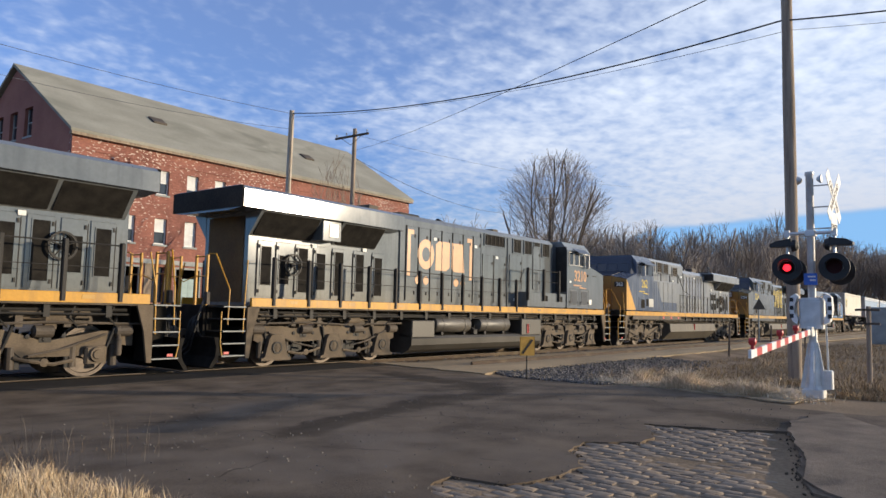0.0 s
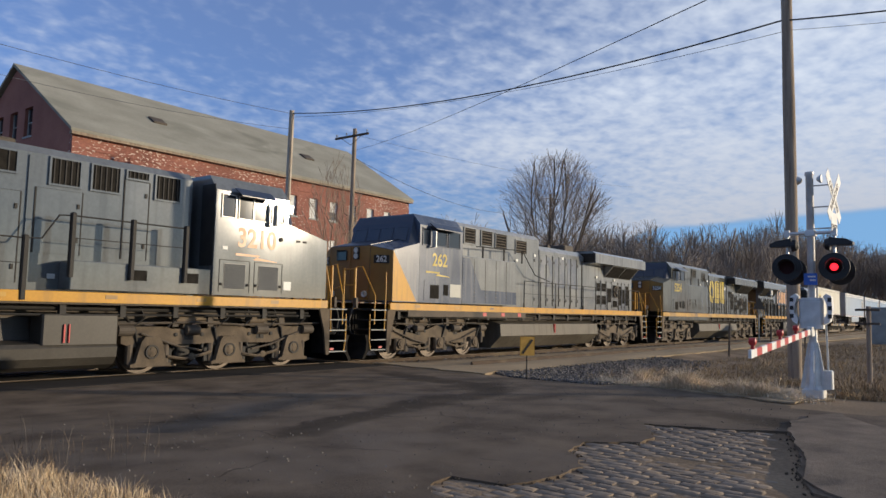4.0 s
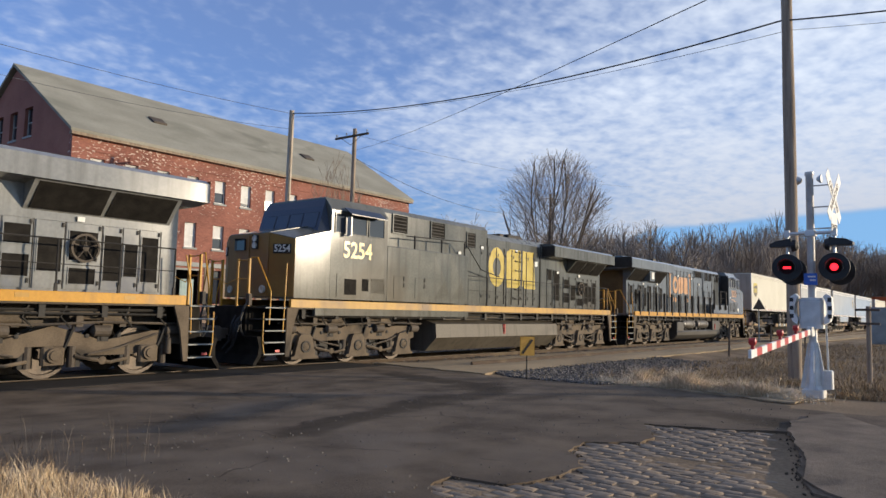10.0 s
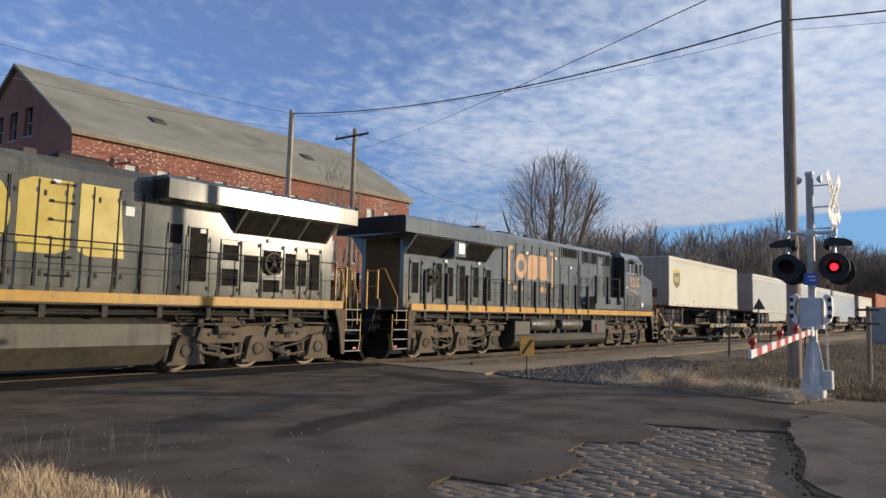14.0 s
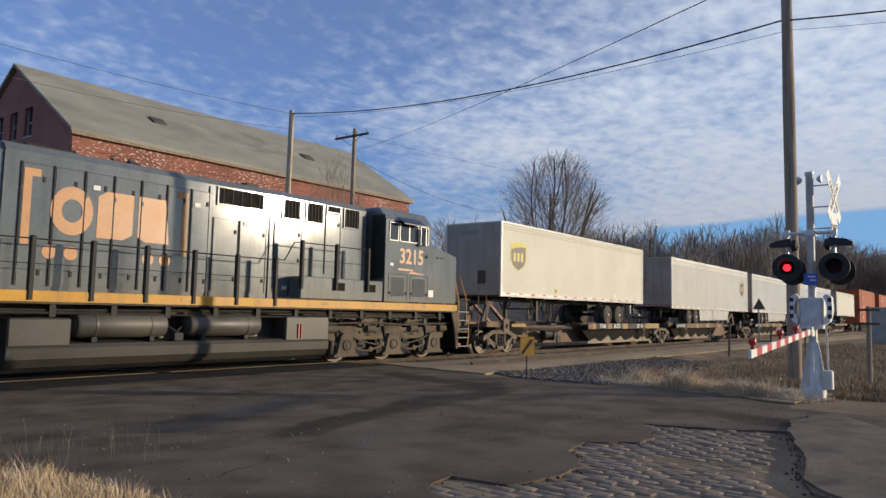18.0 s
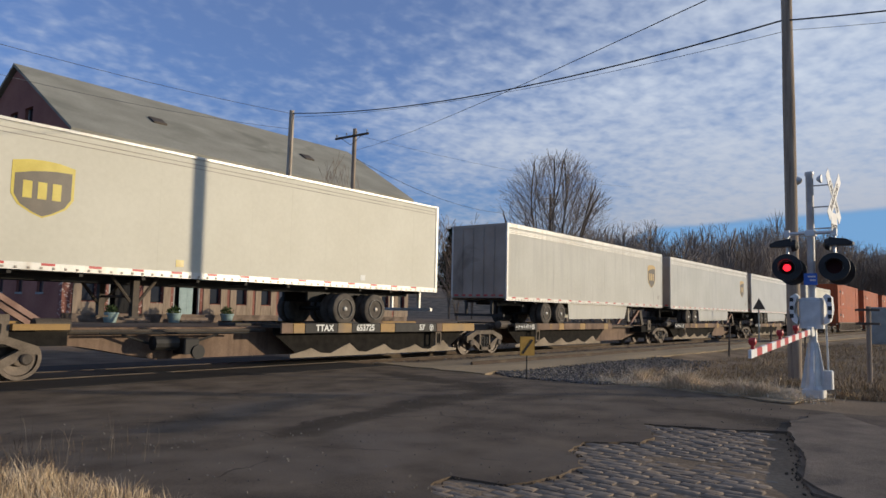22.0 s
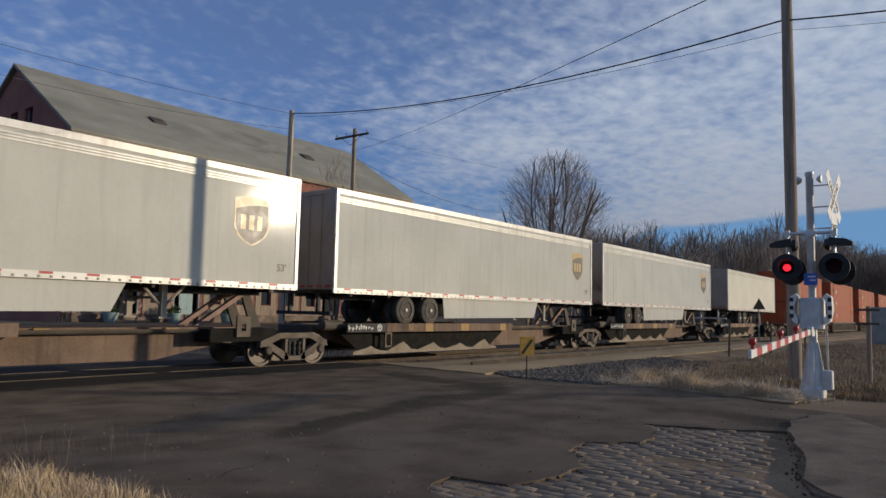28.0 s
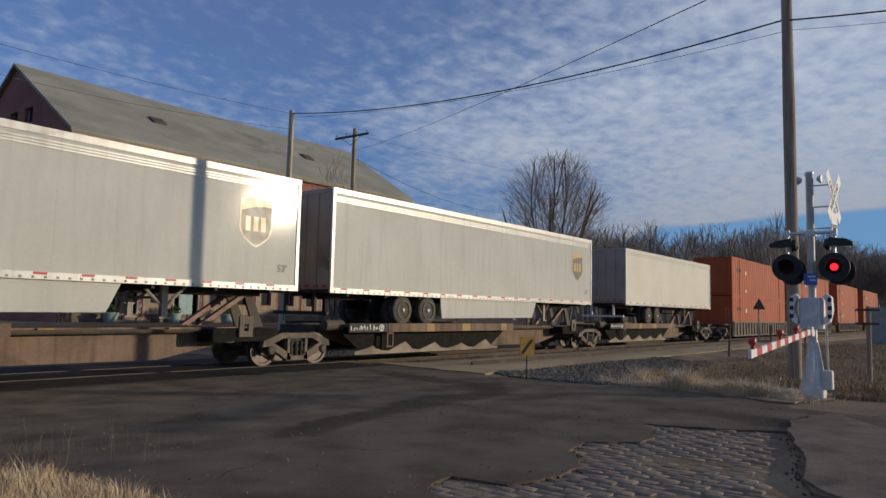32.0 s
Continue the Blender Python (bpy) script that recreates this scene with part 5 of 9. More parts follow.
def make_loco_truck(loco, xc, style, front):
    bm = bmesh.new()
    # transoms and motor housings between the frames
    for dx in (-1.0, 1.0):
        box(bm, xc + dx - 0.2, xc + dx + 0.2, -0.95, 0.95, 0.42, 0.85, 0.03)
    box(bm, xc - 2.7, xc + 2.7, -0.6, 0.6, 0.35, 0.62, 0.04)
    tr = part("truck", bm, BLACK_IRON, loco, "dusty three-axle truck")
    for s in (-1, 1):
        f = bmesh.new()
        y0, y1 = sorted((s * 1.02, s * 1.20))
        if style == "a":
            out = [(-2.62, 0.74), (-2.62, 1.04), (-2.40, 1.10), (-1.60, 1.10), (-1.45, 1.05), (-0.55, 1.05), (-0.40, 1.14), (0.40, 1.14), (0.55, 1.05), (1.45, 1.05), (1.60, 1.10), (2.40, 1.10), (2.62, 1.04), (2.62, 0.74), (2.36, 0.66), (1.58, 0.66), (1.48, 0.72), (1.30, 0.70), (0.70, 0.70), (0.50, 0.72), (0.38, 0.66), (-0.38, 0.66), (-0.50, 0.72), (-0.70, 0.70), (-1.30, 0.70), (-1.48, 0.72), (-1.58, 0.66), (-2.36, 0.66)]
        else:
            out = [(-2.8, 0.70), (-2.8, 1.0), (-2.1, 1.02), (-1.6, 0.92), (-1.0, 0.82), (-0.5, 0.98), (0.0, 1.12), (0.5, 0.98), (1.0, 0.82), (1.6, 0.92), (2.1, 1.02), (2.8, 1.0), (2.8, 0.70), (2.3, 0.74), (1.7, 0.52), (0.6, 0.52), (0.35, 0.72), (-0.35, 0.72), (-0.6, 0.52), (-1.7, 0.52), (-2.3, 0.74)]
        prism(f, [(xc + a, b) for a, b in out], y0, y1)
        part("side_frame", f, TRUCK_DUST, tr, "dust-coated cast side frame")
        for dx in (-1.98, 0, 1.98):
            j = bmesh.new()
            ya, yb = sorted((s * 1.20, s * 1.33))
            if style == "a":
                prism(j, [(xc + dx + q, z) for q, z in ((-0.47, 0.24), (0.47, 0.24), (0.47, 0.30), (0.36, 0.33), (0.24, 0.78), (0.17, 0.88), (-0.17, 0.88), (-0.24, 0.78), (-0.36, 0.33), (-0.47, 0.30))], ya, yb)
                part("journal_box", j, TRUCK_DUST, tr, "bell-shaped cast pedestal")
                j = bmesh.new()
                lathe(j, (xc + dx, s * 1.33, 0.56), "y", [(0, 0.155), (s * 0.03, 0.155), (s * 0.03, 0.118), (0, 0.118)], 18, True)
                part("bearing_ring", j, BLACK_IRON, tr, "dark bearing ring", True)
                j = bmesh.new()
                lathe(j, (xc + dx, s * 1.325, 0.56), "y", [(0, 0.117), (s * 0.025, 0.112), (s * 0.04, 0.05), (s * 0.045, 0.02)], 14)
                for q in (0, 2.1, 4.2):
                    lathe(j, (xc + dx + 0.075 * math.cos(q), s * 1.35, 0.56 + 0.075 * math.sin(q)), "y", [(0, 0.018), (s * 0.02, 0.018)], 6)
                part("bearing_cap", j, TRUCK_DUST, tr, smooth=True)
            else:
                box(j, xc + dx - 0.22, xc + dx + 0.22, ya, yb, 0.36, 0.72, 0.04)
                lathe(j, (xc + dx, s * 1.33, 0.55), "y", [(0, 0.15), (s * 0.05, 0.145), (s * 0.05, 0.10), (s * 0.075, 0.09), (s * 0.075, 0.02)], 14)
                part("journal_box", j, TRUCK_DUST, tr, smooth=True)
            for ddx in (-0.42, 0.42):
                sp = bmesh.new()
                rod(sp, (xc + dx + ddx, s * 1.14, 0.30), (xc + dx + ddx, s * 1.14, 0.72), 0.085, n=10)
                part("spring", sp, UNDER, tr)
        g = bmesh.new()
        pipe(g, [(xc - 2.9, s * 1.27, 1.16), (xc - 0.9, s * 1.29, 1.20), (xc + 0.4, s * 1.27, 1.14), (xc + 2.9, s * 1.27, 1.18)], 0.028)
        pipe(g, [(xc - 2.2, s * 1.24, 0.95), (xc - 1.3, s * 1.27, 0.66), (xc - 0.7, s * 1.25, 0.55)], 0.025)
        pipe(g, [(xc + 2.2, s * 1.24, 0.95), (xc + 1.3, s * 1.27, 0.66), (xc + 0.7, s * 1.25, 0.55)], 0.025)
        for dx in (-2.55, -0.95, 1.0, 2.5):
            lathe(g, (xc + dx - 0.2, s * 1.22, 1.02), "x", [(0, 0.06), (0.02, 0.12), (0.36, 0.12), (0.40, 0.06)], 12)
        for dx in (-1.4, -0.5, 0.7, 1.6):
            box(g, xc + dx - 0.07, xc + dx + 0.07, s * 1.22 - 0.04, s * 1.22 + 0.04, 1.10, 1.34)
        part("brake_gear", g, UNDER, tr, "brake cylinders and rigging")
        for dx in (-1.0, 1.0):
            for e in (-1, 1):
                h = bmesh.new()
                pipe(h, [(xc + dx + e * 0.42, s * 1.10, 0.98), (xc + dx + e * 0.36, s * 1.16, 0.62), (xc + dx + e * 0.46, s * 1.10, 0.50)], 0.04)
                box(h, xc + dx + e * 0.46 - 0.06, xc + dx + e * 0.46 + 0.06, *sorted((s * 0.98, s * 1.18)), 0.30, 0.62, 0.02)
                part("brake_hanger", h, BLACK_IRON, tr, "black brake hanger and shoe")
            h = bmesh.new()
            for q, z in ((-0.35, 0.92), (0.0, 0.86), (0.32, 0.92)):
                lathe(h, (xc + dx + q, s * 1.20, z), "y", [(0, 0.045), (s * 0.025, 0.045), (s * 0.03, 0.01)], 8)
            box(h, xc + dx - 0.13, xc + dx + 0.10, *sorted((s * 1.19, s * 1.206)), 0.80, 0.98)
            part("frame_boss", h, BLACK_IRON, tr, "dark bolts and openings in the side frame")["kind"] = "stuff"
            h = bmesh.new()
            pipe(h, [(xc + dx - 0.55, s * 1.22, 0.44), (xc + dx - 0.15, s * 1.28, 0.38), (xc + dx + 0.30, s * 1.28, 0.46), (xc + dx + 0.55, s * 1.22, 0.52)], 0.038)
            lathe(h, (xc + dx + 0.02, s * 1.26, 0.42), "y", [(0, 0.085), (s * 0.05, 0.085), (s * 0.06, 0.03)], 10)
            part("brake_link", h, TRUCK_DUST, tr, "dusty brake link between the wheels")
            # brake cylinder above the frame
            h = bmesh.new()
            lathe(h, (xc + dx - 0.42, s * 1.20, 1.27), "x", [(0, 0.05), (0.02, 0.115), (0.46, 0.115), (0.50, 0.07), (0.56, 0.03), (0.92, 0.03)], 12)
            box(h, xc + dx - 0.20, xc + dx + 0.02, *sorted((s * 1.12, s * 1.24)), 1.06, 1.20)
            part("brake_cylinder", h, TRUCK_DUST, tr, "dusty brake cylinder with its rod", True)
        for dx in (-2.45, 2.45) if style == "b" else ():
            h = bmesh.new()
            lathe(h, (xc + dx, s * 1.27, 0.50), "z", [(0, 0.05), (0.02, 0.075), (0.34, 0.075), (0.36, 0.05), (0.62, 0.04)], 10)
            part("damper", h, UNDER, tr, "upright damper", True)
        for dx in (-2.3, -1.5, -0.2, 0.5, 1.3, 2.2):
            h = bmesh.new()
            pipe(h, [(xc + dx, s * 1.30, 1.52), (xc + dx + 0.12, s * 1.34, 1.30), (xc + dx - 0.1, s * 1.26, 1.10)], 0.022)
            part("air_line", h, BLACK_IRON, tr, "looped air line")
        for dx in (-2.5, -0.52, 1.45):
            h = bmesh.new()
            pipe(h, [(xc + dx, s * 1.05, 1.32), (xc + dx + 0.15, s * 1.25, 1.05), (xc + dx + 0.28, s * 1.18, 0.62)], 0.035)
            part("sand_pipe", h, BLACK_IRON, tr)
    for dx in (-1.98, 0, 1.98):
        part("wheelset", LOCO_WHEEL, WHEEL, tr, "steel wheelset with bright worn treads", at=pose(xc + dx, 0, 0.53 + RZ))
    return tr


def handrail(loco, x0, x1, y, z0, z1, n, heavy, breaks=()):
    s = -1 if y < 0 else 1
    b = bmesh.new()
    pipe(b, [(x0, y, z1), (x1, y, z1)], 0.017)
    pipe(b, [(x0, y, z0 + (z1 - z0) * 0.5), (x1, y, z0 + (z1 - z0) * 0.5)], 0.010)
    h = part("handrail", b, BLACK_IRON, loco, "black tubular handrail")
    for i in range(n):
        x = x0 + (x1 - x0) * i / (n - 1)
        p = bmesh.new()
        if heavy:
            box(p, x - 0.05, x + 0.05, *sorted((y - s * 0.03, y + s * 0.085)), z0 - (0.22 if z0 < 2 else 0.34), z1 + 0.06, 0.02)
        else:
            rod(p, (x, y, z0), (x, y, z1), 0.02, n=6)
            box(p, x - 0.03, x + 0.03, y - 0.02, y + 0.02, z0 - 0.06, z0 + 0.12)
        part("post", p, BLACK_IRON, h)


def end_steps(loco, x, d, y, yellow):
    """Corner steps outside the body's end, from x on in direction d, with their grab rails."""
    s = -1 if y < 0 else 1
    b = bmesh.new()
    ya, yb = sorted((s * 0.82, s * 1.47))
    x0, x1 = x + d * 0.10, x + d * 0.74
    xa, xb = sorted((x0, x1))
    box(b, *sorted((x0 - d * 0.03, x0)), ya, yb, 0.36, 1.60)
    box(b, xa, xb, *sorted((s * 0.80, s * 0.83)), 0.36, 1.60)
    st = part("step_well", b, GRILLE, loco, "black step well")
    b = bmesh.new()
    prism(b, [(x - d * 0.30, 1.575), (x + d * 0.07, 1.575), (x + d * 0.09, 0.34), (x - d * 0.02, 0.34), (x - d * 0.12, 1.02)], *sorted((s * 1.44, s * 1.505)))
    part("step_side", b, TRUCK_DUST, st, "dusty tapered side plate")
    for k in range(5):
        t = bmesh.new()
        z = 0.41 + 0.29 * k
        box(t, xa, xb, ya, yb, z - 0.02, z + 0.012)
        tr = part("tread", t, BLACK_IRON, st, "black step tread")
        t = bmesh.new()
        box(t, xa, xb, *sorted((s * 1.472, s * 1.488)), z - 0.012, z + 0.016)
        part("tread_edge", t, TRIM, tr, "pale tread edge")
        if k == 0:
            t = bmesh.new()
            box(t, xa + 0.10, xb - 0.40, *sorted((s * 1.40, s * 1.42)), z + 0.04, z + 0.10)
            part("reflector", t, RED_PAINT, tr, "red reflector")
    gm = YELLOW if yellow else TRAILER_RAIL
    for pts in ([(x + d * 0.16, y, 0.95), (x + d * 0.13, y, 1.95), (x + d * 0.02, y * 0.93, 2.72)],
                [(x + d * 0.60, y, 1.15), (x + d * 0.58, y, 1.98), (x + d * 0.72, y * 0.72, 2.84), (x + d * 0.78, y * 0.60, 2.84)],
                [(x + d * 0.70, y * 0.98, 0.42), (x + d * 0.76, y * 0.98, 0.70), (x + d * 0.76, y * 0.98, 1.45)]):
        g = bmesh.new()
        pipe(g, pts, 0.019)
        part("grab_rail", g, gm, st, "yellow grab rail")


def end_platform(loco, d, x, plow):
    """What stands at a locomotive's end: platform, pilot plate, coupler, hoses, rails, snow plow."""
    b = bmesh.new()
    box(b, *sorted((x, x + d * 0.80)), -0.795, 0.795, 1.52, 1.60)
    box(b, *sorted((x + d * 0.74, x + d * 0.82)), -0.795, 0.795, 0.42, 1.52)
    box(b, *sorted((x, x + d * 0.10)), -1.44, 1.44, 1.10, 1.58)
    pl = part("pilot_plate", b, GRILLE, loco, "black end platform and pilot plate")
    b = bmesh.new()
    xc = x + d * 0.82
    box(b, *sorted((xc, xc + d * 0.42)), -0.13, 0.13, 0.76, 1.02, 0.02)
    box(b, *sorted((xc + d * 0.24, xc + d * 0.52)), -0.21, 0.21, 0.70, 1.08, 0.05)
    part("coupler", b, UNDER, pl, "rusty knuckle coupler")
    if plow:
        b = bmesh.new()
        prism(b, [(xc - d * 0.05, 0.85), (xc + d * 0.10, 0.85), (xc + d * 0.03, 0.62), (xc + d * 0.05, 0.40), (xc + d * 0.20, 0.16), (xc + d * 0.12, 0.13), (xc - d * 0.08, 0.40)], -1.42, 1.42)
        part("snow_plow", b, GRILLE, pl, "black curved plow blade")
    for k in range(8):
        y = (-0.70, -0.60, -0.52, -0.40, 0.40, 0.52, 0.60, 0.70)[k]
        b = bmesh.new()
        low = 0.42 + 0.09 * (k % 3)
        pipe(b, [(xc, y, 1.36 - 0.05 * (k % 2)), (xc + d * 0.10, y, 1.20), (xc + d * 0.17, y * 0.96, 0.85), (xc + d * 0.22, y * 0.90, low + 0.1), (xc + d * 0.33, y * 0.82, low)], 0.023)
        part("air_hose", b, CABLE, pl)
    for y in (-0.88, 0.88):
        b = bmesh.new()
        pipe(b, [(x + d * 0.80, y, 1.75), (x + d * 0.92, y, 1.60), (x + d * 1.02, y * 0.98, 1.30), (x + d * 0.98, y * 0.96, 0.98), (x + d * 0.84, y * 0.95, 0.80)], 0.028)
        part("jumper_cable", b, CABLE, pl, "thick black jumper cable hanging in a loop")
        b = bmesh.new()
        box(b, *sorted((x + d * 0.76, x + d * 0.86)), y - 0.07, y + 0.07, 1.62, 1.92, 0.01)
        part("cable_box", b, UNDER, pl, "small cable socket box")
    for y in (-0.80, -0.34, 0.34, 0.80):
        b = bmesh.new()
        box(b, *sorted((x + d * 0.745, x + d * 0.80)), y - 0.035, y + 0.035, 1.60, 2.82, 0.006)
        part("end_post", b, YELLOW, pl, "yellow flat end post")
    for a, c in ((-0.80, -0.34), (0.34, 0.80)):
        for z in (2.78, 2.30):
            b = bmesh.new()
            pipe(b, [(x + d * 0.77, a, z), (x + d * 0.77, c, z)], 0.017)
            part("end_rail", b, YELLOW, pl, "yellow end handrail")
    b = bmesh.new()
    pipe(b, [(x + d * 0.79, -0.34, 2.30), (x + d * 0.90, 0.0, 2.16), (x + d * 0.79, 0.34, 2.30)], 0.012)
    part("safety_chain", b, YELLOW, pl, "sagging yellow safety chain")


def locomotive(kind, label, colours, number):
    """kind 'a': newer, with one long flush roof line and big radiator; 'b': older, with a stepped hood."""
    body_m, low_m, cab_m, nose_m, stripe_m, letter_m = colours
    L = thing("locomotive", label, "locomotive")
    new_type = kind == "a"
    wl = 9.97 if new_type else 9.7
    # underframe and walkway
    bm = bmesh.new()
    box(bm, -wl, wl, -0.75, 0.75, 1.15, 1.55)
    box(bm, -wl, wl, -1.48, 1.48, 1.55, 1.62)
    part("underframe", bm, UNDER, L, "grimy underframe")
    for s in (-1, 1):
        bm = bmesh.new()
        ya, yb = sorted((s * 1.44, s * 1.52))
        box(bm, -wl, wl, ya, yb, 1.59, 1.80, 0.012)
        part("walkway_edge", bm, stripe_m, L, "yellow walkway edge stripe")
        plates("reflector_strip", [(-wl + 1.2 + i * 2.1, -wl + 1.45 + i * 2.1, *sorted((s * 1.52, s * 1.527)), 1.67, 1.75) for i in range(9)], STRIPE_FADED, L, "pale tan reflective strip")
        bm = bmesh.new()
        pipe(bm, [(-wl + 0.4, s * 1.3, 1.45), (-3, s * 1.32, 1.42), (2, s * 1.30, 1.47), (wl - 0.5, s * 1.3, 1.44)], 0.035)
        pipe(bm, [(-wl + 0.4, s * 1.38, 1.36), (-4, s * 1.38, 1.38), (3, s * 1.38, 1.34), (wl - 0.5, s * 1.36, 1.37)], 0.025)
        for i in range(16):
            x = -9.2 + i * 1.22
            box(bm, x, x + 0.12, s * 1.36 - 0.05, s * 1.36 + 0.05, 1.30, 1.58)
        part("pipework", bm, BLACK_IRON, L, "pipes and brackets under the walkway")
    # fuel tank
    bm = bmesh.new()
    t0, t1 = (-3.85, 4.15) if new_type else (-4.5, 3.6)
    prism(bm, [(-1.05, 1.28), (-1.48, 1.16), (-1.52, 0.72), (-1.05, 0.27), (1.05, 0.27), (1.52, 0.72), (1.48, 1.16), (1.05, 1.28)] if not new_type else [(-0.85, 1.28), (-0.92, 0.84), (-1.44, 0.78), (-1.50, 0.70), (-1.48, 0.50), (-1.36, 0.34), (-1.15, 0.25), (1.15, 0.25), (1.36, 0.34), (1.48, 0.50), (1.50, 0.70), (1.44, 0.78), (0.92, 0.84), (0.85, 1.28)], t0, t1, "x")
    tank = part("fuel_tank", bm, TANK_CLEAN if new_type else TANK, L, "dusty grey fuel tank")
    for s in (-1, 1):
        bm = bmesh.new()
        box(bm, *((3.05, 3.08) if new_type else (-0.52, -0.49)), s * 1.50 - 0.03, s * 1.50 + 0.03, 0.80, 1.16)
        box(bm, *((3.15, 3.17) if new_type else (-0.42, -0.40)), s * 1.50 - 0.03, s * 1.50 + 0.03, 0.80, 1.16)
        part("fuel_gauge", bm, RED_PAINT, tank, "red fuel gauge")
        if new_type:
            for a in (-2.60, -0.08):
                bm = bmesh.new()
                lathe(bm, (a, s * 1.22, 1.14), "x", [(0, 0.10), (0.06, 0.24), (0.12, 0.27), (1.93, 0.27), (1.99, 0.24), (2.05, 0.10)], 20)
                for xx in (a + 0.4, a + 1.6):
                    lathe(bm, (xx, s * 1.22, 1.14), "x", [(0, 0.28), (0.05, 0.28)], 20)
                part("air_reservoir", bm, RESERVOIR, L, "cylindrical air reservoir", True)
            bm = bmesh.new()
            box(bm, 2.66, 4.15, *sorted((s * 0.95, s * 1.495)), 0.76, 1.36, 0.03)
            part("equipment_box", bm, TANK_CLEAN, L, "grey equipment box")
            bm = bmesh.new()
            box(bm, -3.85, -2.70, *sorted((s * 0.95, s * 1.495)), 0.76, 1.28, 0.03)
            part("equipment_box", bm, TANK_CLEAN, L, "grey equipment box")
            bm = bmesh.new()
            for q in (-2.2, -0.95, 0.30, 1.50):
                box(bm, q - 0.05, q + 0.05, *sorted((s * 1.05, s * 1.42)), 0.80, 0.90)
            pipe(bm, [(-0.55, s * 1.2, 1.14), (-0.32, s * 1.34, 0.98), (-0.10, s * 1.2, 1.14)], 0.03)
            box(bm, -0.44, -0.20, *sorted((s * 1.25, s * 1.44)), 0.80, 0.98, 0.02)
            part("reservoir_saddle", bm, BLACK_IRON, L, "dark saddles and drain between the reservoirs")
    for x in (-7.0, 7.0):
        make_loco_truck(L, x, "b" if number in ("262", "") else "a", x > 0)
    # hood
    ztop = 4.66 if new_type else 4.42 if number == "262" else 4.55
    hw = 0.93
    bm = bmesh.new()
    hood0 = -9.7 if new_type else -9.75
    x_step = 6.05
    prism(bm, [(-hw, 1.62), (hw, 1.62), (hw, ztop - 0.22), (hw - 0.22, ztop), (-hw + 0.22, ztop), (-hw, ztop - 0.22)], hood0, -3.9 if new_type else -0.1, "x")
    hood = part("engine_hood", bm, body_m, L, "long hood with panelled sides")
    bm = bmesh.new()
    z2 = 4.68 if new_type else 4.76
    prism(bm, [(-hw - 0.012, 1.63), (hw + 0.012, 1.63), (hw + 0.012, z2 - 0.16), (hw - 0.15, z2), (-hw + 0.15, z2), (-hw - 0.012, z2 - 0.16)], -3.9 if new_type else -0.1, x_step, "x")
    front_hood = part("high_hood", bm, body_m, L, "tall hood section behind the cab")
    # rear end cap
    bm = bmesh.new()
    box(bm, hood0 - 0.02, hood0 - 0.002, -0.75, 0.75, 1.7, 3.9)
    part("hood_end", bm, END_SHADED, L, "yellow hood end, its shade put into the brown colour")
    # doors along the hood, in ribs
    for s in (-1, 1):
        y = s * hw
        ya, yb = sorted((y, y + s * 0.022))
        rng = np.arange(-3.6, 0.3, 0.62) if new_type else np.arange(-4.0, 0.0, 0.55)
        for k, x in enumerate(rng):
            bm = bmesh.new()
            zt = 4.30 if new_type else 4.05
            yy = (ya, yb) if not (new_type or x > -0.1) else (ya + s * 0.012, yb + s * 0.012)
            box(bm, x + 0.02, x + 0.58 if new_type else x + 0.52, *yy, 1.9, zt, 0.012)
            dr = part("hood_door", bm, body_m, hood, "")
            plates("hinge", [(x + 0.015, x + 0.05, min(yy) - 0.012, max(yy) + 0.012, z, z + 0.10) for z in (2.15, 3.75)], body_m, dr)
            plates("latch", [(x + 0.40, x + 0.45, min(yy) - 0.02, max(yy) + 0.02, z, z + 0.11) for z in (2.1, zt - 0.35)], BLACK_IRON, dr)
        # ribs and rain strip
        bm = bmesh.new()
        for x in ((-3.9, 0.62, 2.45) if new_type else (-0.1, -4.05)):
            box(bm, x - 0.02, x + 0.02, min(y, y + s * 0.05), max(y, y + s * 0.05), 1.65, ztop - 0.2)
        box(bm, hood0, x_step, min(y, y + s * 0.035), max(y, y + s * 0.035), 1.62, 1.70)
        part("hood_rib", bm, body_m, hood)
        # grilles
        if new_type:
            spots = [(0.85, 2.2, 4.08, 4.47), (2.85, 3.42, 3.96, 4.47), (3.68, 4.26, 3.96, 4.48), (4.44, 4.92, 4.33, 4.48), (5.12, 5.70, 3.96, 4.48)]
        else:
            spots = [(4.55, 5.22, 4.03, 4.58), (2.56, 3.29, 4.05, 4.56), (0.72, 1.22, 3.89, 4.42)] if number == "5254" else [(4.55, 5.22, 4.05, 4.58), (3.45, 4.15, 4.05, 4.58), (2.45, 3.2, 4.03, 4.56), (0.95, 1.75, 3.95, 4.45)]
        for a, b2, c, d in spots:
            bm = bmesh.new()
            ya, yb = sorted((y + s * 0.012, y + s * 0.030))
            box(bm, a, b2, ya, yb, c, d)
            gr = part("grille", bm, GRILLE, front_hood, "dark louvred grille")
            bm = bmesh.new()
            for k in range(5):
                if new_type:
                    xx = a + (b2 - a) * (k + 0.5) / 5
                    box(bm, xx - 0.012, xx + 0.012, *sorted((y + s * 0.03, y + s * 0.05)), c, d)
                else:
                    zz = c + (d - c) * (k + 0.5) / 5
                    box(bm, a, b2, *sorted((y + s * 0.03, y + s * 0.05)), zz - 0.014, zz + 0.014)
            part("grille_bar", bm, UNDER if number == "262" else BLACK_IRON, gr)
            bm = bmesh.new()
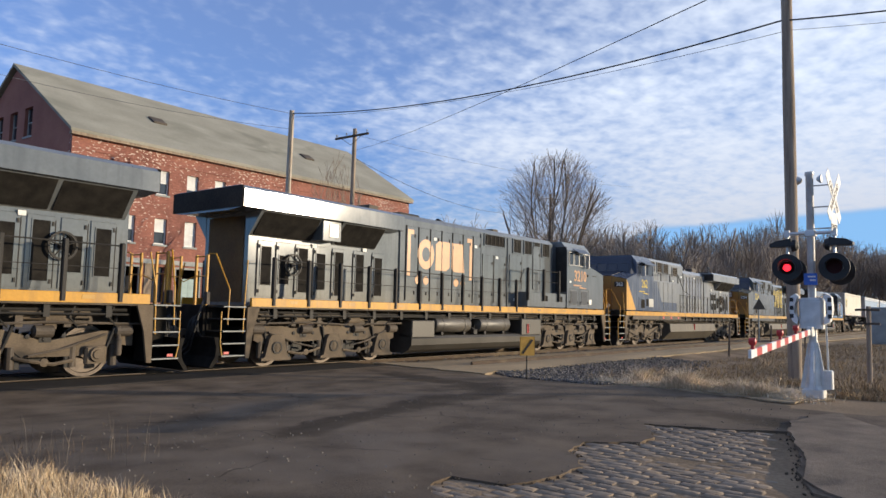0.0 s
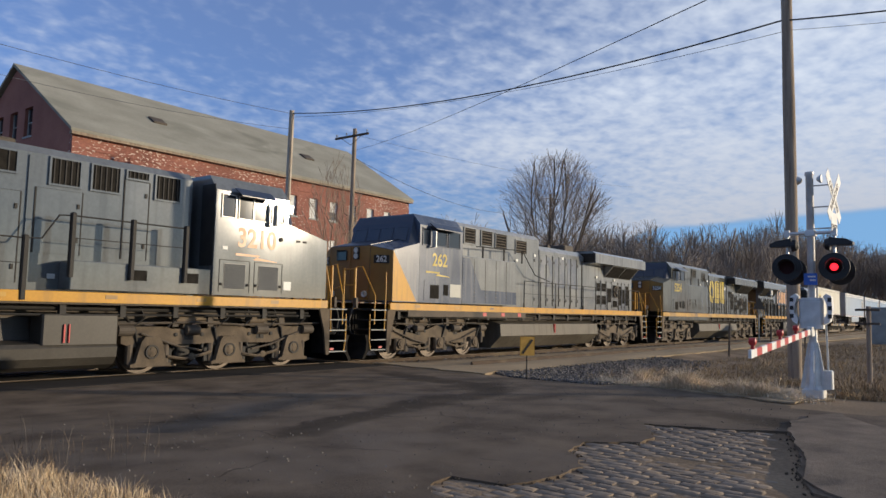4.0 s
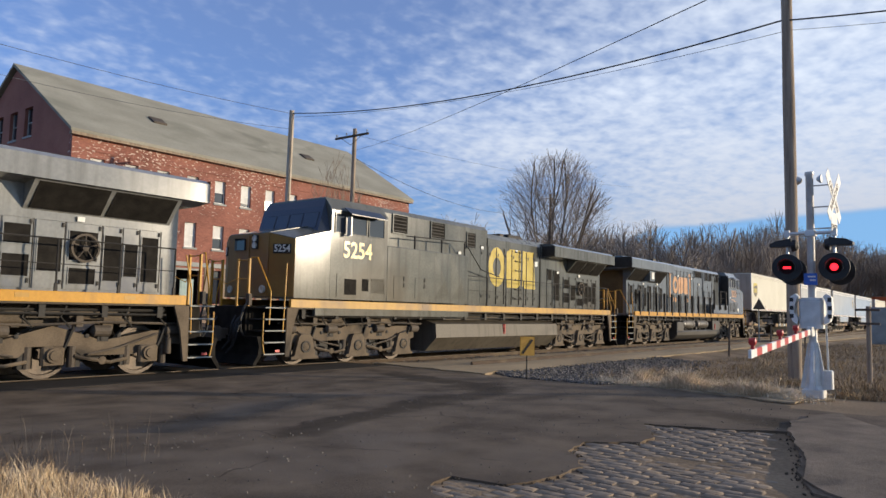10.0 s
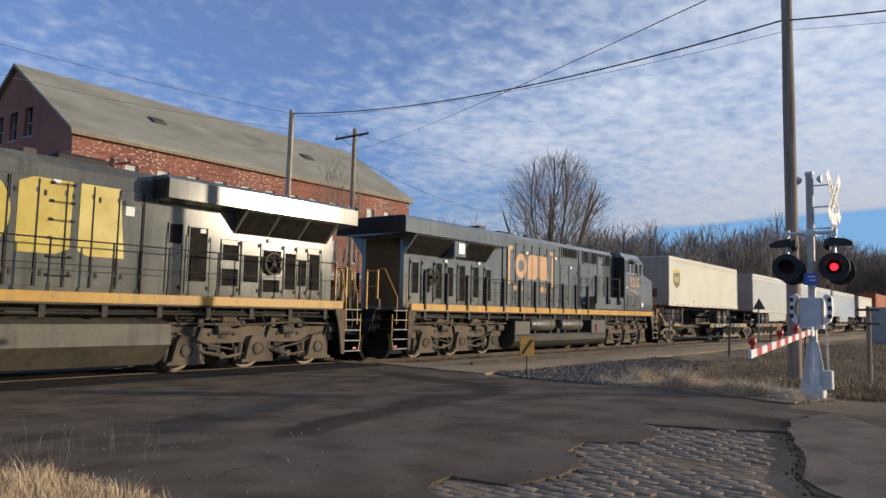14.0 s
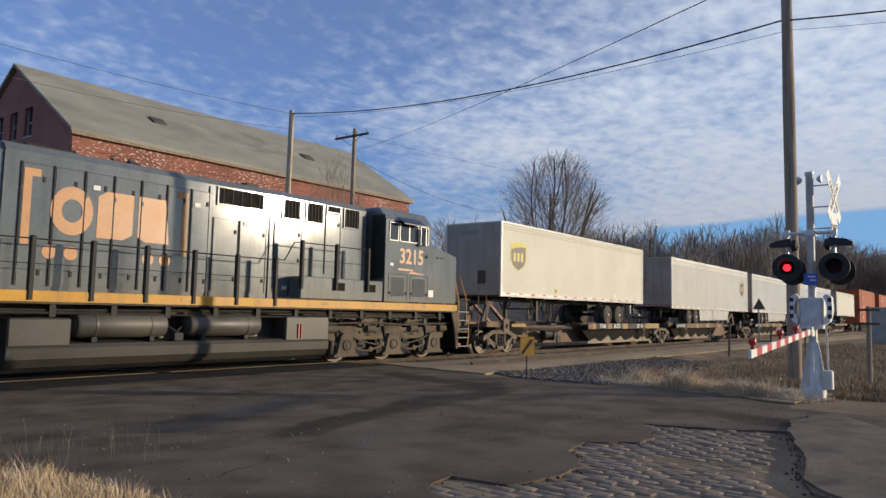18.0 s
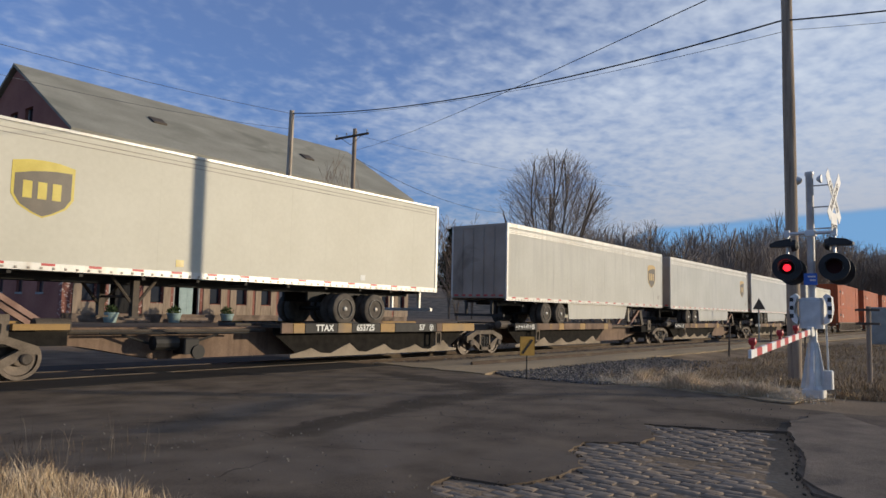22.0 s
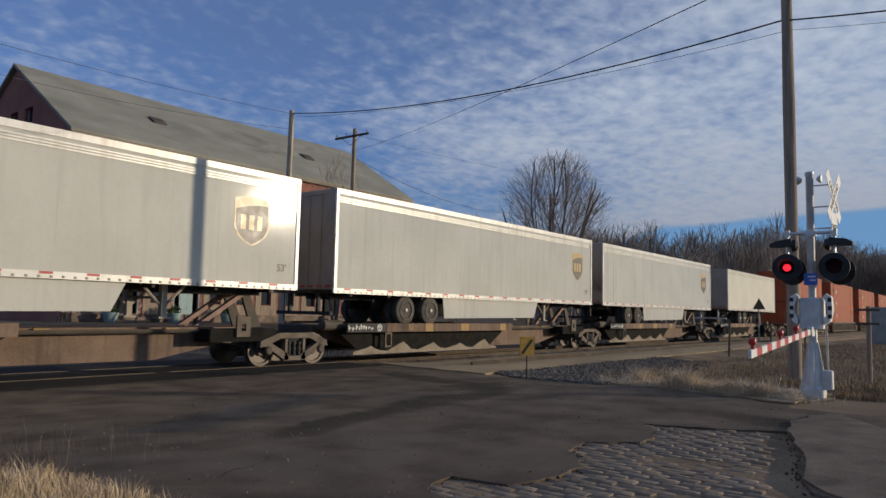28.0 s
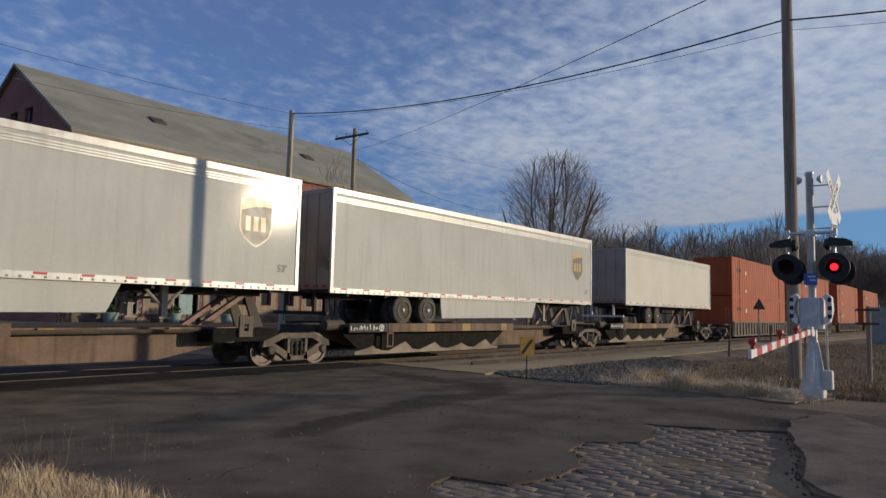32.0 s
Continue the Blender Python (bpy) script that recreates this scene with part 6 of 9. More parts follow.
            for q in ((a - 0.04, a, c - 0.04, d + 0.03), (b2, b2 + 0.04, c - 0.04, d + 0.03), (a, b2, c - 0.04, c), (a, b2, d, d + 0.03)):
                box(bm, q[0], q[1], *sorted((y + s * 0.012, y + s * 0.055)), q[2], q[3])
            part("grille_frame", bm, body_m, gr)
        # rear doors with tall screens under the radiator
        if new_type:
            rd = [(-9.35, 2.15, 3.15), (-8.75, 2.2, 2.95), (-8.1, 2.0, 3.2), (-7.45, 2.1, 3.1), (-6.75, 1.95, 3.2), (-5.9, 2.1, 3.2), (-5.1, 2.0, 3.15)]
            rd = [(x - 0.07, x + 0.47, [(x + 0.03, x + 0.36, z0, z1)]) for x, z0, z1 in rd]
        else:
            rd = [(-9.33, -8.83, [(-9.27, -8.88, 2.07, 3.06)]), (-8.82, -8.45, [(-8.79, -8.49, 2.17, 2.87)]), (-8.44, -8.01, [(-8.41, -8.04, 2.06, 3.02)]), (-7.99, -7.25, [(-7.88, -7.34, 1.97, 2.29), (-7.90, -7.32, 2.45, 3.05)]), (-7.23, -6.66, [(-7.18, -6.72, 2.20, 2.85)]), (-6.62, -6.05, [(-6.57, -6.09, 2.71, 3.09), (-6.57, -6.09, 2.08, 2.50)])]
            if number == "5254":
                rd += [(-5.75, -5.1, [(-5.66, -5.18, 2.15, 3.42)]), (-5.0, -4.6, [(-4.98, -4.66, 3.0, 3.45)])]
            else:
                rd += [(-6.0, -5.5, [(-5.95, -5.54, 2.08, 2.50), (-5.95, -5.54, 2.71, 3.09)])]
        for x0, x1, holes in rd:
            bm = bmesh.new()
            box(bm, x0, x1, *sorted((y, y + s * 0.024)), 1.86, 3.30 if new_type else 3.22, 0.012)
            dr = part("rear_door", bm, body_m, hood)
            for a, b2, c, d in holes:
                bm = bmesh.new()
                box(bm, a, b2, *sorted((y + s * 0.02, y + s * 0.030)), c, d)
                sc = part("screen", bm, GRILLE, dr, "dark vent screen")
                bm = bmesh.new()
                for q in ((a - 0.02, a, c, d), (b2, b2 + 0.02, c, d), (a - 0.02, b2 + 0.02, d, d + 0.02), (a - 0.02, b2 + 0.02, c - 0.02, c)):
                    box(bm, q[0], q[1], *sorted((y + s * 0.02, y + s * 0.040)), q[2], q[3])
                part("screen_frame", bm, body_m, sc)
            plates("latch", [(x0 + 0.03, x0 + 0.07, *sorted((y + s * 0.02, y + s * 0.05)), z, z + 0.09) for z in (1.95, 3.10)], BLACK_IRON, dr)
        # dark joints between the doors
        plates("door_joint", [(x - 0.011, x + 0.011, *sorted((y + s * 0.001, y + s * 0.048)), 1.9, 4.32 if new_type else 4.02) for x in (np.arange(-3.6, 0.7, 0.62) if new_type else np.arange(-4.0, 0.3, 0.55))], BLACK_IRON, hood)
        plates("door_joint", [(x0 - 0.014, x0, *sorted((y + s * 0.001, y + s * 0.027)), 1.86, 3.22) for x0, x1, holes in rd], BLACK_IRON, hood)
        if new_type:
            # plain panels, a narrow tall door and low doors ahead of the engine
            for a, b2, c, d in ((0.75, 1.45, 1.95, 3.72), (1.52, 2.32, 1.95, 3.72), (2.60, 3.50, 2.55, 3.85), (4.40, 4.96, 2.55, 4.28)):
                bm = bmesh.new()
                box(bm, a, b2, *sorted((y + s * 0.012, y + s * 0.030)), c, d, 0.01)
                dr = part("access_door", bm, body_m, front_hood)
                plates("door_joint", [(q - 0.010, q + 0.010, *sorted((y + s * 0.013, y + s * 0.034)), c, d) for q in (a - 0.01, b2 + 0.01)], BLACK_IRON, dr)
                plates("latch", [(b2 - 0.10, b2 - 0.05, *sorted((y + s * 0.03, y + s * 0.055)), z, z + 0.10) for z in (c + 0.25, d - 0.35)], BLACK_IRON, dr)
        # handbrake wheel with spokes
        bm = bmesh.new()
        hx, hz = (-8.3, 2.72) if new_type else (-7.62, 2.71)
        lathe(bm, (hx, y + s * 0.10, hz), "y", [(0, 0.30), (s * 0.03, 0.30), (s * 0.03, 0.255), (0, 0.255)], 20, True)
        lathe(bm, (hx, y + s * 0.03, hz), "y", [(0, 0.07), (s * 0.10, 0.07), (s * 0.11, 0.03)], 10)
        for k in range(5):
            a = k * 2 * math.pi / 5 + 0.3
            rod(bm, (hx, y + s * 0.115, hz), (hx + 0.27 * math.cos(a), y + s * 0.115, hz + 0.27 * math.sin(a)), 0.016, n=5)
        part("handbrake_wheel", bm, BLACK_IRON if new_type else UNDER, hood, "round spoked handbrake wheel", True)
        # light plates
        plates("notice_plate", [(x, x + 0.15, *sorted((y + s * 0.034, y + s * 0.05)), z, z + 0.10) for x, z in ((-7.6, 3.25), (-5.6, 3.3), (-2.2, 3.95), (0.2, 3.9), (1.6, 3.6), (2.9, 2.05))], LETTER_WHITE, hood, "small white notice")
    # radiator: wide wings over the hood's rear
    bm = bmesh.new()
    w0, w1 = (-10.03 if number == "" else -10.33, -4.38) if new_type else (-10.15, -4.25)
    zl, zh = (4.02, 4.46) if new_type else (3.95, 4.38)
    prism(bm, [(-1.53, zl), (-1.53, zh), (-1.35, zh + 0.10), (1.35, zh + 0.10), (1.53, zh), (1.53, zl), (hw, zl - 0.06), (-hw, zl - 0.06)], w0, w1, "x")
    rad = part("radiator_cab", bm, body_m, L, "wide overhanging radiator top")
    # sloping intakes towards the rear: a painted frame round dark screens
    if new_type and number:
        bays = [(w0 + 0.62, -7.68, 1), (-6.86, -5.08, 1)]
    elif new_type:
        bays = [(w0 + 0.42, -4.9, 3)]
    else:
        bays = [(w0 + 0.62, w0 + 3.75, 2 if number == "262" else 3)]
    for s in (-1, 1):
        for i0, i1, n_scr in bays:
            bm = bmesh.new()
            prism(bm, [(s * 0.92, 3.38), (s * 1.43, zl - 0.01), (s * 0.92, zl - 0.01)], i0, i1, "x")
            inl = part("radiator_intake", bm, body_m, rad, "sloping radiator intake with a painted frame")
            step = (i1 - i0 - 0.10) / n_scr
            edge = 0.02 if n_scr == 1 else 0.10
            for k in range(n_scr):
                x = i0 + 0.10 + k * step
                bm = bmesh.new()
                prism(bm, [(s * 0.985, 3.42), (s * 1.41, zl - 0.04), (s * 1.36, zl - 0.03), (s * 0.94, 3.44)], x, x + step - edge, "x")
                part("screen", bm, GRILLE, inl, "dark radiator screen")
        if new_type and number:
            bm = bmesh.new()
            box(bm, -7.60, -6.90, *sorted((s * 0.95, s * 1.38)), 3.45, 4.0, 0.02)
            eq = part("vent_box", bm, body_m, rad, "square housing between the radiator screens")
            bm = bmesh.new()
            box(bm, -7.36, -7.02, *sorted((s * 1.38, s * 1.392)), 3.56, 3.92, 0.01)
            part("bright_cover", bm, TRAILER_RAIL, eq, "bright metal cover plate")
    bm = bmesh.new()
    box(bm, w0 - 0.03, w0 - 0.002, -1.5, 1.5, zl, zh + 0.08)
    box(bm, w1 + 0.002, w1 + 0.03, -1.5, 1.5, zl + 0.02, zh)
    for k in range(3):
        box(bm, w0 + 0.6 + k * 1.8, w0 + 1.9 + k * 1.8, -1.1, 1.1, zh + 0.10, zh + 0.16, 0.02)
    part("radiator_end", bm, SHADE_DARK, rad, "radiator ends in a shade-dark colour, and roof shutters")
    # roof gear
    st0 = -4.15 if number == "262" else -3.4
    plates("exhaust_stack", [(st0, st0 + (0.85 if number == "262" else 1.1), -0.45, 0.45, ztop - 0.02, ztop + (0.16 if new_type else 0.30 if number == "262" else 0.19))], UNDER if number == "262" else BLACK_IRON, L, "sooty exhaust stack", 0.05)
    plates("roof_box", [(-0.75, -0.25, -0.62, -0.10, ztop - 0.02, ztop + 0.20), (-1.9, -1.62, -0.5, 0.5, ztop - 0.02, ztop + 0.14)] if not new_type else [(-4.9, -4.45, -0.5, 0.1, 4.55, 4.86), (1.9, 2.3, -0.6, -0.2, 4.66, 4.80), (4.9, 5.1, -0.3, 0.3, 4.66, 4.78)], UNDER, L, "dark box on the roof", 0.02)
    plates("roof_hatch", [(x, x + 0.3, -0.55, 0.55, z2 - 0.01, z2 + 0.06) for x in (0.5, 1.6)], BLACK_IRON, L, "", 0.02)
    for k in range(3):
        bm = bmesh.new()
        zz = (z2 if new_type else ztop) + 0.09
        lathe(bm, (-1.1 + 0.18 * k, -0.25 + 0.2 * k, zz), "x", [(0, 0.10), (0.15, 0.07), (0.3, 0.04)], 10)
        box(bm, -0.98 + 0.18 * k, -0.90 + 0.18 * k, -0.28 + 0.2 * k, -0.22 + 0.2 * k, zz - 0.12, zz)
        part("horn", bm, BLACK_IRON, L, "air horn", True)
    # cab and nose
    cx0, cx1, cf = (6.33, 8.5, 9.95) if new_type else (6.05, 8.35, 9.65)
    cw = 1.50
    bm = bmesh.new()
    zc = 4.68
    prism(bm, [(-cw, 1.84), (cw, 1.84), (cw, 4.32), (cw - 0.30, zc), (-cw + 0.30, zc), (-cw, 4.32)], cx0, cx1, "x")
    cab = part("cab", bm, cab_m, L, "crew cab")
    zn = 3.45
    side_x, front_x = cf - 0.07, cf + 0.28
    ny = 1.495 if new_type else 1.475
    ring = [(cx1 + 0.002, -1.496, 3.72), (side_x, -ny, 3.40), (front_x, -0.86, 3.54), (front_x, 0.86, 3.54), (side_x, ny, 3.40), (cx1 + 0.002, 1.496, 3.72)]
    bm = bmesh.new()
    lo = [bm.verts.new((q[0], q[1], 1.84)) for q in ring]
    hi = [bm.verts.new(q) for q in ring]
    back = [bm.verts.new((cx1 + 0.002, y, 3.88)) for y in (-0.92, 0.92)]
    bm.faces.new(lo[::-1])
    for i in range(5):
        bm.faces.new((lo[i], lo[i + 1], hi[i + 1], hi[i]))
    bm.faces.new((back[0], hi[2], hi[3], back[1]))
    bm.faces.new((hi[0], hi[1], hi[2], back[0])), bm.faces.new((back[1], hi[3], hi[4], hi[5]))
    bm.faces.new((hi[0], back[0], back[1], hi[5], lo[5], lo[0]))
    nose = part("nose", bm, nose_m[1] if isinstance(nose_m, tuple) else nose_m, L, "sloping short nose with bevelled corners")
    if number == "262":
        for s in (-1, 1):
            b3 = bmesh.new()
            f = [b3.verts.new(q) for q in ((cx1 + 0.12, s * 1.497, 1.86), (side_x, s * 1.477, 1.86), (side_x, s * 1.477, 3.39))]
            g2 = [b3.verts.new((v.co.x, v.co.y + s * 0.008, v.co.z)) for v in f]
            b3.faces.new(f), b3.faces.new(g2[::-1])
            for i in range(3):
                b3.faces.new((f[i], g2[i], g2[(i + 1) % 3], f[(i + 1) % 3]))
            part("nose_stripe", b3, YELLOW, nose, "yellow wedge on the nose")

    def nose_plate(name, p, q, z0, z1p, z1q, out, mat, parent, label=""):
        """An upright plate from p to q in plan, standing out from the nose."""
        b4 = bmesh.new()
        nx, ny = Vector((q[1] - p[1], -(q[0] - p[0]))).normalized() * (1 if (q[1] - p[1]) > 0 else -1)
        v = [b4.verts.new((a[0] + nx * o, a[1] + ny * o, z)) for o in (0.003, out) for a, z in ((p, z0), (q, z0), (q, z1q), (p, z1p))]
        for f in ((0, 1, 2, 3), (7, 6, 5, 4), (0, 4, 5, 1), (1, 5, 6, 2), (2, 6, 7, 3), (3, 7, 4, 0)):
            b4.faces.new([v[i] for i in f])
        return part(name, b4, mat, parent, label)

    face = nose_plate("nose_front", (front_x, -0.85), (front_x, 0.85), 1.86, 3.53, 3.53, 0.02, END_YELLOW_SHADED, L, "grimy yellow nose front, darkened for its shaded side")
    for s in (-1, 1):
        near, far = (side_x, s * (ny - 0.01)), (front_x, s * 0.865)
        p, q = (near, far) if s < 0 else (far, near)
        corner = nose_plate("nose_corner", p, q, 1.86, 3.385 if s < 0 else 3.52, 3.52 if s < 0 else 3.385, 0.018, END_YELLOW_SHADED, L, "grimy yellow bevelled corner of the nose, darkened for shade")
        at = [tuple(p[i] + (q[i] - p[i]) * k for i in (0, 1)) for k in (0.16, 0.86)]
        nb = nose_plate("number_board", at[0], at[1], 2.99, 3.24, 3.24, 0.045, BLACK_IRON, corner, "dark number board")
        if number:
            u = Vector((at[1][0] - at[0][0], at[1][1] - at[0][1], 0)).normalized()
            n = Vector((u.y, -u.x, 0))
            c = Vector(((at[0][0] + at[1][0]) / 2, (at[0][1] + at[1][1]) / 2, 3.115)) + n * 0.048
            lettering(number, 0.26, LETTER_WHITE, nb, Matrix(((u.x, 0, n.x, c.x), (u.y, 0, n.y, c.y), (0, 1, 0, c.z), (0, 0, 0, 1))), "board_number", "pale board number", 0.85)
    nd = nose_plate("nose_door", (front_x + 0.02, -0.66), (front_x + 0.02, 0.06), 1.90, 3.50, 3.50, 0.018, END_YELLOW_SHADED, face, "nose door")
    bm = bmesh.new()
    box(bm, front_x + 0.038, front_x + 0.05, -0.52, -0.09, 3.10, 3.42, 0.05)
    part("nose_window", bm, PANE, nd, "round-cornered dark window in the nose door")
    bm = bmesh.new()
    box(bm, front_x + 0.02, front_x + 0.05, 0.18, 0.42, 3.12, 3.50, 0.03)
    hl = part("headlight_case", bm, BLACK_IRON, face, "dark headlight case")
    bm = bmesh.new()
    for z in (3.22, 3.40):
        lathe(bm, (front_x + 0.05, 0.30, z), "x", [(0, 0.085), (0.03, 0.085), (0.03, 0.065), (0.015, 0.05)], 12)
    part("headlight", bm, TRAILER_RAIL, hl, "pair of round headlights", True)
    for y in (-0.62, 0.62):
        bm = bmesh.new()
        lathe(bm, (front_x - 0.02, y * 1.1, 2.05), "x", [(0, 0.10), (0.10, 0.10), (0.10, 0.075), (0.07, 0.06)], 12)
        part("ditch_light", bm, TRAILER_RAIL, face, "round ditch light", True)
    # leaning windscreen block ahead of the cab
    bm = bmesh.new()
    z_low = zn + 0.25
    prism(bm, [(cx1 + 0.003, z_low), (cx1 + 0.34, z_low - 0.07), (cx1 + 0.12, 4.40), (cx1 + 0.003, 4.62)], -cw + 0.06, cw - 0.06)
    for v in bm.verts:
        if v.co.x > cx1 + 0.05:
            v.co.y *= 0.90
        elif v.co.z > 4.5:
            v.co.y *= 0.84
    ws = part("windscreen_surround", bm, DARK_BLUE, cab, "dark blue windscreen surround")
    lean = math.degrees(math.atan2(0.22, 4.40 - z_low + 0.07))
    for ya, yb in ((-1.18, -0.62), (-0.54, -0.04), (0.04, 0.54), (0.62, 1.18)):
        bm = bmesh.new()
        box(bm, -0.01, 0.012, ya, yb, -0.23, 0.23, 0.01)
        part("windscreen", bm, PANE, ws, "dark windscreen pane", at=pose(cx1 + 0.235, 0, (z_low - 0.07 + 4.40) / 2, 0, -lean, 0))
    bm = bmesh.new()
    v = [bm.verts.new(q) for q in ((cx1 + 0.32, -0.90, 3.83), (front_x - 0.02, -0.84, 3.548), (front_x - 0.02, 0.84, 3.548), (cx1 + 0.32, 0.90, 3.83), (cx1 + 0.32, -0.90, 3.845), (front_x - 0.02, -0.84, 3.562), (front_x - 0.02, 0.84, 3.562), (cx1 + 0.32, 0.90, 3.845))]
    for f in ((0, 1, 2, 3), (7, 6, 5, 4), (0, 4, 5, 1), (1, 5, 6, 2), (2, 6, 7, 3), (3, 7, 4, 0)):
        bm.faces.new([v[i] for i in f])
    part("nose_top", bm, DARK_BLUE if number == "262" else body_m, nose, "anti-glare nose top")
    for s in (-1, 1):
        y = s * cw
        bm = bmesh.new()
        prism(bm, [(y, 4.40), (y + s * 0.30, 4.20), (y + s * 0.30, 4.22), (y, 4.425)], cx1 - (1.66 if new_type else 1.95), cx1 - (0.60 if new_type else 0.47), "x")
        part("sunshade", bm, DARK_BLUE, cab, "dark folding sunshade")
        wins = ((cx1 - 0.53, cx1 - 0.17), (cx1 - 1.08, cx1 - 0.68), (cx1 - 1.53, cx1 - 1.13), (cx1 - 2.0, cx1 - 1.64)) if new_type else ((cx1 - 0.50, cx1 - 0.14), (cx1 - 1.36, cx1 - 0.68), (cx1 - 2.11, cx1 - 1.48))
        for a, b2 in wins:
            bm = bmesh.new()
            ya, yb = sorted((y, y + s * 0.012))
            box(bm, a, b2, ya, yb, 3.70, 4.22, 0.0)
            wn2 = part("cab_window", bm, PANE, cab, "cab side window")
            bm = bmesh.new()
            ya, yb = sorted((y + s * 0.0, y + s * 0.03))
            for q in ((a - 0.02, a, 3.68, 4.24), (b2, b2 + 0.02, 3.68, 4.24), (a, b2, 3.68, 3.70), (a, b2, 4.22, 4.24)):
                box(bm, q[0], q[1], ya, yb, q[2], q[3])
            part("window_frame", bm, TRAILER_RAIL if new_type else cab_m, wn2)
        if new_type:
            bm = bmesh.new()
            box(bm, cx0 - 0.02, cx0 - 0.002, *sorted((s * 0.95, s * 1.47)), 2.52, 4.45)
            part("cab_rear_wall", bm, BLACK_IRON, cab, "black rear wall of the cab")
            bm = bmesh.new()
            box(bm, cx0 - 3.2, cx0 - 0.025, *sorted((s * 0.96, s * 1.46)), 1.845, 2.42, 0.02)
            part("side_cabinet", bm, body_m, L, "low side cabinet behind the cab")
            plates("cabinet_vent", [(cx0 - d, cx0 - d + 0.40, *sorted((s * 1.46, s * 1.470)), 2.08, 2.30) for d in (2.0, 0.75)], GRILLE, L, "small dark vent")
            for a in (6.62, 7.62):
                bm = bmesh.new()
                box(bm, a, a + 0.62, *sorted((y, y + s * 0.010)), 1.98, 2.60)
                lv = part("louvre_panel", bm, LOUVRE, cab, "dark grey louvred vent panel")
                bm = bmesh.new()
                for k in range(14):
                    z = 2.0 + k * 0.042
                    prism(bm, [(y + s * 0.010, z), (y + s * 0.026, z), (y + s * 0.010, z + 0.034)], a + 0.02, a + 0.60, "x")
                part("louvre", bm, LOUVRE, lv)
                bm = bmesh.new()
                for q in ((a - 0.13, a - 0.115, 1.92, 2.68), (a + 0.73, a + 0.745, 1.92, 2.68), (a - 0.115, a + 0.73, 2.665, 2.68)):
                    box(bm, q[0], q[1], *sorted((y, y + s * 0.008)), q[2], q[3])
                for q in (a - 0.07, a + 0.68):
                    lathe(bm, (q, y, 2.10), "y", [(0, 0.035), (s * 0.03, 0.035), (s * 0.04, 0.012)], 8)
                part("panel_frame", bm, BLACK_IRON, lv)
            plates("notice_plate", [(8.42, 8.66, *sorted((y, y + s * 0.008)), 2.02, 2.24), (6.56, 6.70, *sorted((y, y + s * 0.008)), 2.92, 3.0)], LETTER_WHITE, cab, "small white notice")
            bm = bmesh.new()
            lathe(bm, (cx1 - 0.22, y, 3.30), "y", [(0, 0.055), (s * 0.03, 0.055), (s * 0.035, 0.02)], 12)
            for q in (cx1 + 0.30, cx1 + 0.52):
                box(bm, q, q + 0.12, *sorted((y - s * 0.004, y + s * 0.012)), 3.28, 3.33)
            part("cab_fitting", bm, BLACK_IRON, cab, "small dark fittings")
        else:
            for a, b2, c, d, mm in ((cx1 - 2.3, cx1 - 0.25, 1.92, 2.55, cab_m), (cx1 - 1.0, cx1 - 0.55, 1.98, 2.42, GRILLE), (cx1 - 1.5, cx1 - 1.25, 2.1, 2.45, GRILLE), (cx1 - 2.2, cx1 - 1.6, 2.05, 2.48, TRAILER_METAL if number == "262" else cab_m)):
                bm = bmesh.new()
                off = 0.012 if mm is cab_m else 0.024
                box(bm, a, b2, *sorted((y, y + s * off)), c, d)
                part("cab_panel", bm, mm, cab)
            bm = bmesh.new()
            box(bm, 1.85, cx1 + 0.5, *sorted((s * 1.40, s * 1.51)), 1.39, 1.615)
            part("side_skirt", bm, body_m if number != "262" else UNDER, L, "deep side skirt below the cab")
            bm = bmesh.new()
            box(bm, 2.52 if number == "262" else 1.85, cx0 - 0.012, *sorted((s * 0.96, s * 1.494)), 1.845, 3.50, 0.02)
            part("equipment_cabinet", bm, body_m, L, "wide equipment cabinet")
            if number == "262":
                for a in (2.58, 3.27, 3.96, 4.65, 5.34):
                    bm = bmesh.new()
                    box(bm, a, a + 0.67, *sorted((s * 1.494, s * 1.503)), 1.90, 3.44, 0.004)
                    cd = part("cabinet_door", bm, body_m, L, "riveted cabinet panel")
                    bm = bmesh.new()
                    for k in range(11):
                        for q in (a + 0.03, a + 0.64):
                            z = 1.98 + 0.14 * k
                            box(bm, q - 0.012, q + 0.012, *sorted((s * 1.503, s * 1.516)), z - 0.012, z + 0.012)
                    part("rivet", bm, body_m, cd)["kind"] = "stuff"
                bm = bmesh.new()
                prism(bm, [(6.03, 1.88), (2.56, 1.88), (2.56, 2.34), (4.91, 2.35), (5.61, 3.43), (6.03, 3.43)], *sorted((s * 1.5035, s * 1.5065)))
                part("blue_field", bm, BLUE_PAINT, L, "faded blue painted field with a slanted edge")
                plates("panel_seam", [(a - 0.006, a + 0.006, *sorted((s * 1.503, s * 1.510)), 1.90, 3.44) for a in (3.26, 3.95, 4.64, 5.33)], UNDER, L, "dark seam between panels")
                plates("reflector", [(a, a + 0.22, *sorted((s * 1.51, s * 1.517)), 1.44, 1.56) for a in (2.2, 3.35, 4.55)], RED_PAINT, L, "red reflector")
            else:
                for a, b2 in ((3.80, 4.72), (4.80, 5.72)):
                    bm = bmesh.new()
                    box(bm, a, b2, *sorted((s * 1.494, s * 1.506)), 1.96, 2.61, 0.006)
                    cd = part("cabinet_door", bm, body_m, L)
                    plates("latch", [((a + b2) / 2 - 0.03, (a + b2) / 2 + 0.03, *sorted((s * 1.506, s * 1.525)), z, z + 0.13) for z in (2.28, 2.48)], BLACK_IRON, cd)
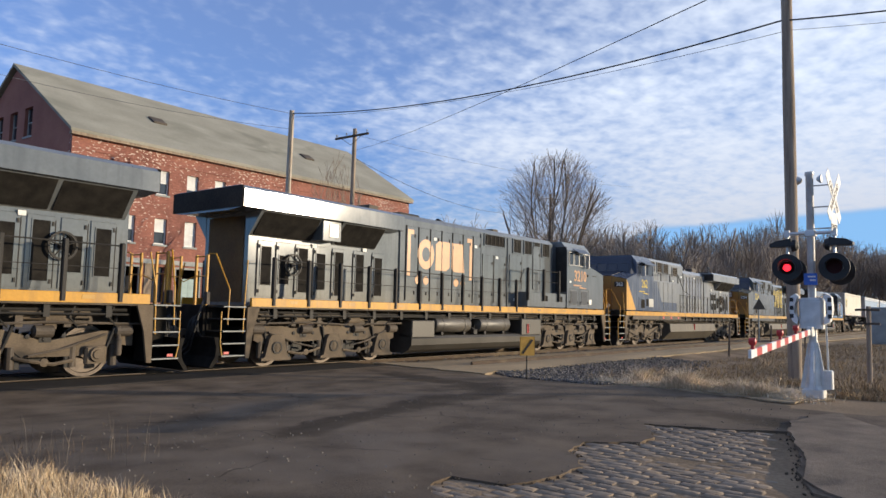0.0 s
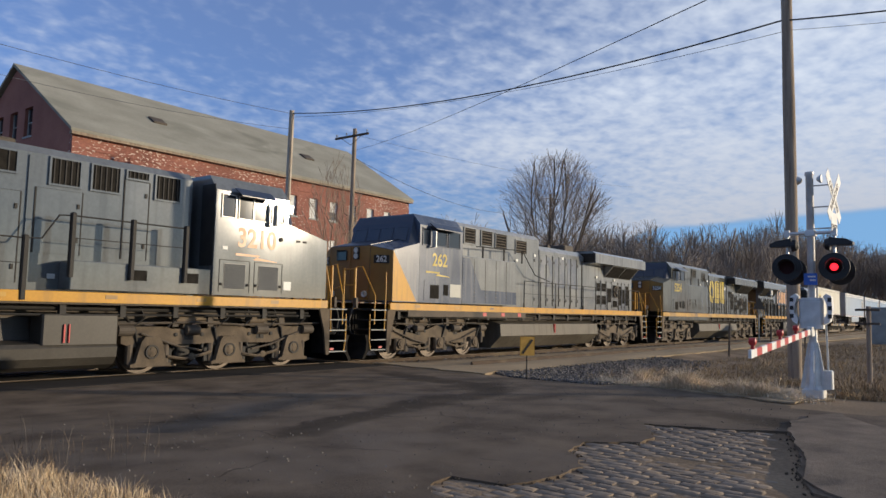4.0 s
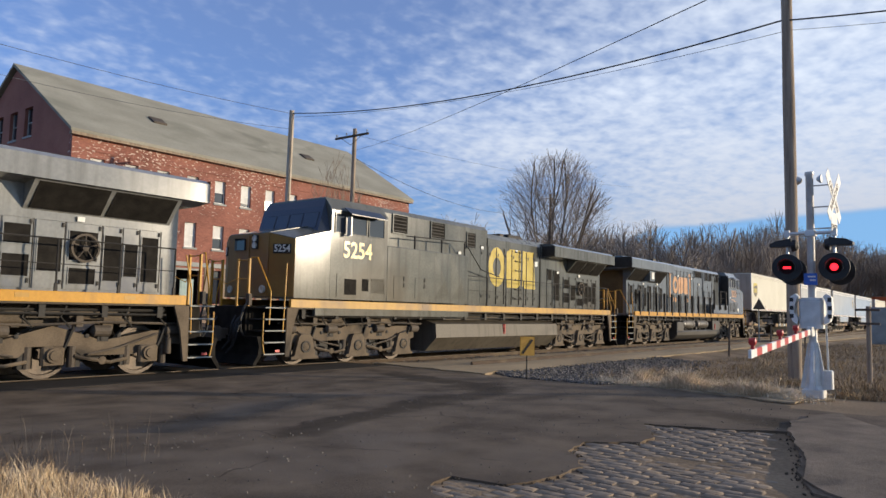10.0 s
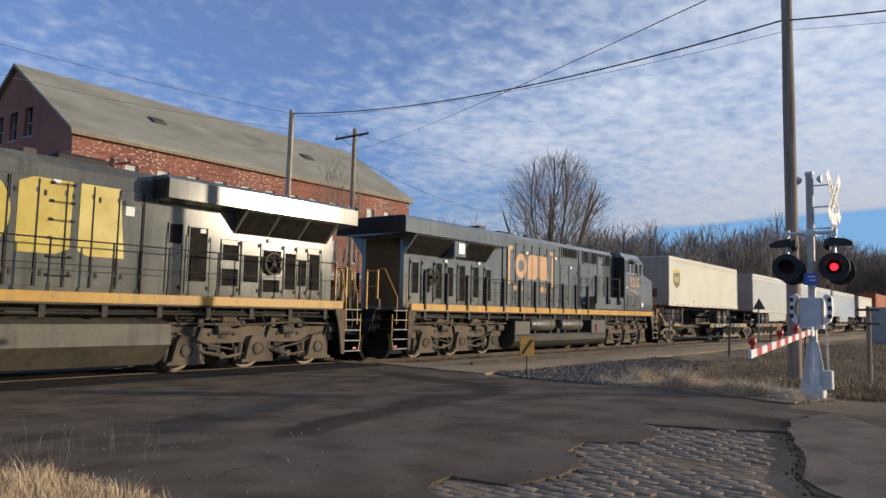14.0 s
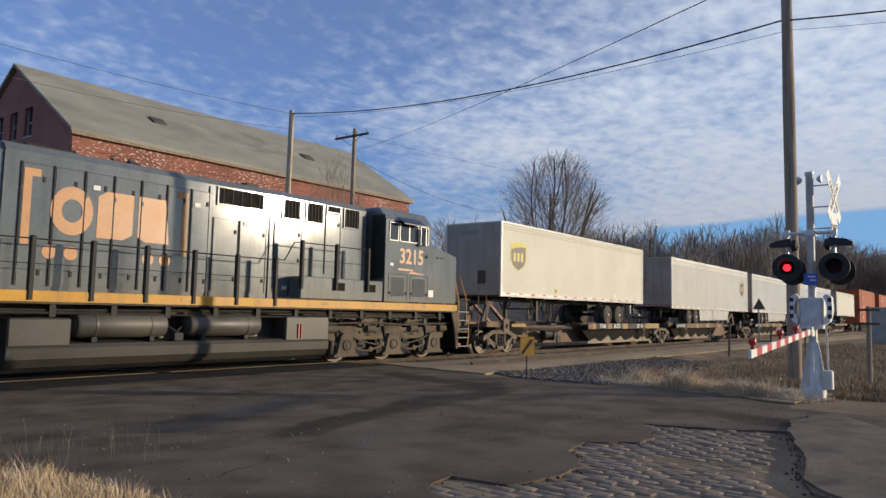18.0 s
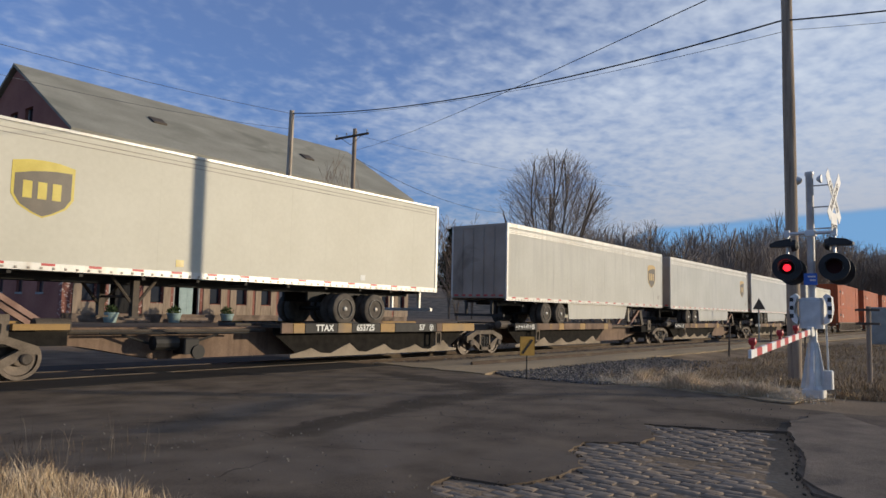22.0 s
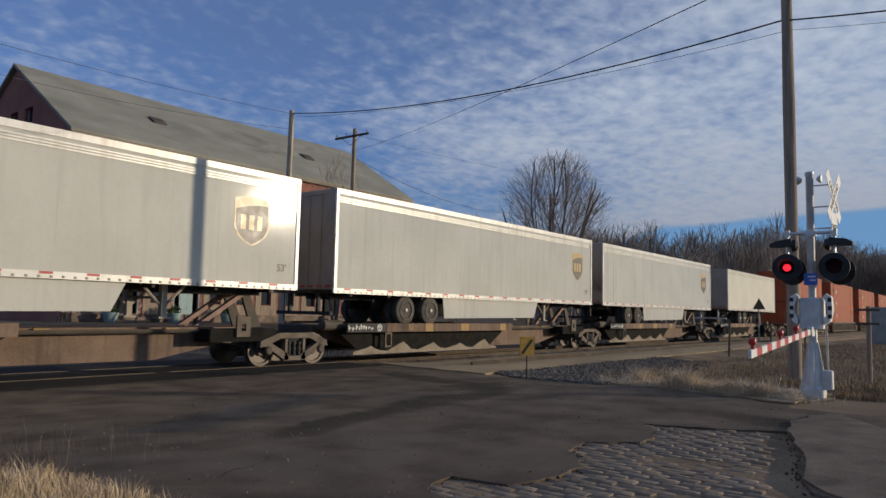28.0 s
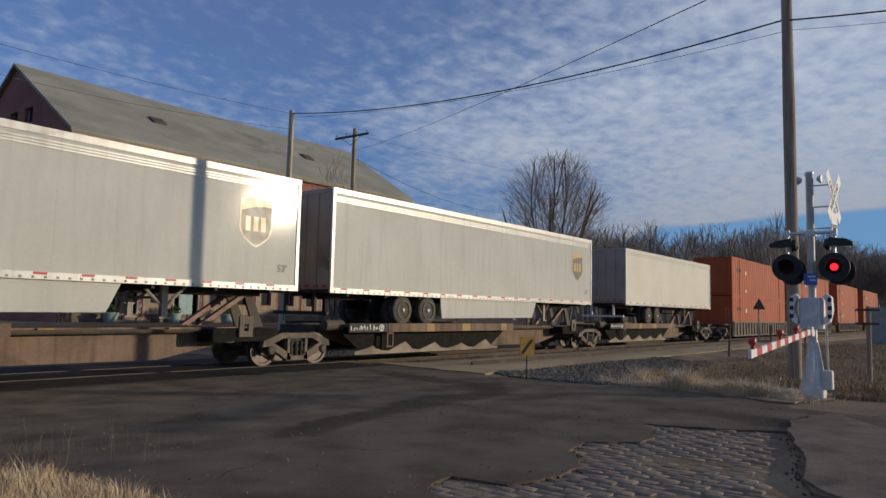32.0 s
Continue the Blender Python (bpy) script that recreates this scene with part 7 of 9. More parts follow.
                # creased, dented end panels
                for a in (1.95, 2.88):
                    bm = bmesh.new()
                    v = [bm.verts.new(q) for q in ((a, s * 1.494, 2.0), (a + 0.85, s * 1.494, 2.0), (a + 0.85, s * 1.494, 3.38), (a, s * 1.494, 3.38), (a + 0.30, s * 1.508, 2.62))]
                    for q in ((0, 1), (1, 2), (2, 3), (3, 0)):
                        bm.faces.new((v[q[0]], v[q[1]], v[4]))
                    bm.faces.new((v[3], v[2], v[1], v[0]))
                    part("creased_panel", bm, body_m, L, "dented cabinet panel")
            # climbing rail on the cabinet roof
            bm = bmesh.new()
            pipe(bm, [(5.0, s * 1.35, 3.9), (1.9, s * 1.35, 4.0), (0.8, s * 1.3, 3.1), (-0.4, s * 1.3, 2.9)], 0.02)
            for a in (4.6, 3.2, 1.9):
                rod(bm, (a, s * 1.35, 3.5), (a, s * 1.35, 3.95), 0.03)
            part("roof_rail", bm, BLACK_IRON, L, "rail beside the hood")
        bm = bmesh.new()
        rod(bm, (cx1 - 0.5, y + s * 0.02, 3.62), (cx1 - 0.5, y + s * 0.22, 3.62), 0.015)
        box(bm, cx1 - 0.56, cx1 - 0.52, *sorted((y + s * 0.08, y + s * 0.24)), 3.62, 4.15)
        part("mirror", bm, TRAILER_RAIL, cab, "wing mirror")
    # handrails, steps, couplers
    for s in (-1, 1):
        if new_type:
            handrail(L, -9.3, 2.25, s * 1.47, 1.84, 2.78, 11, True)
            handrail(L, 3.1, 5.6, s * 1.47, 2.42, 3.30, 3, True)
            bm = bmesh.new()
            pipe(bm, [(2.25, s * 1.47, 2.78), (2.55, s * 1.47, 2.80), (2.85, s * 1.47, 3.28), (3.1, s * 1.47, 3.30)], 0.017)
            part("rail_link", bm, BLACK_IRON, L, "cranked handrail piece")
        else:
            handrail(L, -9.4, 1.9, s * 1.47, 1.84, 2.82, 10, False)
        end_steps(L, wl + 0.02, 1, s * 1.46, True)
        end_steps(L, -wl - 0.02, -1, s * 1.46, True)
    for d in (-1, 1):
        end_platform(L, d, d * (wl + 0.02), True)
    # painted emblem: plain blocks in its colours, and road number
    for s in (-1, 1):
        y = s * (hw + (0.037 if new_type else 0.025))
        ya, yb = sorted((y, y + s * 0.005))
        if new_type:
            x0, z0, z1, w = -3.0, 2.95, 3.95, 0.80
        elif number == "5254":
            x0, z0, z1, w = -3.75, 2.55, 4.05, 1.05
        else:
            x0, z0, z1, w = -3.75, 2.70, 4.0, 1.05
        mid = x0 + 1.5 * w * 1.12
        blocks = []
        if new_type:
            for a, b2 in ((x0 - 0.55, x0 - 0.40), (x0 + 3 * w * 1.12 + 0.2, x0 + 3 * w * 1.12 + 0.35)):
                blocks.append((a, b2, z0 - 0.25, z1 + 0.25))
            for a in (x0 - 0.40, x0 + 3 * w * 1.12 + 0.05):
                blocks.append((a, a + 0.16, z1 + 0.10, z1 + 0.25))
            for a in (0.0, 0.42, 2.1, 2.5):
                bm = bmesh.new()
                lathe(bm, (x0 + a, ya, 2.58), "y", [(0, 0.14), (0.006, 0.14), (0.006, 0.02)], 14)
                part("emblem_dot", bm, letter_m, hood)
        sg = -1 if s > 0 else 1
        plates("emblem_block", [(*sorted((mid + sg * (a - mid), mid + sg * (b2 - mid))), ya, yb, c, d) for a, b2, c, d in blocks], letter_m, hood, "plain painted emblem block")
        bm = bmesh.new()
        lathe(bm, (mid + sg * (x0 + w / 2 - mid), ya, (z0 + z1) / 2), "y", [(0, w * 0.54), (0.006, w * 0.54), (0.006, w * 0.26), (0, w * 0.26)], 24, True)
        for v in bm.verts:
            v.co.z = (z0 + z1) / 2 + (v.co.z - (z0 + z1) / 2) * (z1 - z0) / (1.08 * w)
        part("emblem_ring", bm, letter_m, hood, "plain painted emblem ring")
        # two solid slanted blocks beside the ring
        a1, a2 = x0 + 1.15 * w, x0 + 2.28 * w
        for out in ([(a1, z0), (a1 + w * 0.72, z0), (a1 + w * 0.98, z0 + 0.12), (a1 + w * 0.98, z1), (a1 + w * 0.24, z1), (a1, z1 - 0.12)], [(a2, z0 + 0.1), (a2 + w * 0.2, z0), (a2 + w * 0.95, z0), (a2 + w * 0.80, z1), (a2, z1)]):
            bm = bmesh.new()
            prism(bm, [(mid + sg * (q - mid), z) for q, z in out], ya, yb)
            part("emblem_block", bm, letter_m, hood, "plain painted emblem block")
        if number == "5254":
            for z in np.arange(2.12, 4.0, 0.37):
                bm = bmesh.new()
                pipe(bm, [(-2.48, y, z), (-2.48, y + s * 0.09, z), (-2.06, y + s * 0.09, z), (-2.06, y, z)], 0.010)
                box(bm, -2.52, -2.45, *sorted((y, y + s * 0.03)), z - 0.02, z + 0.04)
                box(bm, -2.09, -2.02, *sorted((y, y + s * 0.03)), z - 0.02, z + 0.04)
                part("ladder_rung", bm, BLACK_IRON, hood, "dark grab iron on the hood side")
            plates("worn_patch", [(-3.80, -3.60, *sorted((y, y + s * 0.003)), 3.50, 3.70)], LETTER_WHITE, hood, "white patch of stencil paint")
        side = Matrix.Translation((cx1 - 0.95 if new_type else cx1 - 1.05, s * (cw + 0.006), 3.22)) @ pose(0, 0, 0, 0, 0, 0 if s < 0 else 180) @ FACE_ROAD
        if number:
            lettering(number, 0.64 if number != "262" else 0.58, LETTER_YELLOW if not new_type else LETTER_ORANGE, cab, side, "road_number", "painted road number", 0.92)
            if number != "5254":
                xm = cx1 - 0.95
                sg = 1 if s < 0 else -1
                b4 = bmesh.new()
                for out in ([(-0.62, 2.80), (0.02, 2.80), (0.10, 2.845), (-0.62, 2.86)], [(-0.12, 2.72), (0.62, 2.70), (0.62, 2.72), (0.04, 2.78)], [(0.02, 2.80), (0.10, 2.845), (0.0, 2.76), (-0.12, 2.72)]):
                    prism(b4, [(xm + sg * q, z) for q, z in out], *sorted((s * (cw + 0.002), s * (cw + 0.008))))
                part("painted_flash", b4, LETTER_YELLOW if not new_type else LETTER_ORANGE, cab, "painted lightning flash under the number")
    return L


COL_A = (SLATE, SLATE, SLATE, (SLATE, SLATE), YELLOW, LETTER_ORANGE)
loco_lead = locomotive("a", "dark slate-blue diesel locomotive with a yellow walkway stripe", COL_A, "")
loco_3210 = locomotive("a", "slate-blue diesel locomotive numbered 3210 with orange lettering", COL_A, "3210")
loco_262 = locomotive("b", "faded grey diesel locomotive numbered 262 with a yellow nose", (FADED, FADED, BLUE_PAINT, (BLUE_PAINT, BLUE_PAINT), YELLOW, LETTER_FADED), "262")
loco_5254 = locomotive("b", "dusty grey diesel locomotive numbered 5254 with yellow lettering", (OLIVE_GREY, OLIVE_GREY, OLIVE_GREY, (OLIVE_GREY, OLIVE_GREY), STRIPE_FADED, LETTER_YELLOW), "5254")
loco_3215 = locomotive("a", "clean slate-blue diesel locomotive numbered 3215 with orange lettering", COL_A, "3215")
for o in (loco_lead, loco_3210, loco_262, loco_5254, loco_3215):
    o["group"] = "locomotives of the train"
LOCOS = [(loco_lead, -1.48, True), (loco_3210, 21.1, False), (loco_262, 43.3, True), (loco_5254, 65.7, True), (loco_3215, 88.3, False)]


def car_truck(parent, x):
    """Two-axle freight truck under a car, its side frames open castings."""
    b = bmesh.new()
    box(b, x - 0.25, x + 0.25, -1.0, 1.0, 0.42, 0.72, 0.03)
    tr = part("freight_truck", b, UNDER, parent, "two-axle freight truck")
    for s in (-1, 1):
        f = bmesh.new()
        ya, yb = sorted((s * 0.95, s * 1.12))
        for q in ([(-1.15, 0.50), (-1.12, 0.66), (-0.55, 0.86), (0.55, 0.86), (1.12, 0.66), (1.15, 0.50), (0.95, 0.52), (0.5, 0.72), (-0.5, 0.72), (-0.95, 0.52)],
                  [(-0.95, 0.52), (-0.78, 0.60), (-0.22, 0.30), (-0.22, 0.16), (-0.35, 0.16)], [(0.95, 0.52), (0.35, 0.16), (0.22, 0.16), (0.22, 0.30), (0.78, 0.60)],
                  [(-0.36, 0.14), (-0.36, 0.26), (0.36, 0.26), (0.36, 0.14)], [(-0.34, 0.26), (-0.26, 0.26), (-0.26, 0.74), (-0.34, 0.74)], [(0.26, 0.26), (0.34, 0.26), (0.34, 0.74), (0.26, 0.74)]):
            prism(f, [(x + a, c + RZ) for a, c in q], ya, yb)
        part("side_frame", f, CAR_TRUCK, tr, "dusty cast side frame")
        g = bmesh.new()
        for dx in (-0.17, 0.0, 0.17):
            lathe(g, (x + dx, s * 1.04, 0.33), "z", [(0, 0.075), (0.04, 0.075), (0.05, 0.055), (0.11, 0.055), (0.12, 0.075), (0.19, 0.075), (0.20, 0.055), (0.27, 0.055), (0.28, 0.075), (0.36, 0.075)], 10)
        part("spring_nest", g, BLACK_IRON, tr)
        for dx in (-0.89, 0.89):
            g = bmesh.new()
            lathe(g, (x + dx, s * 1.10, 0.42 + RZ), "y", [(0, 0.115), (s * 0.06, 0.115), (s * 0.085, 0.085), (s * 0.085, 0.03)], 14)
            part("axle_cap", g, UNDER, tr, smooth=True)
    for dx in (-0.89, 0.89):
        part("wheelset", CAR_WHEEL, WHEEL, tr, "", at=pose(x + dx, 0, 0.42 + RZ))
    return tr


def spine_unit(parent, x0, x1, deck0, deck1, hitch, lead=False):
    """One platform between truck centres x0 and x1: deep centre sill, side decks under the trailer's wheels, hitch."""
    b = bmesh.new()
    prism(b, [(x0 + 0.9, 0.72), (x0 + 0.9, 1.06), (x1 - 0.9, 1.06), (x1 - 0.9, 0.72), (x1 - 1.7, 0.68), (x1 - 3.6, 0.31), (x0 + 4.0, 0.32), (x0 + 2.2, 0.66)], -0.42, 0.42)
    part("centre_sill", b, CAR_TAN, parent, "faded tan deep centre sill")
    for s in (-1, 1):
        b = bmesh.new()
        ya, yb = sorted((s * 0.55, s * 1.30))
        box(b, deck0, deck1, ya, yb, 1.06, 1.13)
        dk = part("side_deck", b, UNDER, parent, "dark wheel deck")
        ln = deck1 - deck0
        if lead:
            cuts = (("t", 0.39), ("y", 0.79), ("b", 1.99), ("y", 2.54), ("b", 3.74), ("y", 4.39), ("b", 6.44), ("t", 6.74), ("y", ln))
        else:
            cuts = (("b", 0.19 * ln), ("t", 0.40 * ln), ("y", 0.45 * ln), ("t", 0.62 * ln), ("y", 0.68 * ln), ("t", 0.90 * ln), ("y", 0.95 * ln), ("t", ln))
        kinds = {"b": (BLACK_IRON, "black lettered deck edge"), "y": (CAR_YELLOW, "faded yellow deck edge"), "t": (CAR_TAN, "rusty tan deck edge")}
        a = 0.0
        for k, c in cuts:
            b = bmesh.new()
            box(b, deck0 + a + 0.004, deck0 + c - 0.004, *sorted((s * 1.30, s * 1.37)), 0.92, 1.18, 0.01)
            part("deck_edge", b, kinds[k][0], dk, kinds[k][1])
            a = c
        xb = deck0 + (6.64 if lead else 0.21 * ln)
        b = bmesh.new()
        for q in ((-0.15, -0.10, 0.46, 0.90), (0.10, 0.15, 0.46, 0.90), (-0.10, 0.10, 0.46, 0.51), (-0.10, 0.10, 0.85, 0.90)):
            box(b, xb + q[0], xb + q[1], *sorted((s * 1.24, s * 1.30)), q[2], q[3])
        part("hanging_step", b, CAR_TRUCK, dk, "dusty step frame hung below the deck")
        # web blackened as the deck's shade; pale bottom flange with gusset peaks
        n_cut = int((deck1 - deck0 - 1.2) / 1.45)
        step = (deck1 - deck0 - 1.2) / n_cut
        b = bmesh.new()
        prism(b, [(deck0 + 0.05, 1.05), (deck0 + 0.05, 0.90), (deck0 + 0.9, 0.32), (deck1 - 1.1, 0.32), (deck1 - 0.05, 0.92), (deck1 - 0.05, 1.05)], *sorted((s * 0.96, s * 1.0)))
        part("deck_web", b, GRILLE, dk, "web under the deck, black to stand for the deck's shade")
        for k in range(n_cut):
            a = deck0 + 0.6 + k * step
            h = 0.50 + 0.05 * ((k * 5) % 3)
            b = bmesh.new()
            prism(b, [(a, 0.25), (a + step, 0.25), (a + step, 0.33), (a + 0.74 * step, 0.36), (a + 0.50 * step, h), (a + 0.34 * step, h - 0.07), (a, 0.34)], *sorted((s * 1.002, s * 1.03)))
            part("flange_gusset", b, FLANGE_PALE, dk, "pale gusset along the web's foot")
        b = bmesh.new()
        pipe(b, [(x0 + 1.2, s * 0.6, 0.98), (deck0, s * 0.7, 0.98)], 0.05)
        pipe(b, [(deck1, s * 0.7, 0.98), (x1 - 1.2, s * 0.6, 0.98)], 0.05)
        part("pipe_run", b, UNDER, parent)
    # brake cylinder, levers and reservoir hung under the sill
    for s in (-1, 1) if lead else ():
        b = bmesh.new()
        xg = x0 + 3.6
        lathe(b, (xg, s * 0.85, 0.72), "x", [(0, 0.10), (0.04, 0.17), (0.62, 0.17), (0.66, 0.10)], 12)
        box(b, xg + 0.75, xg + 1.15, *sorted((s * 0.5, s * 1.0)), 0.45, 0.82, 0.03)
        lathe(b, (xg + 1.1, s * 0.98, 0.50), "y", [(0, 0.17), (s * 0.06, 0.17), (s * 0.06, 0.03)], 12)
        pipe(b, [(xg - 0.6, s * 0.7, 0.9), (xg + 0.5, s * 0.8, 0.55), (xg + 1.8, s * 0.75, 0.9)], 0.03)
        pipe(b, [(xg - 1.2, s * 0.9, 0.95), (xg + 2.6, s * 0.9, 0.93)], 0.025)
        part("brake_gear", b, BLACK_IRON, parent, "black brake cylinder and levers")
    if not lead:
        plates("sill_tab", [(xq, xq + 0.32, *sorted((s * 0.42, s * 0.50)), 0.94, 1.05) for xq in (x1 - 6.3, x1 - 3.4) for s in (-1, 1)], CAR_YELLOW, parent, "small yellow tab on the sill")
    # hitch stanchion: dark upright plate, red diagonal beams, pale pierced brackets
    d = -1 if hitch < (x0 + x1) / 2 else 1
    h = bmesh.new()
    for s in (-1, 1):
        prism(h, [(hitch - 0.16, 1.06), (hitch + 0.16, 1.06), (hitch - d * 0.36 + 0.13, 1.90), (hitch - d * 0.36 - 0.13, 1.90)], s * 0.38 - 0.04, s * 0.38 + 0.04)
    box(h, hitch - d * 0.36 - 0.30, hitch - d * 0.36 + 0.30, -0.46, 0.46, 1.90, 2.02, 0.02)
    post = part("hitch", h, UNDER, parent, "dark trailer hitch stanchion")
    for s in (-1, 1):
        h = bmesh.new()
        xa, xb = hitch - d * 1.72, hitch - d * 0.44
        prism(h, [(xa - 0.10, 1.10), (xa + 0.10, 1.10), (xb + 0.10, 1.92), (xb - 0.10, 1.92)], s * 0.36 - 0.07, s * 0.36 + 0.07)
        part("diagonal_beam", h, HITCH_PAINT, post, "faded red diagonal beam")
        h = bmesh.new()
        xa = hitch - d * (0.93 if d > 0 else 0.52)
        ya, yb = sorted((s * 1.10, s * 1.16))
        for q in ((-0.20, -0.07, 0.84, 1.34), (0.07, 0.20, 0.84, 1.34), (-0.07, 0.07, 1.16, 1.34), (-0.07, 0.07, 0.84, 0.98)):
            box(h, xa + q[0], xa + q[1], ya, yb, q[2], q[3])
        part("pierced_bracket", h, CAR_TRUCK, post, "pale pierced bracket plate")
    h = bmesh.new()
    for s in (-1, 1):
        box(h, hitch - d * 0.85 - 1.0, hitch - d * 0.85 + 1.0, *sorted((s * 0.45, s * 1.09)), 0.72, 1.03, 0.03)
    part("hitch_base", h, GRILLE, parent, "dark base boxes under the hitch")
    b = bmesh.new()
    for dx in (0.9, 1.35):
        xx = x0 + dx
        box(b, xx - 0.12, xx + 0.12, -0.6, 0.6, 0.75, 1.12, 0.03)
    lathe(b, (x0 + 1.0, -1.0, 1.12), "x", [(0, 0.08), (0.03, 0.15), (0.7, 0.15), (0.73, 0.08)], 12)
    part("end_gear", b, UNDER, parent, "articulation gear")


SPINE = [101.6, 118.1, 135.42, 152.95, 170.4, 187.2]
spine = thing("spine_car", "articulated tan and black spine car carrying road trailers", "rail car")
for x in SPINE:
    car_truck(spine, x)
spine_unit(spine, SPINE[0], SPINE[1], 108.46, 117.05, 101.42, True)
plates("end_step_plate", [(102.17, 103.22, *sorted((s * 1.11, s * 1.25)), 1.04, 1.16) for s in (-1, 1)], CAR_YELLOW, spine, "yellow edge of the end platform")
plates("end_platform_side", [(100.37, 101.37, *sorted((s * 0.45, s * 1.24)), 1.035, 1.15) for s in (-1, 1)], CAR_TAN, spine, "tan end platform plate")
for k in range(1, 5):
    spine_unit(spine, SPINE[k], SPINE[k + 1], SPINE[k] + 1.65, SPINE[k] + 10.4, SPINE[k + 1] - 0.77)
for txt, x in (("TTAX", 109.96), ("653725", 111.56), ("53'", 114.15)):
    lettering(txt, 0.25, LETTER_WHITE, spine, near_side(x, -1.373, 1.045), "deck_lettering", "white stencilled marks")
for k in range(5):
    x = 114.62 if k == 0 else SPINE[k] + 3.0
    b = bmesh.new()
    lathe(b, (x, -1.371, 1.05), "y", [(0, 0.105), (-0.004, 0.105), (-0.004, 0.078), (0, 0.078)], 18, True)
    box(b, x - 0.06, x + 0.06, -1.376, -1.371, 1.065, 1.09)
    box(b, x - 0.015, x + 0.015, -1.376, -1.371, 0.99, 1.065)
    part("painted_roundel", b, LETTER_WHITE, spine, "white painted ring")
    if k:
        lettering("53", 0.24, CAR_YELLOW, spine, near_side(SPINE[k] + 4.45, -1.373, 1.05), "deck_lettering", "yellow stencilled marks")
        rng = np.random.default_rng(70 + k)
        b = bmesh.new()
        x = SPINE[k] + 1.72
        while x < SPINE[k] + 2.75:
            h = rng.uniform(0.08, 0.16)
            lean = rng.uniform(-0.03, 0.05)
            z = 0.97 + rng.uniform(0, 0.04)
            prism(b, [(x, z), (x + 0.03, z), (x + 0.03 + lean, z + h), (x + lean, z + h)], -1.376, -1.371)
            if rng.random() < 0.7:
                prism(b, [(x + 0.03, z + h * 0.4), (x + 0.09, z + h * 0.4), (x + 0.09, z + h * 0.6), (x + 0.03, z + h * 0.6)], -1.3755, -1.371)
            x += rng.uniform(0.09, 0.15)
        part("painted_scrawl", b, LETTER_WHITE, spine, "white painted scrawl")
b = bmesh.new()
box(b, 99.0, 100.6, -0.5, 0.5, 0.75, 1.05, 0.03)
box(b, 98.55, 99.2, -0.18, 0.18, 0.78, 1.05, 0.03)
for s in (-1, 1):
    box(b, 100.3, 101.1, s * 1.2 - 0.15, s * 1.2 + 0.15, 1.05, 1.25, 0.02)
    pipe(b, [(99.9, s * 1.25, 0.6), (99.9, s * 1.25, 2.3), (100.4, s * 1.25, 2.3), (100.4, s * 1.25, 1.1)], 0.02)
part("end_platform", b, CAR_TAN, spine, "end platform with coupler and ladder")


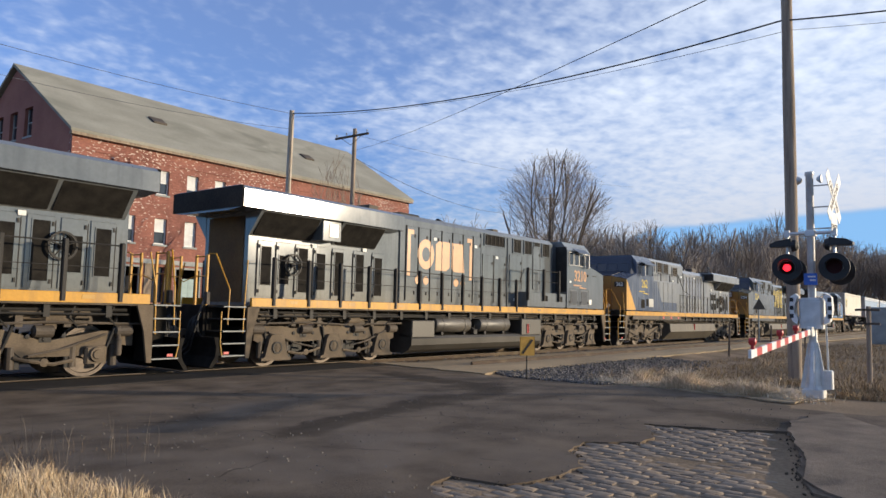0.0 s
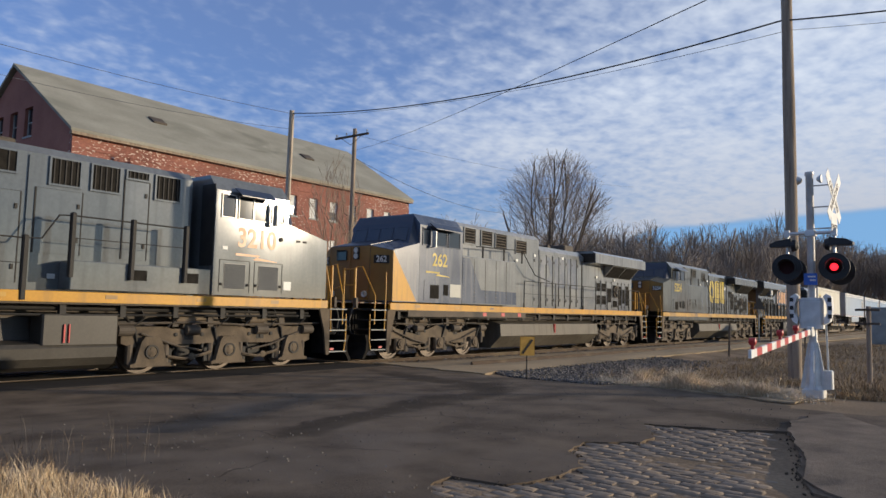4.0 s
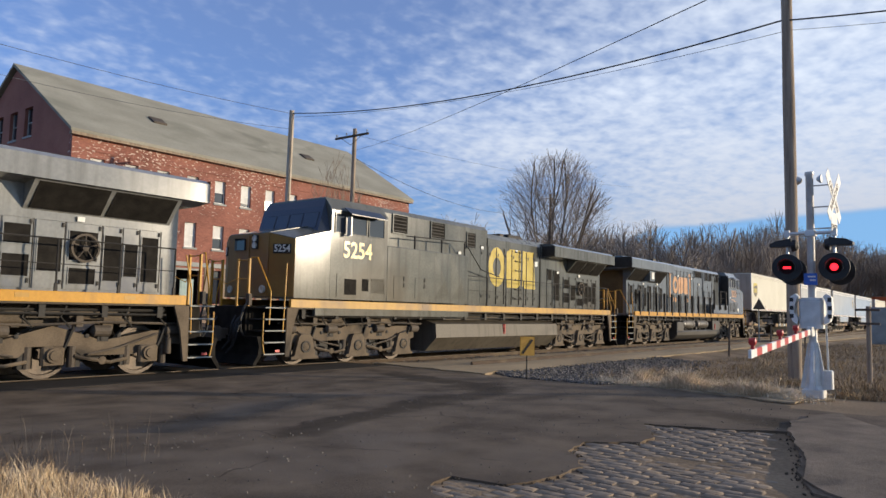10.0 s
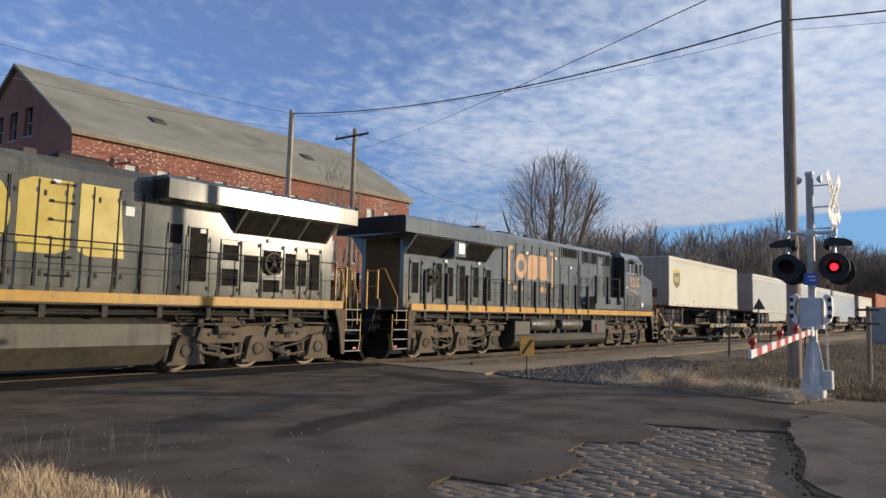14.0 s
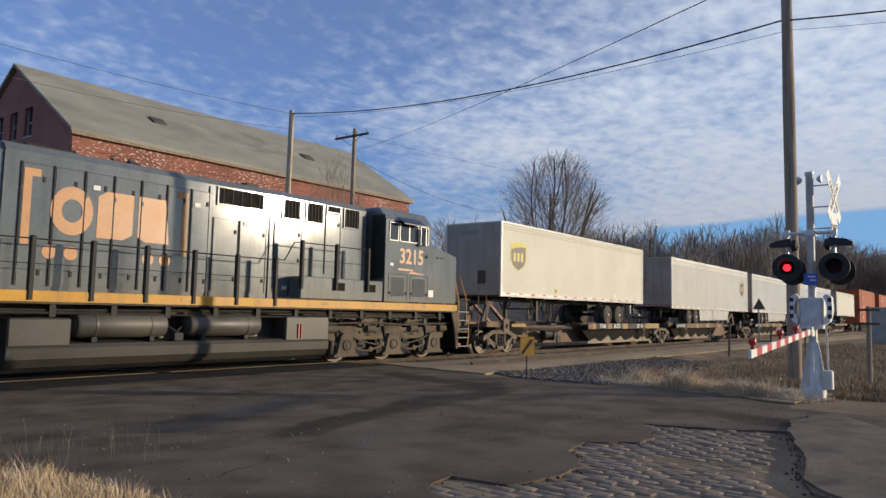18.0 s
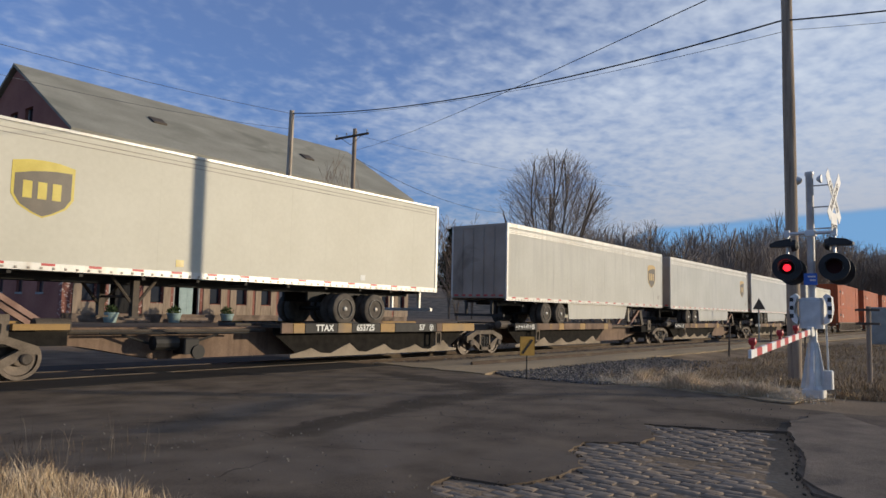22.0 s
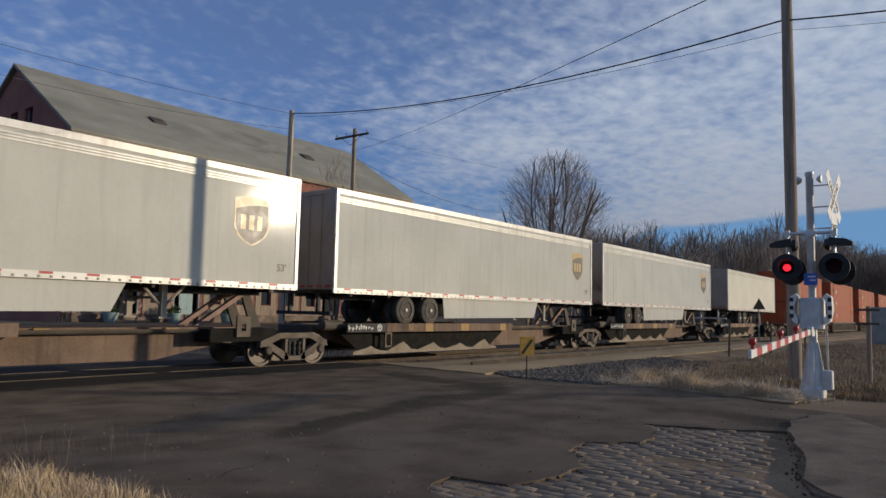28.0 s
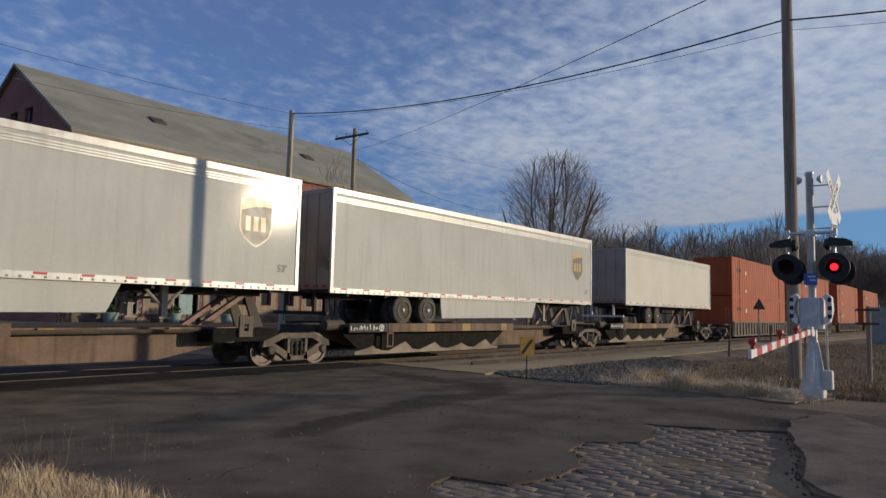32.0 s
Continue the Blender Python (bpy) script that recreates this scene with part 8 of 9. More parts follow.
def trailer(label, x0, x1, wheels_at_left, z0, z1, mat, logo, skirt, stripes):
    """Box trailer from x0 to x1 riding on the spine car."""
    T = thing("road_trailer", label, "trailer", group="road trailers on the train")
    w = 1.29
    b = bmesh.new()
    prism(b, [(-w, z0 + 0.14), (w, z0 + 0.14), (w, z1 - 0.10), (w - 0.05, z1), (-w + 0.05, z1), (-w, z1 - 0.10)], x0 + 0.03, x1 - 0.03, "x")
    body = part("trailer_body", b, mat, T, "pale smooth side panels")
    n = max(8, int((x1 - x0) / 1.22))
    for s in (-1, 1):
        y = s * w
        b = bmesh.new()
        for k in range(1, n):
            x = x0 + (x1 - x0) * k / n
            box(b, x - 0.012, x + 0.012, *sorted((y, y + s * (0.0016 if stripes else 0.0012))), z0 + 0.15, z1 - 0.12)
        part("panel_seam", b, mat, body)
        b = bmesh.new()
        box(b, x0, x1, *sorted((y, y + s * 0.02)), z0, z0 + 0.145, 0.004)
        rl = part("bottom_rail", b, TRAILER_RAIL, T, "riveted bottom rail")
        plates("red_reflector", [(x, x + 0.26, *sorted((y + s * 0.02, y + s * 0.024)), z0 + 0.09, z0 + 0.14) for x in np.arange(x0 + 0.4, x1 - 0.5, 0.92)], RED_PAINT, rl, "red reflective tape")
        b = bmesh.new()
        x = x0 + 0.15
        while x < x1 - 0.2:
            box(b, x, x + 0.045, *sorted((y + s * 0.02, y + s * 0.032)), z0 + 0.02, z0 + 0.065)
            x += 0.23
        part("rivet_strip", b, TRAILER_END, rl)["kind"] = "stuff"
        b = bmesh.new()
        box(b, x0, x1, *sorted((y, y + s * 0.018)), z1 - (0.15 if stripes else 0.055), z1 + 0.004, 0.004)
        part("top_rail", b, TRAILER_RAIL, T, "bright top rail")
        if not stripes:
            plates("seam_strip", [(x0 + 0.1, x1 - 0.1, *sorted((y, y + s * 0.004)), z1 - d, z1 - d + 0.014) for d in (0.20, 0.29)], TRAILER_END, body)
        if stripes:
            b = bmesh.new()
            for k in range(3):
                z = z1 - 0.27 - 0.06 * k
                box(b, x0 + 0.1, x1 - 0.35, *sorted((y, y + s * 0.014)), z, z + 0.036)
            part("side_moulding", b, TRAILER_RAIL, body, "raised mouldings along the top")
            side = Matrix.Translation((x1 - 0.55 if s < 0 else x0 + 0.55, y + s * 0.004, z0 + 0.55)) @ pose(0, 0, 0, 0, 0, 0 if s < 0 else 180) @ FACE_ROAD
            lettering("53'", 0.26, TRAILER_END, body, side, "length_mark", "small grey length mark")
        for xx in (x0, x1):
            b = bmesh.new()
            xa, xb = (xx, xx + 0.12) if xx == x0 else (xx - 0.12, xx)
            box(b, xa, xb, *sorted((y - s * 0.05, y + s * 0.022)), z0, z1 + 0.006, 0.01)
            part("corner_post", b, TRAILER_RAIL, T)
        if logo is not None:
            sh = [(-0.42, 0.62), (-0.2, 0.70), (0.0, 0.72), (0.2, 0.70), (0.42, 0.62), (0.42, -0.2), (0.33, -0.45), (0.15, -0.64), (0.0, -0.74), (-0.15, -0.64), (-0.33, -0.45), (-0.42, -0.2)]
            lx, sc, sz, m0, m1 = logo
            zc = z0 + (1.67 if stripes else 1.58)
            b = bmesh.new()
            prism(b, [(lx + q[0] * sc, zc + q[1] * sz) for q in sh], *sorted((y, y + s * 0.006)))
            em = part("emblem", b, m0, body, "shield-shaped emblem")
            b = bmesh.new()
            prism(b, [(lx + q[0] * sc * 0.90, zc + min(q[1], 0.50 + 0.22 * q[0] - 0.35 * q[0] * q[0]) * sz * 0.93 - 0.01) for q in sh], *sorted((y + s * 0.006, y + s * 0.009)))
            part("emblem_field", b, m1, em)
            b = bmesh.new()
            for k in range(3):
                xk = lx - 0.27 * sc + k * 0.195 * sc
                box(b, xk, xk + 0.12 * sc, *sorted((y + s * 0.009, y + s * 0.012)), zc - 0.27 * sz, zc + 0.16 * sz)
            part("emblem_bar", b, m0, em)
    # ends
    rear_x, front_x = (x0, x1) if wheels_at_left else (x1, x0)
    d = -1 if wheels_at_left else 1
    b = bmesh.new()
    xa, xb = sorted((rear_x - d * 0.03, rear_x))
    box(b, xa, xb, -w + 0.06, w - 0.06, z0 + 0.1, z1 - 0.12)
    doors = part("rear_door", b, TRAILER_END, T, "grey rear doors with lock rods")
    b = bmesh.new()
    for y in (-0.75, -0.25, 0.25, 0.75):
        rod(b, (rear_x + d * 0.025, y, z0 + 0.15), (rear_x + d * 0.025, y, z1 - 0.15), 0.011, n=6)
        part("lock_rod", b, TRAILER_END, doors)
        b = bmesh.new()
    box(b, min(rear_x, rear_x + d * 0.02), max(rear_x, rear_x + d * 0.02), -w + 0.06, w - 0.06, z1 - 0.14, z1 - 0.02)
    part("door_header", b, TRAILER_END, doors)
    plates("rear_reflector", [(*sorted((rear_x, rear_x + d * 0.025)), -1.15 + k * 0.35, -0.98 + k * 0.35, z0 + 0.16, z0 + 0.22) for k in range(7)], RED_PAINT, doors)
    b = bmesh.new()
    for y in (-0.6, 0.6):
        box(b, rear_x - d * 0.12, rear_x - d * 0.04, y - 0.05, y + 0.05, z0 - 0.55, z0) if d < 0 else box(b, rear_x - 0.12, rear_x - 0.04, y - 0.05, y + 0.05, z0 - 0.55, z0)
    xa, xb = sorted((rear_x - d * 0.04, rear_x - d * 0.14))
    box(b, xa, xb, -1.15, 1.15, z0 - 0.62, z0 - 0.52)
    part("underride_guard", b, TRAILER_RAIL if not stripes else BLACK_IRON, T, "under-ride guard")
    b = bmesh.new()
    xa, xb = sorted((front_x, front_x - (-d) * 0.03))
    box(b, xa, xb, -w + 0.05, w - 0.05, z0 + 0.05, z1 - 0.05)
    part("front_wall", b, TRAILER_END if stripes else TRAILER_FRONT, T, "front wall")
    # running gear
    ax = (x0 + 3.20, x0 + 4.44) if wheels_at_left else (x1 - 4.12, x1 - 2.86)
    zw = 1.13 + 0.455
    b = bmesh.new()
    for s in (-1, 1):
        box(b, x0 + 0.6, x1 - 0.6, s * 0.45 - 0.06, s * 0.45 + 0.06, z0 - 0.16, z0 + 0.01)
        box(b, ax[0] - 0.8, ax[1] + 0.8, s * 0.5 - 0.05, s * 0.5 + 0.05, z0 - 0.42, z0 - 0.12)
    for k in range(10):
        x = x0 + 0.8 + (x1 - x0 - 1.6) * k / 9
        box(b, x - 0.04, x + 0.04, -1.2, 1.2, z0 - 0.08, z0 + 0.01)
    part("chassis", b, BLACK_IRON, T, "black chassis beams")
    for a in ax:
        b = bmesh.new()
        rod(b, (a, -1.1, zw), (a, 1.1, zw), 0.07, n=10)
        axle = part("axle", b, BLACK_IRON, T, "trailer axle")
        for s in (-1, 1):
            for y in (s * 1.10, s * 0.78):
                b = bmesh.new()
                lathe(b, (a, y, zw), "y", [(-0.13, 0.27), (-0.14, 0.38), (-0.11, 0.435), (-0.05, 0.455), (0.05, 0.455), (0.11, 0.435), (0.14, 0.38), (0.13, 0.27)], 24)
                part("tyre", b, TYRE, axle, "black tyre", True)
            b = bmesh.new()
            lathe(b, (a, s * 1.10, zw), "y", [(s * 0.0, 0.29), (s * 0.145, 0.29), (s * 0.145, 0.255), (s * 0.05, 0.235), (s * 0.04, 0.13), (s * 0.09, 0.10), (s * 0.13, 0.07), (s * 0.13, 0.01)], 20)
            rm = part("rim", b, BLACK_IRON, axle, "dark steel rim", True)
            b = bmesh.new()
            lathe(b, (a, s * 1.262, zw), "y", [(0, 0.288), (s * 0.008, 0.288), (s * 0.008, 0.278), (0, 0.278)], 28, True)
            part("rim_edge", b, RIM_GREY, rm, "worn grey edge of the rim", True)
            b = bmesh.new()
            lathe(b, (a, s * 1.235, zw), "y", [(0, 0.065), (s * 0.03, 0.06), (s * 0.045, 0.03)], 10)
            part("hub_cap", b, TRAILER_RAIL, rm, "pale hub cap", True)
    lg = x1 - 3.5 if wheels_at_left else x0 + 3.55
    b = bmesh.new()
    for s in (-1, 1):
        box(b, lg - 0.07, lg + 0.07, s * 0.75 - 0.07, s * 0.75 + 0.07, 1.30, z0)
        box(b, lg - 0.15, lg + 0.15, s * 0.75 - 0.12, s * 0.75 + 0.12, 1.27, 1.31)
        for e in (-0.55, 0.55):
            rod(b, (lg, s * 0.75, 1.52), (lg + e, s * 0.75, z0), 0.035, n=6)
    rod(b, (lg, -0.75, 1.75), (lg, 0.75, 1.75), 0.03, n=6)
    part("landing_gear", b, TRAILER_FRONT if stripes else UNDER, T, "folded landing legs")
    if skirt:
        for s in (-1, 1):
            b = bmesh.new()
            prism(b, [(x0 + 5.1, z0), (x0 + 11.4, z0), (x0 + 11.1, z0 - 0.62), (x0 + 5.2, z0 - 0.68)], *sorted((s * 1.20, s * 1.225)))
            part("side_skirt", b, mat, T, "pale aerodynamic side skirt")
    return T


GOLD, BROWN = LOGO_GOLD, LOGO_BROWN
TRAILERS = [
    trailer("short cream-white road trailer with a gold shield emblem", 101.25, 114.95, False, 2.19, 5.03, TRAILER_MATTE, (102.52, 1.39, 0.77, GOLD, BROWN), False, False),
    trailer("long pale grey road trailer with side skirts and brown shield", 119.2, 135.25, True, 2.04, 5.00, TRAILER, (133.72, 1.27, 0.85, LOGO_DULL, BROWN), True, True),
    trailer("long pale grey road trailer with side skirts and brown shield", 136.55, 152.72, True, 2.02, 4.98, TRAILER_METAL, (151.3, 1.20, 0.85, LOGO_DULL, BROWN), True, True),
    trailer("long pale grey road trailer with side skirts and brown shield", 153.87, 170.15, True, 2.02, 4.98, TRAILER_METAL, (168.75, 1.20, 0.85, LOGO_DULL, BROWN), True, True),
    trailer("short plain cream road trailer without emblem", 174.0, 187.5, True, 2.10, 4.96, TRAILER_MATTE, None, False, False),
]


# dark sockets and painted marks on the first trailer's front wall
for y0, y1, z0, z1 in ((-0.62, -0.28, 2.68, 3.16), (0.98, 1.20, 2.70, 3.10)):
    b = bmesh.new()
    box(b, 101.205, 101.22, y0, y1, z0, z1, 0.004)
    box(b, 101.195, 101.205, y0 + 0.05, y1 - 0.05, z0 + 0.06, z1 - 0.06, 0.004)
    part("socket_panel", b, UNDER, TRAILERS[0], "dark socket panel")
b = bmesh.new()
for i in range(6):
    box(b, 101.212, 101.219, 0.42 - 0.13 * i, 0.52 - 0.13 * i, 4.62, 4.76)
part("painted_marks", b, TRIM, TRAILERS[0], "dark painted marks")["kind"] = "stuff"
# small stickers low on the first trailer's side
plates("sticker", [(105.43, 105.63, -1.296, -1.2905, 2.44, 2.60)], LETTER_YELLOW, TRAILERS[0], "small yellow sticker")
plates("sticker", [(111.35, 111.55, -1.296, -1.2905, 2.42, 2.58)], LETTER_WHITE, TRAILERS[0], "small white sticker")


def well_car(xc):
    W = thing("well_car", "brown well car with ribbed sides", "rail car", group="well cars")
    car_truck(W, xc - 9.6), car_truck(W, xc + 9.6)
    for s in (-1, 1):
        b = bmesh.new()
        box(b, xc - 8.35, xc + 8.35, *sorted((s * 1.36, s * 1.42)), 0.30, 1.32)
        box(b, xc - 8.35, xc + 8.35, *sorted((s * 1.42, s * 1.50)), 1.22, 1.34, 0.01)
        box(b, xc - 8.35, xc + 8.35, *sorted((s * 1.42, s * 1.50)), 0.28, 0.38, 0.01)
        sd = part("well_side", b, CAR_TRUCK, W, "dusty tan well side")
        for k in range(22):
            x = xc - 8.2 + k * 0.775
            b = bmesh.new()
            box(b, x, x + 0.10, *sorted((s * 1.42, s * 1.49)), 0.38, 1.22)
            part("rib", b, CAR_TRUCK, sd)
    b = bmesh.new()
    box(b, xc - 8.35, xc + 8.35, -1.36, 1.36, 0.28, 0.36)
    for d in (-1, 1):
        xa, xb = sorted((xc + d * 8.36, xc + d * 10.9))
        box(b, xa, xb, -0.5, 0.5, 0.85, 1.10)
        box(b, min(xc + d * 8.36, xc + d * 9.9), max(xc + d * 8.36, xc + d * 9.9), -1.3, 1.3, 1.06, 1.14)
        for s in (-1, 1):
            pipe(b, [(xc + d * 9.7, s * 1.3, 0.5), (xc + d * 9.7, s * 1.3, 2.2), (xc + d * 9.0, s * 1.3, 2.2), (xc + d * 9.0, s * 1.3, 1.1)], 0.025)
    part("well_floor", b, UNDER, W, "dark well floor and end platforms")
    return W


def container(xc, z0, label):
    C = thing("container", label, "container", group="stacked containers")
    b = bmesh.new()
    h, w, l = 2.78, 1.28, 8.05
    box(b, xc - l, xc + l, -w, w, z0 + 0.02, z0 + h - 0.02)
    body = part("container_body", b, CONTAINER, C, "orange container walls")
    for s in (-1, 1):
        b = bmesh.new()
        for k in range(27):
            x = xc - 7.8 + k * 0.6
            prism(b, [(x, s * w), (x + 0.07, s * (w + 0.03)), (x + 0.27, s * (w + 0.03)), (x + 0.34, s * w)], z0 + 0.17, z0 + h - 0.15, "z")
        part("side_corrugation", b, CONTAINER, body)
        b = bmesh.new()
        for z in (z0, z0 + h - 0.13):
            box(b, xc - l, xc + l, *sorted((s * w, s * (w + 0.035))), z, z + 0.13)
        for x in (xc - l, xc + l - 0.14, xc - 6.1, xc + 6.0):
            box(b, x, x + 0.14, *sorted((s * w, s * (w + 0.036))), z0, z0 + h)
        part("frame_rail", b, CONTAINER, C)
        b = bmesh.new()
        box(b, xc - 4.6, xc - 4.3, *sorted((s * (w + 0.03), s * (w + 0.038))), z0 + 1.6, z0 + 1.9)
        box(b, xc - 4.6, xc - 4.3, *sorted((s * (w + 0.03), s * (w + 0.038))), z0 + 0.3, z0 + 0.5)
        part("notice_plate", b, LETTER_WHITE, C)
        b = bmesh.new()
        for k in range(6):
            box(b, xc - 6.9 + k * 0.2, xc - 6.76 + k * 0.2, *sorted((s * (w + 0.03), s * (w + 0.037))), z0 + 1.75, z0 + 2.0)
        part("marking", b, BLACK_IRON, C)
    return C


WELLS = []
for xc in (200.5, 222.1, 243.7, 265.3):
    WELLS += [well_car(xc), container(xc, 0.36, "lower orange container in a well car"), container(xc, 3.15, "upper orange container stacked on another")]
CARS = [spine, *TRAILERS, *WELLS]


# ---- plants ----
def tree_lines(rng, height, spread, stems, levels, kids, up=0.55, clear=False):
    """Branch segments (p, q, r0, r1) of a bare tree that stands at the origin."""
    segs = []

    def grow(p, d, length, r, level):
        n = (7 if clear else 3) if level == 0 else 3 if level == 1 else 2
        for k in range(n):
            q = p + d * (length / n)
            r1 = r * (0.80 if level else 0.86)
            segs.append((p, q, r, r1))
            if level < levels and not (clear and level == 0 and k < 3):
                for _ in range(kids[level] if k else max(1, kids[level] - 1)):
                    a = rng.uniform(0, 2 * math.pi)
                    side = np.array((math.cos(a), math.sin(a), rng.uniform(-0.05, 0.35)))
                    nd = d * up + side * spread * rng.uniform(0.45, 0.8)
                    nd /= np.linalg.norm(nd)
                    grow(q, nd, length * (rng.uniform(0.24, 0.42) * (1.25 - 0.11 * k) if clear and level == 0 else rng.uniform(0.44, 0.64)), r1 * (0.55 if clear or level else 0.42), level + 1)
            d = d + np.array((rng.normal(0, 0.10), rng.normal(0, 0.10), 0.06))
            d /= np.linalg.norm(d)
            p, r = q, r1

    for s in range(stems):
        a = 2 * math.pi * s / stems + rng.uniform(0, 0.6)
        lean = 0.02 if stems == 1 else 0.17 if stems < 5 else rng.uniform(0.04, 0.42)
        d = np.array((lean * math.cos(a), lean * math.sin(a), 1.0))
        tall = rng.uniform(0.52, 0.64) * (1.45 if clear else 1.12 - 0.5 * lean if stems > 4 else 1.0)
        grow(np.zeros(3), d / np.linalg.norm(d), height * tall, height * (0.010 if clear else 0.016 / (1 if stems == 1 else 1.6)), 0)
    return segs


def tubes(segs, sides=4, least=0.0):
    """Arrays of vertices and faces for the segments."""
    p = np.array([s[0] for s in segs])
    q = np.array([s[1] for s in segs])
    r0 = np.maximum([s[2] for s in segs], least)
    r1 = np.maximum([s[3] for s in segs], least)
    d = q - p
    d /= np.linalg.norm(d, axis=1)[:, None]
    ref = np.where(np.abs(d[:, 2:3]) > 0.9, np.array([[1.0, 0, 0]]), np.array([[0, 0, 1.0]]))
    a = np.cross(d, ref)
    a /= np.linalg.norm(a, axis=1)[:, None]
    b = np.cross(d, a)
    vs = []
    for c, r in ((p, r0), (q, r1)):
        for k in range(sides):
            t = 2 * math.pi * k / sides
            vs.append(c + r[:, None] * (math.cos(t) * a + math.sin(t) * b))
    v = np.stack(vs, 1).reshape(-1, 3)
    base = (np.arange(len(segs)) * 2 * sides)[:, None]
    f = np.concatenate([base + np.array([[k, (k + 1) % sides, sides + (k + 1) % sides, sides + k]]) for k in range(sides)])
    return v, f


def mesh_from(name, v, f, mat):
    me = bpy.data.meshes.new(name)
    me.from_pydata(v.tolist(), [], f.tolist())
    me.materials.append(mat)
    return me


def bare_tree(x, y, height, spread, stems, kids, seed, label, name="tree", least=0.02, levels=3, up=0.55):
    rng = np.random.default_rng(seed)
    t = thing(name, label, "tree", pose(x, y, ground_z(x, y) - 0.1), "bare trees")
    segs = tree_lines(rng, height, spread, stems, levels, kids, up)
    limit = height * 0.0042
    thick = [s for s in segs if s[2] > limit]
    thin = [s for s in segs if s[2] <= limit]
    part("trunk", mesh_from("trunk", *tubes(thick, 6), BARK), BARK, t, "grey trunk and limbs")
    part("crown", mesh_from("crown", *tubes(thin, 3, least), TWIG), TWIG, t, "leafless crown of fine twigs")
    return t


def crown_lines(rng, height, width, limbs, clear, levels, kids, r0):
    """Branch segments of a bare tree whose twigs end on a rounded crown: limbs from the ground, or one trunk clear of branches up to a share of its height."""
    mid, half = np.array((0, 0, 0.56 * height)), np.array((width / 2, width / 2, 0.45 * height))
    segs = []

    def grow(p, d, length, r, level):
        n = max(2, int(round(length / (0.075 * height))))
        for k in range(n):
            d = d + rng.normal(0, 0.07, 3) + (0, 0, 0.07)
            d = d / np.linalg.norm(d)
            q = p + d * (length / n)
            e = (q - mid) / half
            if e @ e > 1 and q[2] > 0.3 * height:
                segs.append((p, q, r, r * 0.5))
                return
            r1 = r * (1 - 0.8 / n) if level else r * (1 - 0.7 / n)
            segs.append((p, q, r, r1))
            if level < levels and (k + 1) / n > (clear if level == 0 else 0.2):
                for _ in range(kids[level]):
                    side = np.cross(d, rng.normal(0, 1, 3))
                    side /= np.linalg.norm(side)
                    a = radians(rng.uniform(24, 46))
                    grow(q, d * math.cos(a) + side * math.sin(a), length * rng.uniform(0.40, 0.62) * (1.15 - 0.5 * k / n), max(r1 * 0.5, 0.0), level + 1)
            p, r = q, r1

    for i in range(limbs):
        a = 2.4 * i + rng.uniform(0, 0.5)
        lean = 0.03 if limbs == 1 else 0.58 * math.sqrt((i + 0.3) / limbs)
        d = np.array((lean * math.cos(a), lean * math.sin(a), 1.0))
        grow(np.array((0.02 * height * math.cos(a), 0.02 * height * math.sin(a), 0.0)) if limbs > 1 else np.zeros(3), d / np.linalg.norm(d), height * 1.0, r0, 0)
    return segs


def crowned_tree(x, y, height, width, limbs, seed, label):
    t = thing("tree", label, "tree", pose(x, y, ground_z(x, y) - 0.1), "bare trees")
    segs = crown_lines(np.random.default_rng(seed), height, width, limbs, 0.16, 3, (1, 2, 2), 0.155)
    part("trunk", mesh_from("trunk", *tubes([q for q in segs if q[2] > 0.03], 6), BARK), BARK, t, "grey trunk and limbs")
    part("crown", mesh_from("crown", *tubes([q for q in segs if q[2] <= 0.03], 3, 0.009), TWIG), TWIG, t, "leafless crown of fine twigs")


crowned_tree(73.2, 24.6, 19.4, 12.5, 8, 3, "large many-stemmed leafless tree behind the track")
bare_tree(66.0, 33.0, 9.5, 0.5, 3, (3, 3, 2), 8, "smaller leafless tree behind the track", least=0.022)
bare_tree(84.0, 30.0, 10.5, 0.5, 3, (3, 3, 2), 18, "smaller leafless tree behind the track", least=0.022)
bare_tree(76.0, 58.0, 17.0, 0.45, 2, (3, 3, 2), 9, "leafless tree beyond the mill's roof", least=0.03)
bare_tree(84.0, 62.0, 15.0, 0.45, 2, (3, 3, 2), 10, "leafless tree beyond the mill's roof", least=0.03)
bare_tree(28.2, 13.6, 8.6, 0.26, 3, (2, 2, 2), 11, "slender leafless sapling beside a utility pole", least=0.010)
bare_tree(30.3, 14.4, 8.0, 0.26, 2, (2, 2, 2), 12, "slender leafless sapling beside a utility pole", least=0.010)


def ivy_tree(x, y, height, seed):
    rng = np.random.default_rng(seed)
    t = bare_tree(x, y, height, 0.6, 2, (3, 3, 2), seed, "leafless tree overgrown with dark ivy", least=0.03)
    v, f = [], []
    for k in range(900):
        h = rng.uniform(0.3, 0.93)
        a, r = rng.uniform(0, 6.28), rng.normal(0, 0.10) * height * (1.1 - h)
        c = np.array((r * math.cos(a) + 0.6 * math.sin(h * 9), r * math.sin(a), h * height))
        m = np.array(Euler(rng.uniform(0, 6.28, 3)).to_matrix()) * rng.uniform(0.15, 0.42)
        o = len(v)
        v += [c + m @ np.array(q) for q in ((-1, -0.5, 0), (0.6, -0.8, 0.2), (1, 0.5, 0), (-0.4, 0.9, -0.2))]
        f.append((o, o + 1, o + 2, o + 3))
    part("ivy", mesh_from("ivy", np.array(v), np.array(f), EVERGREEN), EVERGREEN, t, "dark ivy clumps")


ivy_tree(83.0, 47.0, 14.5, 21)
ivy_tree(93.0, 50.0, 13.5, 22)


